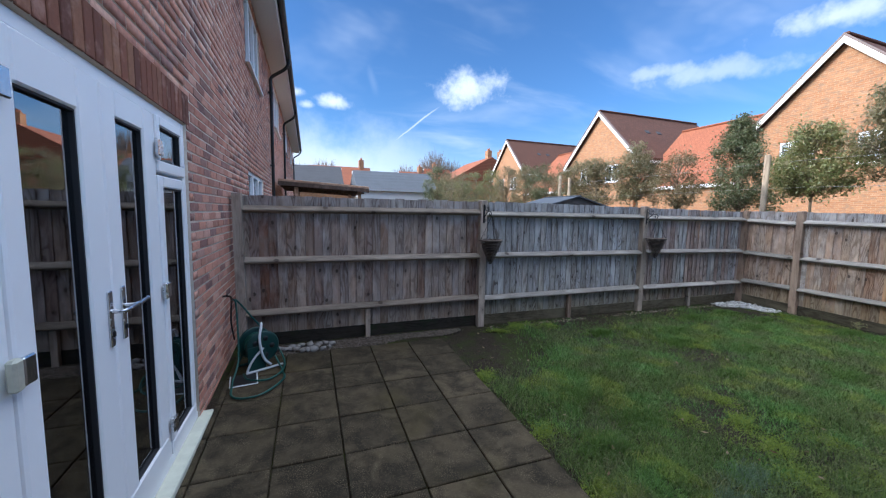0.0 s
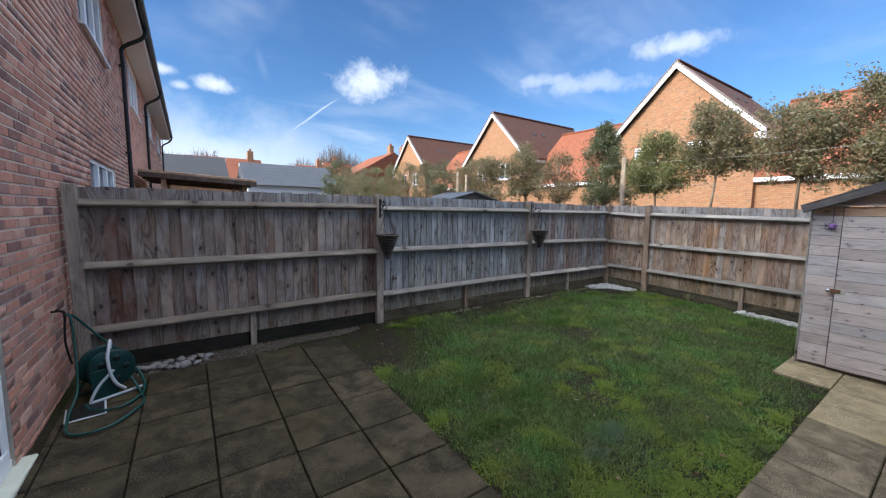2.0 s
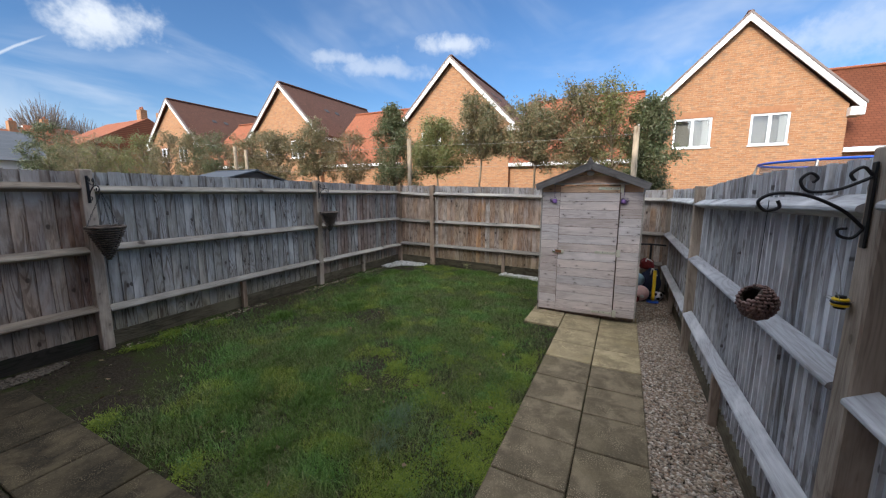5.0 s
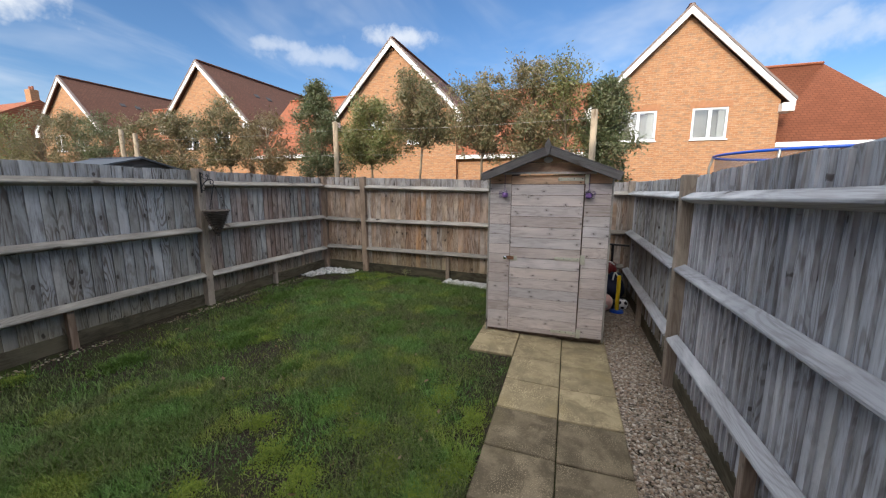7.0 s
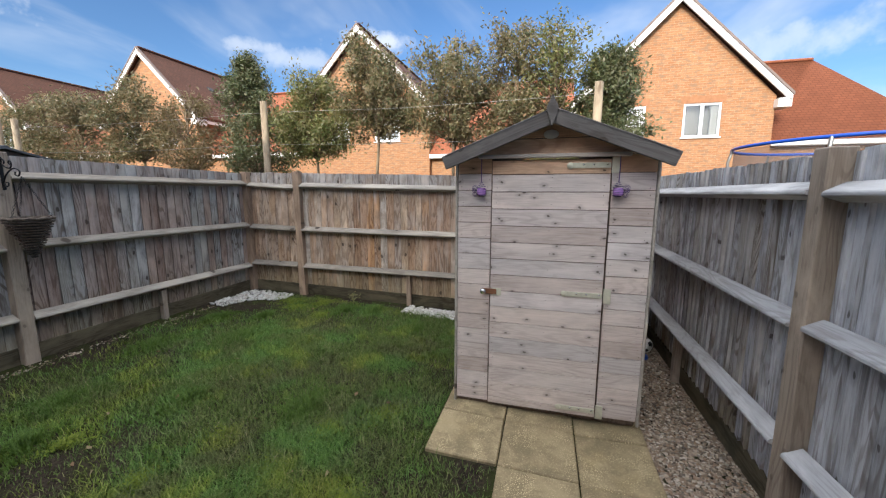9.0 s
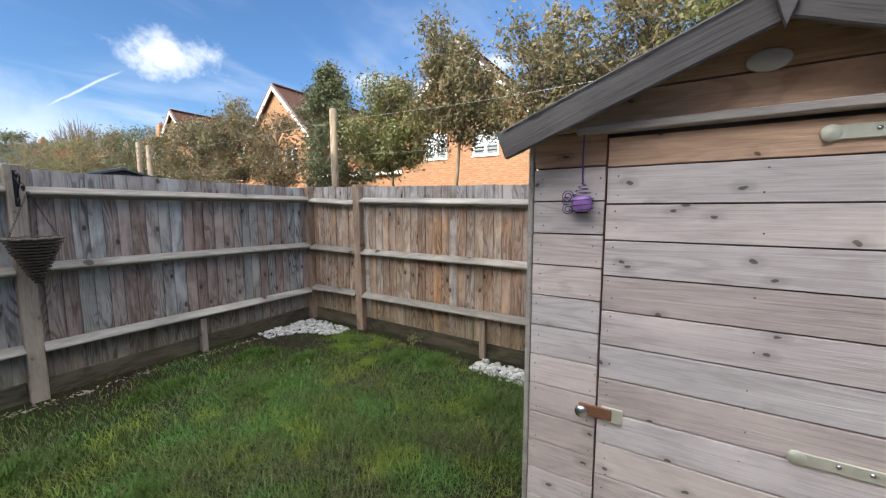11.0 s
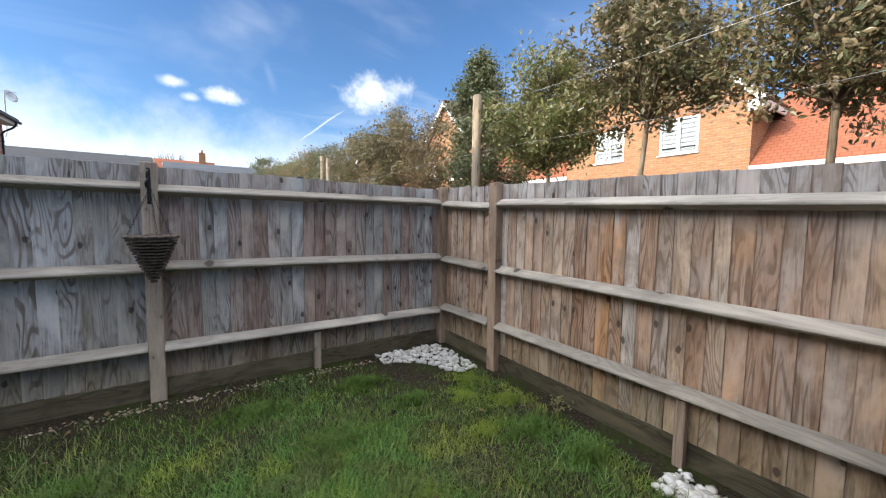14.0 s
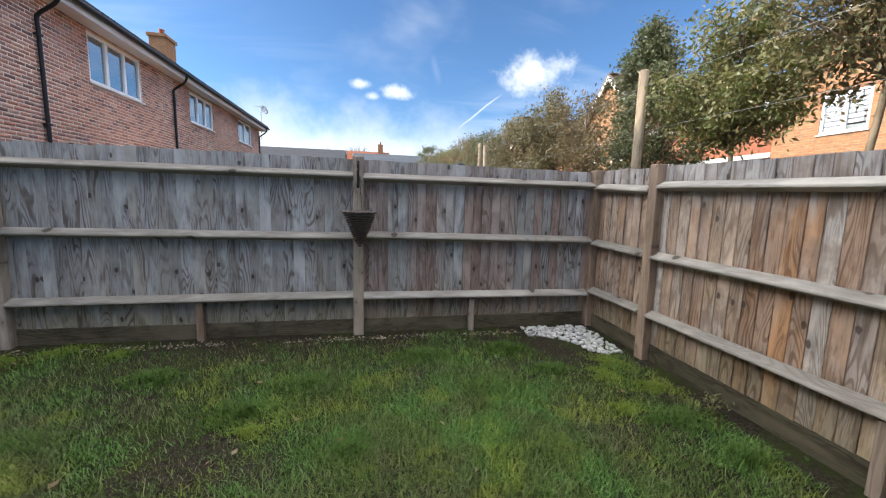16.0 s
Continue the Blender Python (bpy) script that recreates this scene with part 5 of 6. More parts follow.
        V, F = lathe([(0, 0.004), (0.019, 0.003), (0.021, 0)], 18)
        part("hinge_tip", quick_mesh("hinge_tip", V, F), M["zinc"], h, at=(-0.0015, dr + 0.25 - hy, 0), turn=(0, -90, 0))
        for yy in (0.03, 0.11, 0.17):
            V, F = lathe([(0, 0.004), (0.005, 0.003), (0.006, 0)], 10)
            part("screw", quick_mesh("screw", V, F), M["chrome"], h, at=(-0.003, dr + yy - hy, 0.004), turn=(0, -90, 0))
    # turn catch
    k = bx("catch", t, M["rust"], -0.026, -0.016, dl - 0.05, dl + 0.055, 0.905, 0.945, 0.004, "rusty turn catch with a chrome knob")
    V, F = lathe([(0, 0.03), (0.018, 0.028), (0.022, 0.02), (0.014, 0.01), (0.014, 0)], 18)
    part("knob", shaded(quick_mesh("knob", V, F)), M["chrome"], k, at=(-0.005, 0.04, 0.002), turn=(0, -90, 0))
    bx("keeper", k, M["zinc"], -0.002, 0.006, -0.085, -0.02, -0.026, 0.026, 0.003)
    return t


M["side_plank"] = timber("side_plank", [(0.30, 0.24, 0.20), (0.38, 0.31, 0.27)], axis="x", knots=0.7)
build_shed()


def wire_bug(y, flip):
    """A hanging ornament: a purple glass body with looped wire wings and legs."""
    t = thing("hanging_ornament", "purple glass bug ornament with looped wire wings hanging on the shed", "ornament", (3.575, y, 1.625), group="bug ornaments on the shed")
    V, F = lathe([(0.001, -0.026), (0.022, -0.026), (0.029, -0.020), (0.031, 0.0), (0.030, 0.016), (0.024, 0.024), (0.001, 0.025)], 24)
    part("body", shaded(quick_mesh("body", V, F)), M["purple"], t, at=(0, -flip * 0.018, 0))
    V, F = lathe([(0.001, -0.032), (0.018, -0.032), (0.020, -0.026), (0.018, -0.022)], 18)
    part("lamp_cup", shaded(quick_mesh("lamp_cup", V, F)), M["navy"], t, at=(0, -flip * 0.018, 0))
    a = np.linspace(0, 2 * np.pi * 3.2, 70)
    part("coil", quick_mesh("coil", *tube(np.column_stack([0.034 * np.cos(a), -flip * 0.018 + 0.034 * np.sin(a), -0.028 + 0.050 * a / a[-1]]), 0.0014, 5)), M["purple_wire"], t)
    rr = np.linspace(0.034, 0.005, 70)
    part("crown_coil", quick_mesh("crown_coil", *tube(np.column_stack([rr * np.cos(a), -flip * 0.018 + rr * np.sin(a), 0.024 + 0.040 * a / a[-1]]), 0.0014, 5)), M["purple_wire"], t)
    V, F = tube([(0, -flip * 0.018, 0.060), (0.003, -flip * 0.016, 0.09), (0, -flip * 0.016, 0.16), (0.004, -flip * 0.016, 0.225)], 0.0028, 6)
    part("hanger", quick_mesh("hanger", V, F), M["purple_wire"], t)
    for tilt, L in ((58, 0.036), (-58, 0.030), (22, 0.026)):
        d = np.array([0, flip * math.cos(radians(tilt)), math.sin(radians(tilt))])
        e = np.array([-0.25, -d[2], d[1]])
        q = np.linspace(0, 2 * np.pi * 1.9, 46)
        rad = L * np.linspace(0.62, 0.18, 46)
        c = np.array([0, flip * 0.014, 0.0]) + d * L * 0.75
        P = c + np.outer(-np.cos(q) * rad, d) + np.outer(np.sin(q) * rad, e)
        part("wing", quick_mesh("wing", *tube(P, 0.0017, 5)), M["purple_wire"], t)


wire_bug(-3.80, 1)
wire_bug(-4.695, -1)

# ---- things on the fences ----


def spiral(c, r0, r1, a0, a1, n=26):
    return [(0, c[0] + (r0 + (r1 - r0) * k / (n - 1)) * math.cos(a0 + (a1 - a0) * k / (n - 1)), c[1] + (r0 + (r1 - r0) * k / (n - 1)) * math.sin(a0 + (a1 - a0) * k / (n - 1))) for k in range(n)]


def scroll_bracket(at, turn, reach=0.27):
    """Wrought iron bracket: back plate, two scrolled arms. Its arm points along own +y."""
    t = thing("hanging_bracket", "black wrought iron scroll bracket screwed to a fence post", "bracket", at, turn, "scroll brackets")
    bx("back_plate", t, M["black_iron"], -0.012, 0.012, 0.0, 0.008, -0.16, 0.10, 0.003)
    arm = smooth_path([(0, 0.008, -0.10), (0, reach * 0.25, -0.045), (0, reach * 0.6, 0.0), (0, reach * 0.92, 0.006), (0, reach + 0.02, -0.02), (0, reach, -0.05), (0, reach - 0.035, -0.04), (0, reach - 0.03, -0.018)], 46)
    part("arm", shaded(quick_mesh("arm", *tube(arm, 0.0055, 8))), M["black_iron"], t)
    top = smooth_path([(0, 0.008, 0.06), (0, 0.03, 0.085), (0, 0.055, 0.065), (0, 0.045, 0.045)], 16)
    part("scroll", shaded(quick_mesh("scroll", *tube(top, 0.005, 8))), M["black_iron"], t)
    up = smooth_path([(0, 0.008, 0.055), (0, reach * 0.3, 0.02), (0, reach * 0.58, 0.012), (0, reach * 0.68, 0.045), (0, reach * 0.60, 0.07), (0, reach * 0.52, 0.055), (0, reach * 0.56, 0.04)], 40)
    part("scroll", shaded(quick_mesh("scroll", *tube(up, 0.005, 8))), M["black_iron"], t)
    lo = smooth_path([(0, 0.008, -0.10), (0, 0.03, -0.13), (0, 0.06, -0.125), (0, 0.065, -0.105), (0, 0.045, -0.10)], 20)
    part("scroll", shaded(quick_mesh("scroll", *tube(lo, 0.005, 8))), M["black_iron"], t)
    return t


def cone_basket(at, turn):
    """A woven cone on three chains."""
    t = thing("hanging_basket", "dark brown woven wicker cone basket hanging from a bracket, empty", "basket", at, turn, "cone baskets")
    rings = []
    r2 = np.random.default_rng(9)
    for k in range(15):
        f = k / 14
        r = 0.134 * (1 - f) ** 0.85 + 0.010
        a = np.linspace(0, 2 * np.pi, 40, endpoint=False)
        wob = 0.004 * np.sin(a * 10 + (k % 2) * np.pi) + r2.normal(0, 0.0012, 40)
        P = np.column_stack([(r + wob) * np.cos(a), (r + wob) * np.sin(a), np.full(40, -0.305 * f) + r2.normal(0, 0.0012, 40)])
        rings.append(tube(P, 0.0078, 6, True))
    part("weave", shaded(quick_mesh("weave", *joined(rings))), M["wicker"], t)
    a = np.linspace(0, 2 * np.pi, 40, endpoint=False)
    rim = np.column_stack([0.145 * np.cos(a), 0.145 * np.sin(a), 0.006 + 0.004 * np.sin(12 * a)])
    part("rim", shaded(quick_mesh("rim", *tube(rim, 0.012, 7, True))), M["wicker"], t)
    V, F = lathe([(0.120, -0.01), (0.066, -0.14), (0.006, -0.29)], 24)
    part("liner", shaded(quick_mesh("liner", V, F)), M["black_plastic"], t)
    for k in range(3):
        q = k * 2.094 + 0.4
        p0, p1 = np.array([0.14 * math.cos(q), 0.14 * math.sin(q), 0.005]), np.array([0, 0, 0.335])
        links = []
        n = 16
        for i in range(n):
            c = p0 + (p1 - p0) * (i + 0.5) / n
            d = (p1 - p0) / np.linalg.norm(p1 - p0)
            e = np.cross(d, [0.3, 0.5, 0.8]) if i % 2 else np.cross(np.cross(d, [0.3, 0.5, 0.8]), d)
            e /= np.linalg.norm(e)
            s = np.linspace(0, 2 * np.pi, 8, endpoint=False)
            links.append(tube(np.array([c + d * 0.014 * np.cos(u) + e * 0.006 * np.sin(u) for u in s]), 0.0014, 4, True))
        part("chain", quick_mesh("chain", *joined(links)), M["black_iron"], t)
    return t


for px in (0.0, 3.0):
    scroll_bracket((px, -0.052, 1.79), 180, 0.2)
    cone_basket((px + 0.02, -0.245, 1.40), 20 * px)
scroll_bracket((-0.16, -5.358, 1.73), 0, 0.25)


def wicker_ball():
    t = thing("hanging_basket", "reddish-brown woven wicker nest basket hanging on the silver fence", "basket", (-0.16, -5.12, 1.366))
    t.scale = (0.53, 0.53, 0.58)
    r2 = np.random.default_rng(4)
    mouth = np.array([-0.34, 0.62, 0.70])       # the opening looks up and out to one side
    mouth /= np.linalg.norm(mouth)
    v, f = stone_shape(0.015, 2, 0.8)
    places, turns = [], []
    for k in range(15):
        th = radians(6 + 168 * k / 14)
        n = max(4, int(24 * math.sin(th)))
        for i in range(n):
            ph = 2 * math.pi * (i + 0.5 * (k % 2)) / n + r2.normal(0, 0.03)
            d = np.array([math.sin(th) * math.cos(ph), math.sin(th) * math.sin(ph), math.cos(th)])
            if d @ mouth > 0.83:
                continue
            x = np.array([-math.sin(ph), math.cos(ph), 0])
            y = np.cross(d, x)
            places.append(d * np.array([0.104, 0.104, 0.098]) * r2.uniform(0.97, 1.04))
            turns.append(np.column_stack([x * 1.1, y * 0.75, d * 0.9]))
    V, F = scattered(v, f, np.array(turns), np.array(places))
    part("weave", quick_mesh("weave", V, F), M["wicker_red"], t)
    bm = bmesh.new()
    bmesh.ops.create_icosphere(bm, subdivisions=3, radius=0.097)
    lid = Vector(mouth)
    bmesh.ops.delete(bm, geom=[q for q in bm.verts if q.co.normalized().dot(lid) > 0.85], context="VERTS")
    bmesh.ops.solidify(bm, geom=bm.faces[:], thickness=0.012)
    part("shell", bm, M["wicker"], t)
    part("hanger", quick_mesh("hanger", *tube([(0, 0.02, 0.07), (0, 0.012, 0.3), (0, 0.008, 0.60)], 0.0022, 5)), M["black_iron"], t)


wicker_ball()


def bee():
    t = thing("hanging_ornament", "yellow and black striped glass bee ornament with wire wings", "ornament", (-0.14, -5.334, 1.39))
    t.scale = (0.95, 0.95, 0.62)
    for k, m in enumerate(("black_iron", "yellow", "black_iron", "yellow", "black_iron")):
        r = (0.016, 0.024, 0.026, 0.023, 0.015)[k]
        V, F = lathe([(0.001, -0.008), (r * 0.9, -0.0075), (r, 0), (r * 0.9, 0.0075), (0.001, 0.008)], 18)
        part("stripe", shaded(quick_mesh("stripe", V, F)), M[m], t, at=(0, 0, -0.028 + 0.014 * k))
    part("hanger", quick_mesh("hanger", *tube([(0, 0, 0.03), (0.002, 0.01, 0.15), (0.03, 0.02, 0.27)], 0.0012, 5)), M["wire"], t)
    for a in (35, 70, 140):
        d = np.array([-0.3, math.cos(radians(a)), math.sin(radians(a))])
        s = np.linspace(0, 2 * np.pi, 18, endpoint=False)
        P = np.array([d * 0.03 * (1 - np.cos(q)) + np.array([0.012 * np.sin(q), 0, 0.008 * np.sin(q)]) for q in s])
        part("wing", quick_mesh("wing", *tube(P, 0.0013, 5, True)), M["wire"], t)


bee()

# ---- hose and reel by the wall ----


def build_reel():
    t = thing("hose_reel", "green plastic hose reel with a grey tube stand on the patio", "hose reel", (-2.80, -0.62, gz(0, -0.62) + 0.004), 28)
    for y in (-0.10, 0.10):
        V, F = lathe([(0.02, 0.012), (0.10, 0.012), (0.15, 0.008), (0.165, 0.0), (0.15, -0.008), (0.02, -0.008)], 32)
        part("flange", shaded(quick_mesh("flange", V, F)), M["reel_green"], t, at=(0, y, 0.235), turn=(90, 0, 0))
        for k in range(5):
            a = 2 * math.pi * k / 5
            V2, F2 = lathe([(0.001, 0.004), (0.022, 0.004), (0.026, 0.0)], 14)
            part("boss", quick_mesh("boss", V2, F2), M["black_plastic"], t, at=(0.09 * math.cos(a), y + (0.012 if y > 0 else -0.012), 0.235 + 0.09 * math.sin(a)), turn=(-90 if y > 0 else 90, 0, 0))
        foot = smooth_path([(0.19, y * 1.25, 0.014), (-0.12, y * 1.25, 0.014), (-0.16, y * 1.25, 0.03), (-0.10, y * 1.25, 0.14), (0.0, y * 1.25, 0.235)], 30)
        part("stand", shaded(quick_mesh("stand", *tube(foot, 0.012, 8))), M["grey_plastic" if y < 0 else "reel_green"], t)
    grip = smooth_path([(0.06, -0.14, 0.05), (0.0, -0.145, 0.12), (-0.03, -0.14, 0.22), (-0.035, -0.12, 0.34), (0.0, -0.07, 0.425), (0.04, 0.02, 0.445), (0.06, 0.07, 0.41), (0.06, 0.08, 0.36)], 50)
    part("handle", shaded(quick_mesh("handle", *tube(grip, 0.013, 8))), M["grey_plastic"], t, "pale grey plastic carrying handle")
    bx("side_plate", t, M["reel_green"], -0.15, 0.02, -0.125, -0.118, 0.02, 0.26, 0.003)
    V, F = lathe([(0.06, -0.095), (0.06, 0.095)], 24)
    part("drum", shaded(quick_mesh("drum", V, F)), M["reel_green"], t, at=(0, 0, 0.235), turn=(90, 0, 0))
    coils = []
    a = np.linspace(0, 2 * np.pi * 13, 420)
    coils.append(tube(np.column_stack([(0.105 + 0.006 * np.sin(a * 0.37)) * np.cos(a), -0.08 + 0.16 * (a / a[-1]), 0.235 + (0.105 + 0.006 * np.sin(a * 0.37)) * np.sin(a)]), 0.0085, 6))
    part("coiled_hose", shaded(quick_mesh("coiled_hose", *joined(coils))), M["hose_green"], t)
    part("crank", shaded(quick_mesh("crank", *tube(smooth_path([(0, 0.12, 0.235), (0, 0.15, 0.235), (0.06, 0.155, 0.20), (0.06, 0.21, 0.20)], 20), 0.010, 8))), M["grey_plastic"], t)


build_reel()


def build_hose():
    t = thing("garden_hose", "loose green garden hose looping from wall tap to ground", "hose")
    g = gz(0, -0.8) + 0.012
    line = smooth_path([(-3.03, -0.54, 0.855), (-3.00, -0.58, 0.83), (-2.98, -0.64, 0.62), (-2.96, -0.78, 0.30), (-2.98, -1.0, g + 0.02), (-2.93, -1.24, g - 0.008), (-2.72, -1.26, g - 0.006), (-2.55, -1.0, g), (-2.58, -0.75, g + 0.004),
                        (-2.68, -0.60, g + 0.16), (-2.76, -0.55, g + 0.30)], 110)
    part("loop", shaded(quick_mesh("loop", *tube(line, 0.0095, 8))), M["hose_green"], t)
    line2 = smooth_path([(-3.03, -0.53, 0.85), (-2.99, -0.50, 0.82), (-2.88, -0.44, 0.64), (-2.70, -0.46, 0.40), (-2.58, -0.58, 0.24), (-2.56, -0.78, 0.17), (-2.68, -0.98, g + 0.006), (-2.86, -0.92, g), (-2.92, -0.78, g + 0.006)], 90)
    part("loop", shaded(quick_mesh("loop", *tube(line2, 0.0095, 8))), M["hose_green"], t)
    line3 = smooth_path([(-3.045, -0.52, 0.84), (-3.06, -0.50, 0.62), (-3.05, -0.42, 0.40)], 24)
    part("tail", shaded(quick_mesh("tail", *tube(line3, 0.0085, 8))), M["black_plastic"], t)
    tap = thing("garden_tap", "small tarnished garden tap on the brick wall", "tap", (WX, -0.53, 0.87))
    part("body", shaded(quick_mesh("body", *tube(smooth_path([(0.0, 0, 0.02), (0.06, 0, 0.02), (0.08, 0, 0.0), (0.08, 0, -0.035)], 16), 0.010, 10))), M["rust_dark"], tap)
    bx("tap_head", tap, M["rust_dark"], 0.035, 0.05, -0.022, 0.022, 0.032, 0.044, 0.004)


build_hose()
dc = thing("drain_cover", "dark square plastic drain cover set in the paving", "drain cover", (-2.90, -0.90, gz(0, -0.90) + 0.0055), 8)
bx("rim", dc, M["grey_plastic"], -0.12, 0.12, -0.12, 0.12, 0, 0.006, 0.002, turn=(TILT, 0, 0))
bx("plate", dc, M["black_plastic"], -0.108, 0.108, -0.108, 0.108, 0.0055, 0.0115, 0.002, turn=(TILT, 0, 0))

# ---- toys behind the shed ----


def football():
    t = thing("football", "small black and white football on the gravel", "ball", (5.05, -5.28, 0.078))
    part("skin", ball_mesh("skin", 0.078), M["white_ball"], t)
    ico = bmesh.new()
    bmesh.ops.create_icosphere(ico, subdivisions=1, radius=1)
    dirs = [v.co.copy() for v in ico.verts]
    ico.free()
    for d in dirs:
        V, F = lathe([(0.001, 0.0805), (0.026, 0.0765), (0.029, 0.0735)], 5)
        ob = part("patch", quick_mesh("patch", V, F), M["black_plastic"], t)
        ob.matrix_basis = d.to_track_quat("Z", "Y").to_matrix().to_4x4()


football()
for nm, lab, at, r, m in (("play_ball", "pink and white play ball on the gravel", (4.93, -5.02, 0.125), 0.125, "pink"), ("play_ball", "pale blue play ball behind the shed", (5.14, -4.97, 0.30), 0.11, "pale_blue"),
                          ("toy_ball", "small red toy ball by the shed", (4.78, -4.95, 0.055), 0.055, "red")):
    b = thing(nm, lab, "ball", at)
    part("skin", ball_mesh("skin", r), M[m], b)
    if m == "pink":
        for k in range(7):
            V, F = lathe([(0.001, r + 0.002), (0.03, r - 0.002), (0.034, r - 0.0055)], 9)
            ob = part("patch", quick_mesh("patch", V, F), M["white_ball"], b)
            ob.matrix_basis = Vector((math.cos(k * 2.4) * 0.9, math.sin(k * 2.4) * 0.9, 0.9 - 0.28 * k)).to_track_quat("Z", "Y").to_matrix().to_4x4()
st = thing("cricket_stump", "yellow plastic cricket stump on a blue base", "toy", (4.92, -5.2, 0))
V, F = lathe([(0.001, 0.03), (0.06, 0.03), (0.085, 0.02), (0.09, 0.0)], 22)
part("base", shaded(quick_mesh("base", V, F)), M["blue"], st)
V, F = lathe([(0.026, 0.03), (0.026, 0.50), (0.020, 0.515), (0.001, 0.52)], 16)
part("stump", shaded(quick_mesh("stump", V, F)), M["yellow"], st)
sc = thing("toy_scooter", "black and navy children's scooter leaning behind the shed", "scooter", (5.30, -5.15, 0))
bx("deck", sc, M["black_plastic"], -0.30, 0.20, -0.06, 0.06, 0.07, 0.10, 0.01)
part("steering_column", shaded(quick_mesh("steering_column", *tube([(0.20, 0, 0.08), (0.17, 0, 0.45), (0.14, 0, 0.86)], 0.018, 10))), M["black_plastic"], sc)
part("handlebar", shaded(quick_mesh("handlebar", *tube([(0.14, -0.22, 0.86), (0.14, 0, 0.87), (0.14, 0.22, 0.86)], 0.015, 10))), M["black_plastic"], sc)
for x in (-0.3, 0.24):
    V, F = tube([(0.05 * math.cos(a), 0, 0.05 * math.sin(a)) for a in np.linspace(0, 6.28, 20, endpoint=False)], 0.016, 8, True)
    part("wheel", shaded(quick_mesh("wheel", V, F)), M["navy"], sc, at=(x, 0, 0.066))


def soft_bag(name, label, at, size, mat, seed):
    bm = bmesh.new()
    bmesh.ops.create_icosphere(bm, subdivisions=4, radius=1)
    for v in bm.verts:
        n = noise.noise(v.co * 1.8 + Vector((seed, 0, 0)))
        v.co *= 1 + 0.25 * n
        v.co = Vector((v.co.x * size[0], v.co.y * size[1], max(v.co.z, -0.85) * size[2]))
    t = thing(name, label, "bag", at)
    me = bpy.data.meshes.new("bag")
    bm.to_mesh(me)
    bm.free()
    part("sack", shaded(me), M[mat], t)
    part("strap", shaded(quick_mesh("strap", *tube(smooth_path([(-size[0] * 0.7, 0.02, size[2] * 0.6), (-size[0] * 0.95, 0, size[2] * 1.05), (-size[0] * 0.8, -0.08, size[2] * 0.6)], 18), 0.011, 8))), M["white_ball"], t)


soft_bag("sports_bag", "dark navy sports bag with white straps slumped on the gravel", (5.36, -5.18, 0.22), (0.17, 0.15, 0.26), "navy", 2)
soft_bag("sports_bag", "red and blue rucksack on top of the dark bag", (5.38, -5.10, 0.53), (0.09, 0.11, 0.10), "red", 6)

# ---- trees behind the end fence ----
LEAF_V = np.array([(0, 0, 0), (0.21, 0.5, 0.07), (0, 1.0, -0.02), (-0.21, 0.5, 0.07)])
LEAF_F = np.array([(0, 1, 2), (0, 2, 3)])


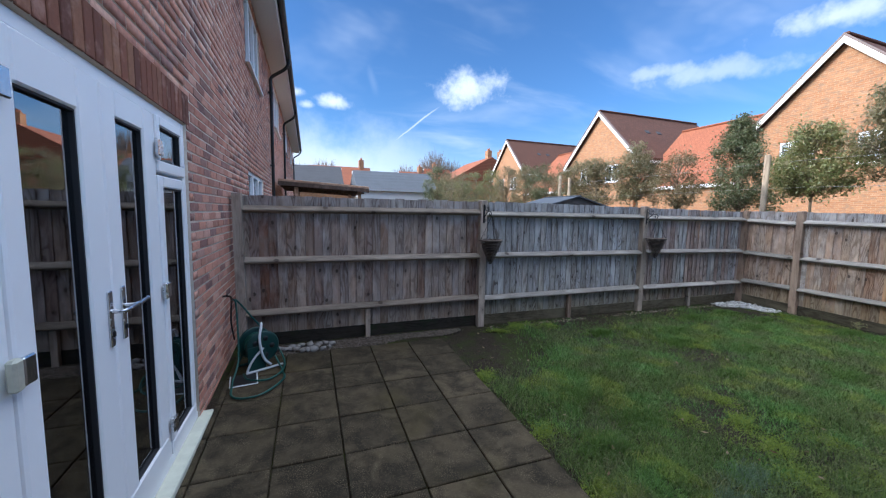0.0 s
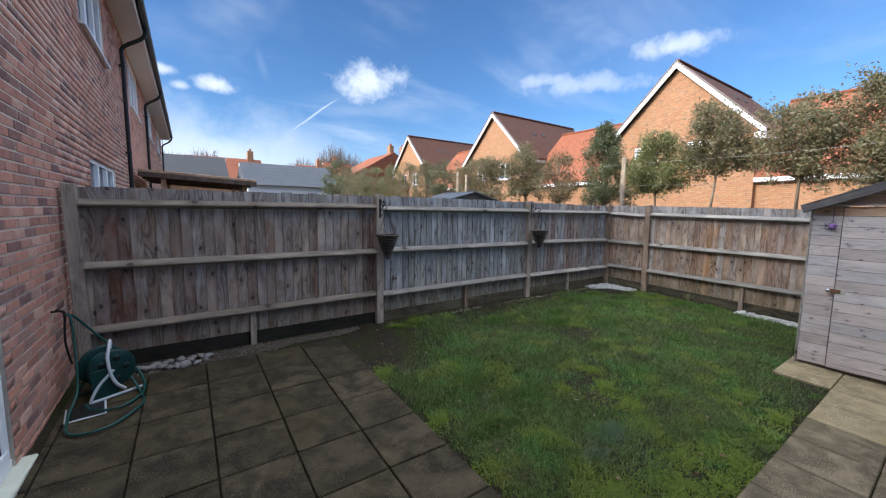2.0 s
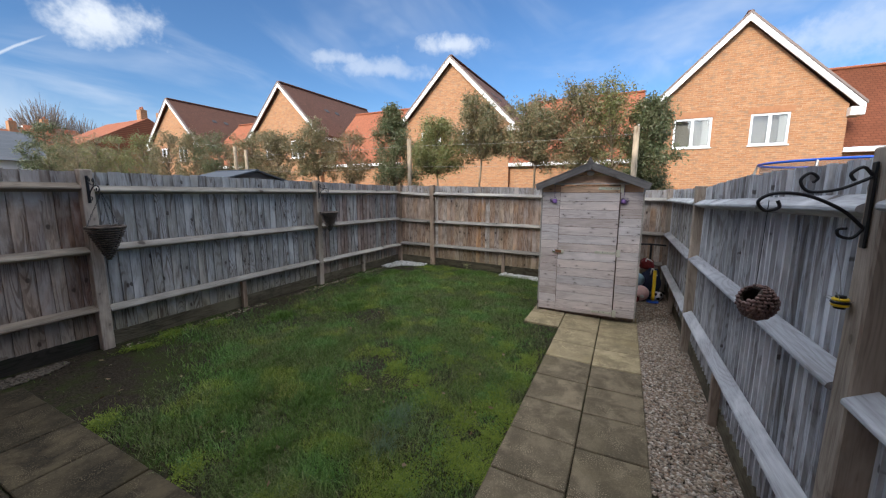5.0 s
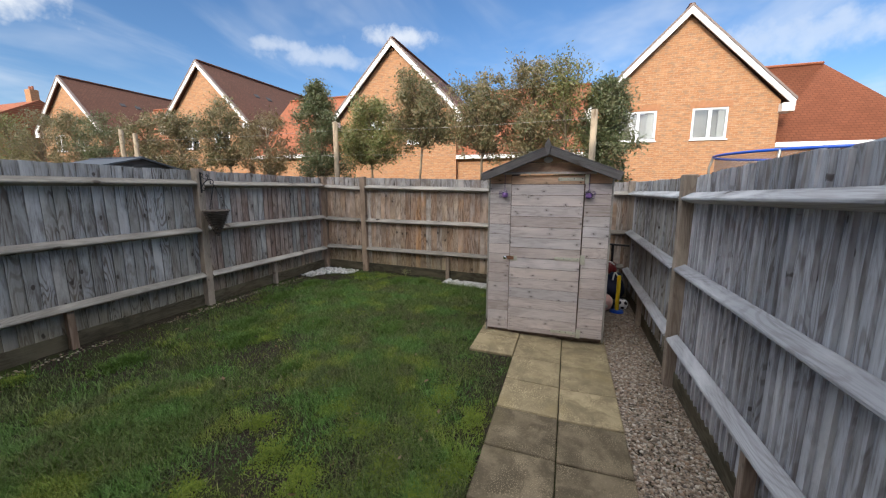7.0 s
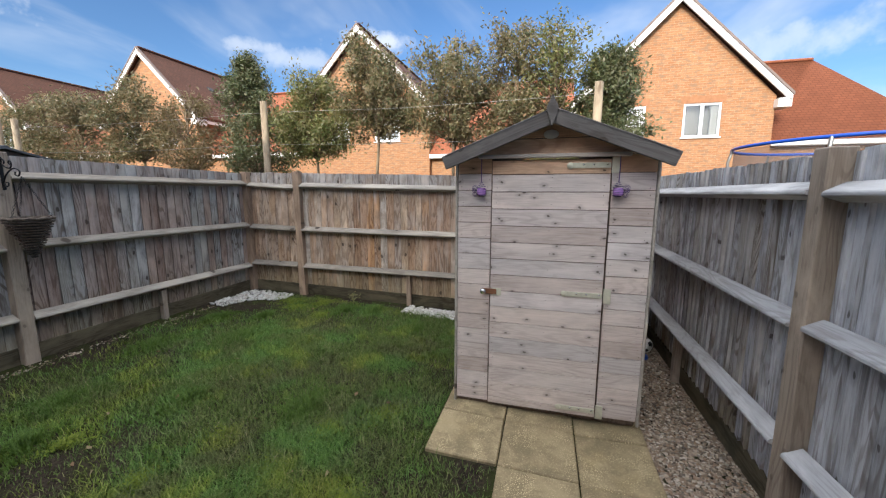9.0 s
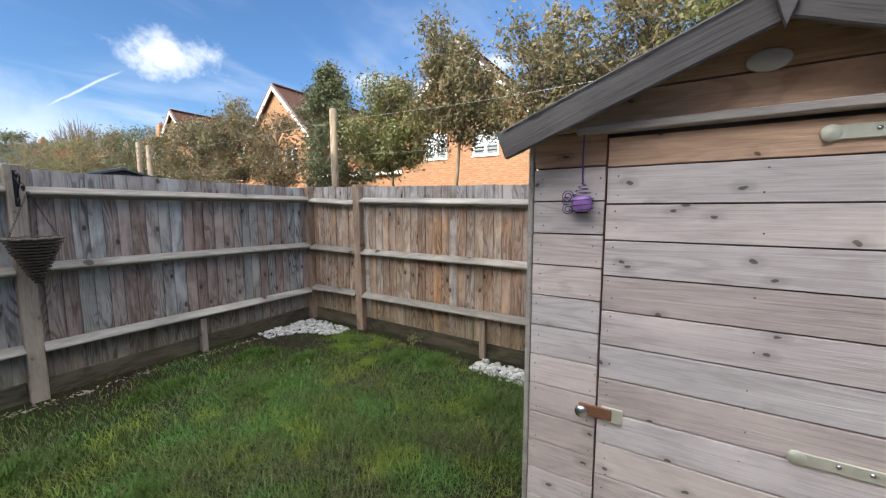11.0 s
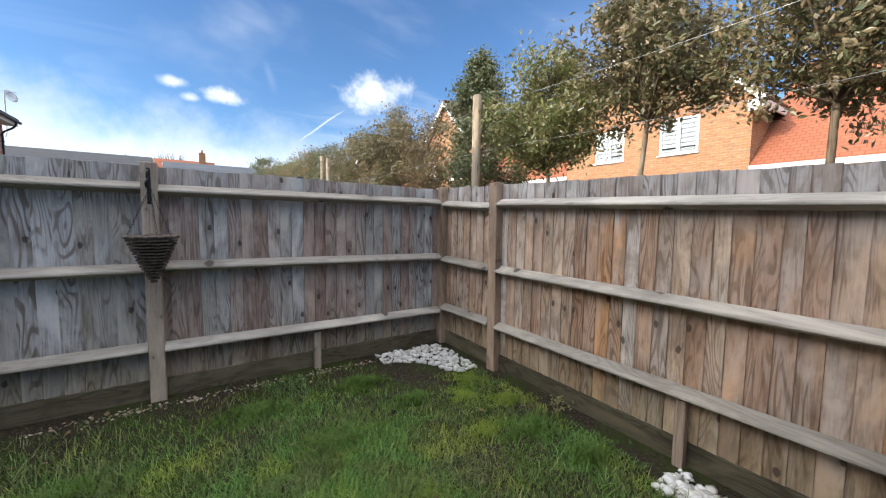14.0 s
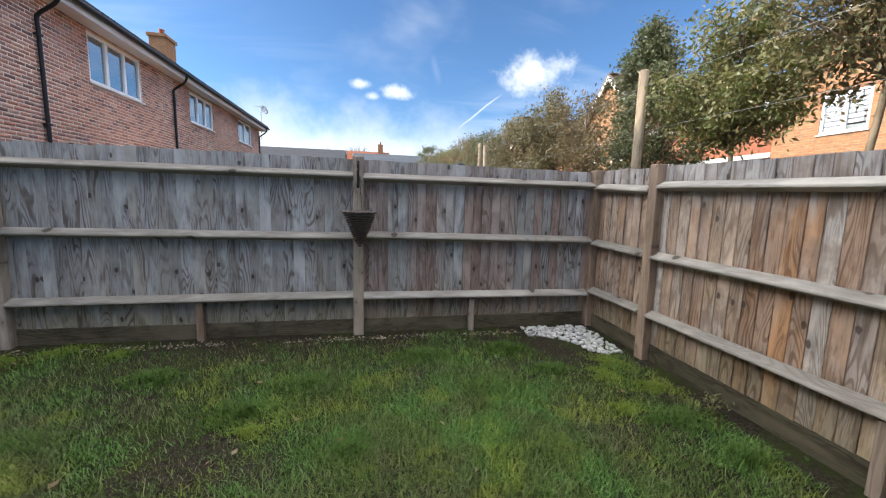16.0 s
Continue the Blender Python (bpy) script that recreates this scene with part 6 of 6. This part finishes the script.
def leafy_tree(x, y, top, low, rx, leaf_mat, label, seed, count=5200, sparse=0.0, leaf=0.062, ground=0.15, group="pleached evergreen trees", cone=0.0, stem=0.035):
    r2 = np.random.default_rng(seed)
    t = thing("tree", label, "tree", (x, y, ground), group=group)
    h, lo = top - ground, low - ground
    mid = (h + lo) / 2
    line = smooth_path([(0, 0, -0.1), (r2.normal(0, 0.02), r2.normal(0, 0.02), lo * 0.5), (r2.normal(0, 0.03), r2.normal(0, 0.03), lo), (r2.normal(0, 0.05), r2.normal(0, 0.05), mid), (r2.normal(0, 0.06), r2.normal(0, 0.06), h * 0.93)], 24)
    part("trunk", shaded(quick_mesh("trunk", *tube(line, np.linspace(stem, 0.010, 24), 8))), M["bark"], t)
    tips, limbs = [], []
    n = 46 + int(22 * (h - lo))
    for k in range(n):
        f = r2.uniform(0.0, 1.0)
        zt = lo + f * (h - 0.04 - lo) + r2.normal(0, 0.05)
        q = r2.uniform(0, 2 * np.pi)
        grow = (1 - cone * f) * math.sqrt(max(0.10, 1 - (1.55 * (f - 0.48)) ** 2)) * (1 + 0.28 * math.sin(2.0 * q + seed) + 0.08 * math.sin(5 * f + seed))
        r = rx * grow * r2.uniform(0.30, 1.15)
        zb = max(lo * 0.97, zt - r * r2.uniform(0.5, 1.3) - 0.08)
        base = np.array([np.interp(zb, line[:, 2], line[:, 0]), np.interp(zb, line[:, 2], line[:, 1]), zb])
        tip = np.array([base[0] + r * math.cos(q), base[1] + r * math.sin(q), min(h, zt)])
        bend = (base + tip) / 2 + np.array([0, 0, 0.05]) + r2.normal(0, 0.03, 3)
        limbs.append(tube(smooth_path([base, bend, tip], 7), np.linspace(0.012, 0.003, 7), 5))
        tips += [(tip, r2.uniform(0.6, 1.1)), (0.6 * tip + 0.4 * bend + r2.normal(0, 0.04, 3), 0.8)]
        if r2.uniform() < 0.5:
            tips.append((tip + np.array([0, 0, -0.10]) + r2.normal(0, 0.09, 3), r2.uniform(0.5, 0.9)))
    tips.append((np.array([line[-1][0], line[-1][1], h - 0.05]), 0.9))
    tips.append((np.array([line[-1][0], line[-1][1], h - 0.22]), 1.0))
    part("limb", quick_mesh("limb", *joined(limbs)), M["bark"], t)
    per = int(2.1 * count / len(tips) * (1 - sparse))
    P = np.concatenate([c + r2.normal(0, 0.098 * s, (per, 3)) * np.array([1, 1, 0.9]) for c, s in tips])
    m = len(P)
    s = r2.uniform(0.6, 1.25, m) * leaf
    W, G = scattered(LEAF_V, LEAF_F, random_turns(m, r2) * s[:, None, None], P)
    part("crown", quick_mesh("crown", W, G), M[leaf_mat], t)


for i, (y, top, low, rx, mat, extra) in enumerate((
        (1.02, 3.98, 2.0, 0.98, "leaf_dark", dict(cone=0.82, count=9000)), (-0.30, 3.52, 2.25, 0.66, "leaf_green", dict(count=7500)),
        (-1.45, 3.92, 2.62, 0.74, "leaf_olive", dict(count=7000)), (-2.75, 3.80, 2.45, 0.80, "leaf_olive", dict(count=7000)),
        (-3.75, 4.0, 2.2, 0.60, "leaf_olive", dict(count=5200)), (-4.40, 4.12, 2.0, 0.50, "leaf_green", dict(count=4200, sparse=0.25)),
        (-4.98, 3.58, 1.7, 0.36, "leaf_dark", dict(count=9000)), (2.45, 3.5, 2.0, 0.62, "leaf_brown", dict(count=3200, sparse=0.2)),
        (3.9, 3.86, 2.3, 0.70, "leaf_olive", dict(count=6000)), (5.55, 3.62, 2.1, 0.62, "leaf_olive", dict(count=4500)),
        (6.6, 3.72, 2.2, 0.62, "leaf_olive", dict(count=4200)), (8.3, 3.80, 2.1, 0.68, "leaf_dark", dict(count=4200)), (9.7, 3.86, 2.1, 0.7, "leaf_olive", dict(count=4000)),
        (11.6, 4.0, 2.0, 0.8, "leaf_olive", dict(count=3600)), (13.4, 4.05, 1.8, 0.8, "leaf_green", dict(count=3600)), (15.2, 4.15, 1.6, 0.9, "leaf_green", dict(count=3600)),
        (17.2, 4.3, 1.6, 0.9, "leaf_olive", dict(count=3200)), (19.2, 4.5, 1.4, 1.0, "leaf_olive", dict(count=3200)), (22.3, 5.2, 1.0, 1.3, "leaf_dark", dict(count=6500, leaf=0.10)))):
    look_of = {"leaf_dark": "dense dark green", "leaf_green": "bright glossy green", "leaf_olive": "olive brownish", "leaf_brown": "thin brown-leaved"}[mat]
    leafy_tree(6.95, y, top, low, rx, mat, f"{look_of} evergreen tree on a bare stem behind fence", 100 + i, **extra)


def pole(y, top, x=6.02):
    t = thing("tree_stake", "tall pale round timber stake behind the fence", "post", (x, y, 0), group="tall stakes")
    V, F = lathe([(0.05, -0.1), (0.05, top - 0.01), (0.042, top), (0.001, top)], 14)
    part("stake", quick_mesh("stake", V, F), M["pole_wood"], t)


for y, top in ((-0.02, 2.98), (-4.80, 2.92), (5.75, 3.0), (6.25, 3.12)):
    pole(y, top)
for z in (2.80, 2.32):
    w_ = thing("training_wire", "thin galvanised wire strung between the stakes", "wire", group="training wires")
    pts = [(6.06, 6.2, z + 0.05), (6.06, 3.0, z), (6.06, -0.02, z + 0.02), (6.06, -2.4, z - 0.03), (6.06, -4.8, z)]
    part("strand", quick_mesh("strand", *tube(smooth_path(pts, 40), 0.0022, 5)), M["wire"], w_)

weed = thing("weed", "small leafy weed at the foot of the end fence", "plant", (5.47, -1.75, gz(0, -1.75) - 0.01))
r3 = np.random.default_rng(8)
part("stem", quick_mesh("stem", *joined([tube([(0, 0, 0), (r3.normal(0, 0.02), r3.normal(0, 0.02), 0.07), (r3.normal(0, 0.04), r3.normal(0, 0.04), 0.13)], 0.002, 5) for _ in range(4)])), M["leaf_green"], weed)
wv, wf = scattered(LEAF_V, LEAF_F, random_turns(60, r3) * 0.032, r3.normal(0, 1, (60, 3)) * np.array([0.035, 0.035, 0.03]) + np.array([0, 0, 0.10]))
part("foliage", quick_mesh("foliage", wv, wf), M["leaf_green"], weed)

# ---- houses beyond ----


def gable_house(y, apex, windows, label, shutters=False, G=16.0, depth=8.5, half=3.3, roof="tile_brown"):
    """A brick house whose gable faces the garden: walls, steep roof, white bargeboards, casements."""
    t = thing("house", label, "house", (G, y, 0), group="gabled brick houses")
    eave = apex - half * 1.02
    w = half - 0.28
    holes = [(a, b, c, d) for a, b, c, d in windows]
    blocks = wall_blocks(-w, w, 0, eave, holes)
    for ya, yb, za, zb in blocks:
        bx("front_wall", t, M["house_brick"], 0, 0.3, ya, yb, za, zb, 0)
    for s in (-w, w - 0.3):
        bx("side_wall", t, M["house_brick"], 0.3, depth, s, s + 0.3, 0, eave, 0)
    bx("rear_wall", t, M["house_brick"], depth - 0.3, depth, -w + 0.3, w - 0.3, 0, eave, 0)
    tip = apex - 0.22
    part("gable", prism([(-w, eave), (w, eave), (0, tip)], 0.3, "x"), M["house_brick"], t)
    part("gable", prism([(-w, eave), (w, eave), (0, tip)], 0.3, "x"), M["house_brick"], t, at=(depth - 0.3, 0, 0))
    bx("ceiling", t, M["room"], 0.3, depth - 0.3, -w + 0.3, w - 0.3, 2.9, 3.0, 0)
    bx("ceiling", t, M["room"], 0.3, depth - 0.3, -w + 0.3, w - 0.3, eave - 0.1, eave, 0)
    for s in (1, -1):
        e = (s * half, apex - half * 1.02)
        part("roof_slope", prism([(0, apex), (0, apex - 0.16), (e[0], e[1] - 0.16), (e[0], e[1])], depth + 0.5, "x"), M[roof], t, at=(-0.2, 0, 0))
        part("bargeboard", prism([(0, apex - 0.06), (0, apex - 0.31), (e[0] * 1.01, e[1] - 0.28), (e[0] * 1.01, e[1] - 0.06)], 0.06, "x"), M["white_paint"], t, at=(-0.27, 0, 0))
        part("verge", prism([(0, apex + 0.03), (0, apex - 0.06), (e[0] * 1.02, e[1] - 0.07), (e[0] * 1.02, e[1] + 0.02)], 0.14, "x"), M["verge_mortar"], t, at=(-0.29, 0, 0))
        bx("box_end", t, M["white_paint"], -0.27, 0.3, min(s * (w - 0.05), s * half * 1.01), max(s * (w - 0.05), s * half * 1.01), e[1] - 0.42, e[1] - 0.14, 0.01)
        bx("gutter_board", t, M["white_paint"], 0.3, depth, min(s * half, s * (half - 0.05)), max(s * half, s * (half - 0.05)), e[1] - 0.3, e[1] - 0.1, 0.01)
    bx("ridge", t, M["tile_brown"], -0.2, depth + 0.3, -0.1, 0.1, apex - 0.04, apex + 0.07, 0.03)
    for a, b, c, d in windows:
        casement("window", a, b, c, d, 2, M["glass_far"], x=0.0, parent=t, out=-1, shutters=shutters)
        bx("lintel", t, M["soldier_far"], -0.012, 0.1, a - 0.1, b + 0.1, d, d + 0.22, 0.004)
        if not shutters:
            bx("curtain", t, M["curtain"], 0.12, 0.16, a + 0.05, a + 0.05 + (b - a) * 0.20, c, d, 0.01)
            # panel added behind the opening only to make the panes read mid-grey
            bx("blind", t, M["room"], 0.34, 0.36, a - 0.05, b + 0.05, c, d, 0.002)
    for x in (2.6, 3.6):
        part("roof_vent", box_mesh(0.35, 0.3, 0.12, 0.02, M["tile_grey"]), None, t, at=(x, -half * 0.40, apex - half * 0.40 * 1.09 + 0.06), turn=(47, 0, 0))
    return t


M["verge_mortar"] = plain("verge_mortar", (0.22, 0.17, 0.15), 0.9, vary=0.3, scale=20)
M["soldier_far"] = plain("soldier_far", (0.36, 0.17, 0.085), 0.9, vary=0.35, scale=9)
gable_house(-8.27, 8.09, [(0.77, 2.03, 3.48, 4.6), (-1.53, -0.4, 3.48, 4.6)], "orange brick house with a steep gable, white bargeboards and two windows")
gable_house(3.48, 8.36, [(0.62, 1.75, 3.72, 4.85), (-1.73, -0.58, 3.72, 4.85)], "orange brick gabled house with white louvred shutters in its windows", True)
gable_house(15.42, 8.60, [(0.6, 1.75, 3.9, 5.0), (-1.73, -0.58, 3.9, 5.0)], "orange brick gabled house with a brown tiled roof")
gable_house(27.6, 8.86, [(0.6, 1.75, 4.1, 5.2), (-1.73, -0.58, 4.1, 5.2)], "orange brick gabled house farther along the row")


def link_wing(y0, y1, hip, base=3.2, top=6.6, label="low brick wing with an orange tiled roof between two houses"):
    t = thing("house_wing", label, "building", (16.0, 0, 0), group="low wings between houses")
    bx("wall", t, M["house_brick"], 0.25, 0.5, y0, y1, 0, base, 0)
    part("roof_slope", prism([(0.0, base), (3.6, top), (3.6, top - 0.2), (0.0, base - 0.14)], y1 - y0, "y") if not hip else hip_slope(y0, y1, base, top), M["tile_orange"], t, at=(0, y0 if not hip else 0, 0))
    part("roof_rear", prism([(3.6, top), (7.2, base), (7.2, base - 0.2), (3.6, top - 0.2)], y1 - y0 - (2.0 if hip else 0), "y"), M["tile_orange"], t, at=(0, y0 + (2.0 if hip else 0), 0))
    bx("fascia", t, M["white_paint"], -0.03, 0.0, y0, y1, base - 0.17, base - 0.01, 0.01)
    bx("soffit", t, M["white_paint"], 0.0, 0.25, y0, y1, base - 0.17, base - 0.145, 0.004)
    bx("rear_wall", t, M["house_brick"], 6.9, 7.1, y0, y1, 0, base, 0)
    bx("ridge", t, M["tile_orange"], 3.5, 3.7, y0 + (2.0 if hip else 0), y1, top - 0.03, top + 0.07, 0.03)


def hip_slope(y0, y1, base, top):
    bm = bmesh.new()
    a = [bm.verts.new(p) for p in ((0, y1, base), (0, y0, base), (3.6, y0 + 2.0, top), (3.6, y1, top), (7.2, y0, base))]
    bm.faces.new((a[0], a[1], a[2], a[3]))
    bm.faces.new((a[1], a[4], a[2]))
    bmesh.ops.solidify(bm, geom=bm.faces[:], thickness=0.14)
    return bm


link_wing(-16.0, -11.3, True, 3.3, 6.7)
link_wing(-5.25, 0.46, False, 3.15, 6.6)
link_wing(6.5, 12.4, False, 3.4, 7.0)
link_wing(18.45, 24.6, False, 3.6, 7.2)


def plain_house(name, label, x0, x1, y0, y1, eave, ridge, roof, along="x", chimneys=(), wall="house_brick"):
    """A far house with a pitched roof whose ridge runs along one axis."""
    t = thing(name, label, "house", ((x0 + x1) / 2, (y0 + y1) / 2, 0), group="far houses")
    hx, hy = (x1 - x0) / 2, (y1 - y0) / 2
    bx("wall", t, M[wall], -hx, hx, -hy, hy, 0, eave, 0)
    if along == "x":
        part("roof", prism([(-hy - 0.3, eave - 0.1), (0, ridge), (hy + 0.3, eave - 0.1)], 2 * hx + 0.4, "x"), M[roof], t, at=(-hx - 0.2, 0, 0))
        for s in (-1, 1):
            bx("verge_board", t, M["white_paint"], s * (hx + 0.22) - 0.03, s * (hx + 0.22) + 0.03, -0.2, 0.2, ridge - 0.35, ridge - 0.1, 0.01)
    else:
        part("roof", prism([(-hx - 0.3, eave - 0.1), (0, ridge), (hx + 0.3, eave - 0.1)], 2 * hy + 0.4, "y"), M[roof], t, at=(0, -hy - 0.2, 0))
    for cx, cy in chimneys:
        c = bx("chimney", t, M["house_brick"], cx - 0.3, cx + 0.3, cy - 0.4, cy + 0.4, ridge - 0.8, ridge + 0.9, 0.02)
        for s in (-0.2, 0.2):
            V, F = lathe([(0.10, 0.85), (0.08, 1.15), (0.001, 1.15)], 10)
            part("pot", quick_mesh("pot", V, F), M["tile_orange"], c, at=(0, s, 0))
    return t


plain_house("house", "far house with a low grey slate roof beyond the fence", -0.6 + 2.3, 8.6, 27, 33, 3.6, 5.45, "slate", wall="white_paint")
plain_house("house", "far house with dark panelled roof beside the terrace", -9.0, 0.5, 29, 37, 3.8, 6.0, "tile_grey")
plain_house("house", "distant house with an orange roof and a chimney", -2.0, 5.0, 40, 48, 4.4, 7.3, "tile_orange", chimneys=((2.6, 0),))
plain_house("house", "distant orange-roofed houses with paired chimneys", 15.0, 26.0, 40, 48, 6.0, 9.2, "tile_orange", "y", ((0.0, -3.2), (1.8, -3.2)))
plain_house("house", "distant house with an orange roof and chimney stack", 11.5, 17.0, 50, 58, 5.2, 8.2, "tile_orange", chimneys=((0.5, 0),))
plain_house("house", "distant orange-roofed house past the row", 17.5, 22.0, 56, 64, 6.2, 9.6, "tile_orange", chimneys=((-0.5, 0),))

cn = thing("patio_canopy", "brown timber patio canopy in the neighbouring garden", "canopy", (-1.85, 7.0, 0.174))
bx("roof_deck", cn, M["shed_brown"], -1.2, 1.2, -0.9, 2.2, 2.30, 2.36, 0.01, turn=(0, 3.0, 0))
for s in (-0.9, 0.1, 1.2, 2.15):
    bx("beam", cn, M["trim_dark"], -1.2, 1.2, s - 0.03, s + 0.03, 2.19, 2.30, 0.006, turn=(0, 3.0, 0))
for x in (-0.75, 0.95):
    for y in (-0.7, 2.0):
        bx("canopy_post", cn, M["shed_brown"], x - 0.05, x + 0.05, y - 0.05, y + 0.05, 0, 2.22, 0.006)


def neighbour_shed(label, at, half, length, eave, apex, turn=0):
    t = thing("garden_shed", label, "shed", at, turn, group="neighbours' sheds")
    bx("walls", t, M["shed_barge"], -length / 2, length / 2, -half, half, 0, eave, 0.01)
    part("roof", prism([(-half - 0.08, eave - 0.05), (0, apex), (half + 0.08, eave - 0.05), (half + 0.08, eave - 0.01), (0, apex + 0.03), (-half - 0.08, eave - 0.01)], length + 0.16, "x"), M["tarp"], t, at=(-length / 2 - 0.08, 0, 0))
    part("gable", prism([(-half, eave), (0, apex - 0.02), (half, eave)], length - 0.02, "x"), M["shed_barge"], t, at=(-length / 2 + 0.01, 0, 0))
    bx("ridge_strip", t, M["tarp"], -length / 2 - 0.08, length / 2 + 0.08, -0.05, 0.05, apex + 0.01, apex + 0.045, 0.01)


neighbour_shed("neighbour's shed with a blue-grey felt roof showing above the fence", (4.95, 4.75, 0.17), 1.12, 1.5, 1.84, 2.11, 90)
neighbour_shed("neighbour's grey-roofed shed beyond the silver fence", (4.1, -8.1, 0.0), 1.0, 2.2, 2.0, 2.32, 0)


def trampoline(cx, cy):
    t = thing("trampoline", "garden trampoline with a blue padded top rim and dark safety net", "trampoline", (cx, cy, 0))
    a = np.linspace(0, 2 * np.pi, 48, endpoint=False)
    for nm, z, r, m in (("top_ring", 2.30, 0.024, "blue"), ("bed_ring", 0.75, 0.05, "blue")):
        part(nm, shaded(quick_mesh(nm, *tube(np.column_stack([1.5 * np.cos(a), 1.5 * np.sin(a), np.full(48, z)]), r, 8, True))), M[m], t)
    V, F = lathe([(1.47, 0.75), (1.47, 1.5), (1.47, 2.27)], 48)
    part("net", quick_mesh("net", V, F), M["net"], t)
    V, F = lathe([(0.001, 0.72), (1.45, 0.74)], 40)
    part("bed", quick_mesh("bed", V, F), M["black_plastic"], t)
    for k in range(6):
        q = k * math.pi / 3 + 0.3
        part("pole", shaded(quick_mesh("pole", *tube([(1.55 * math.cos(q), 1.55 * math.sin(q), 0), (1.55 * math.cos(q), 1.55 * math.sin(q), 2.1), (1.5 * math.cos(q), 1.5 * math.sin(q), 2.3)], 0.022, 8))), M["wire"], t)


trampoline(7.9, -8.6)


def bare_tree(x, y, h, w, seed, n=900):
    r2 = np.random.default_rng(seed)
    t = thing("tree", "large bare winter tree on the skyline", "tree", (x, y, 0), group="bare trees")
    part("trunk", quick_mesh("trunk", *tube([(0, 0, 0), (0.1, 0, h * 0.3), (0, 0.1, h * 0.6)], [0.4, 0.3, 0.15], 8)), M["twig"], t)
    tw = []
    for k in range(n):
        q, e = r2.uniform(0, 6.28), math.acos(r2.uniform(0.0, 1.0))
        d = np.array([w * math.sin(e) * math.cos(q), w * math.sin(e) * math.sin(q), h * 0.62 * math.cos(e)])
        a = np.array([0, 0, h * 0.35]) + d * r2.uniform(0.15, 0.6)
        b = np.array([0, 0, h * 0.37]) + d * r2.uniform(0.85, 1.03) + r2.normal(0, 0.3, 3)
        tw.append(tube([a, (a + b) / 2 + r2.normal(0, 0.25, 3), b], [0.07, 0.04, 0.015], 3))
    part("crown", quick_mesh("twigs", *joined(tw)), M["twig"], t)


for x, y, h, w, s in ((20, 62, 13.2, 4.5, 1), (25, 66, 12.5, 4.5, 2), (16.5, 70, 11.5, 4, 3), (0.5, 66, 11.0, 4.5, 4), (-4, 70, 10.8, 4.5, 5), (36, 60, 12.0, 4, 6)):
    bare_tree(x, y, h, w, s)


def build_hedge():
    """Far greenery closing the view along the row of trees."""
    r2 = np.random.default_rng(77)
    for i, (x, y, r, top) in enumerate(((9.0, 26, 1.7, 4.6), (11.5, 29, 1.8, 4.8), (8.5, 31, 1.6, 4.4), (13.5, 34, 2.0, 5.2))):
        leafy_tree(x, y, top, 1.2, r, "leaf_green", "bushy green tree far along the boundary", 300 + i, 3600, leaf=0.16, group="far bushy trees", stem=0.09)


build_hedge()

# ---- bricks nearest the patio, one by one ----
NB = box_mesh(0.02, 0.212, 0.062, 0.003, M["brick_near"])
for a, b, z in NEAR_BRICKS:
    part("brick", NB, None, wall_house, "", (WX - 0.006 + rng.uniform(-0.0025, 0.002), (a + b) / 2, z + 0.0325), (0, 0, rng.normal(0, 0.25)))
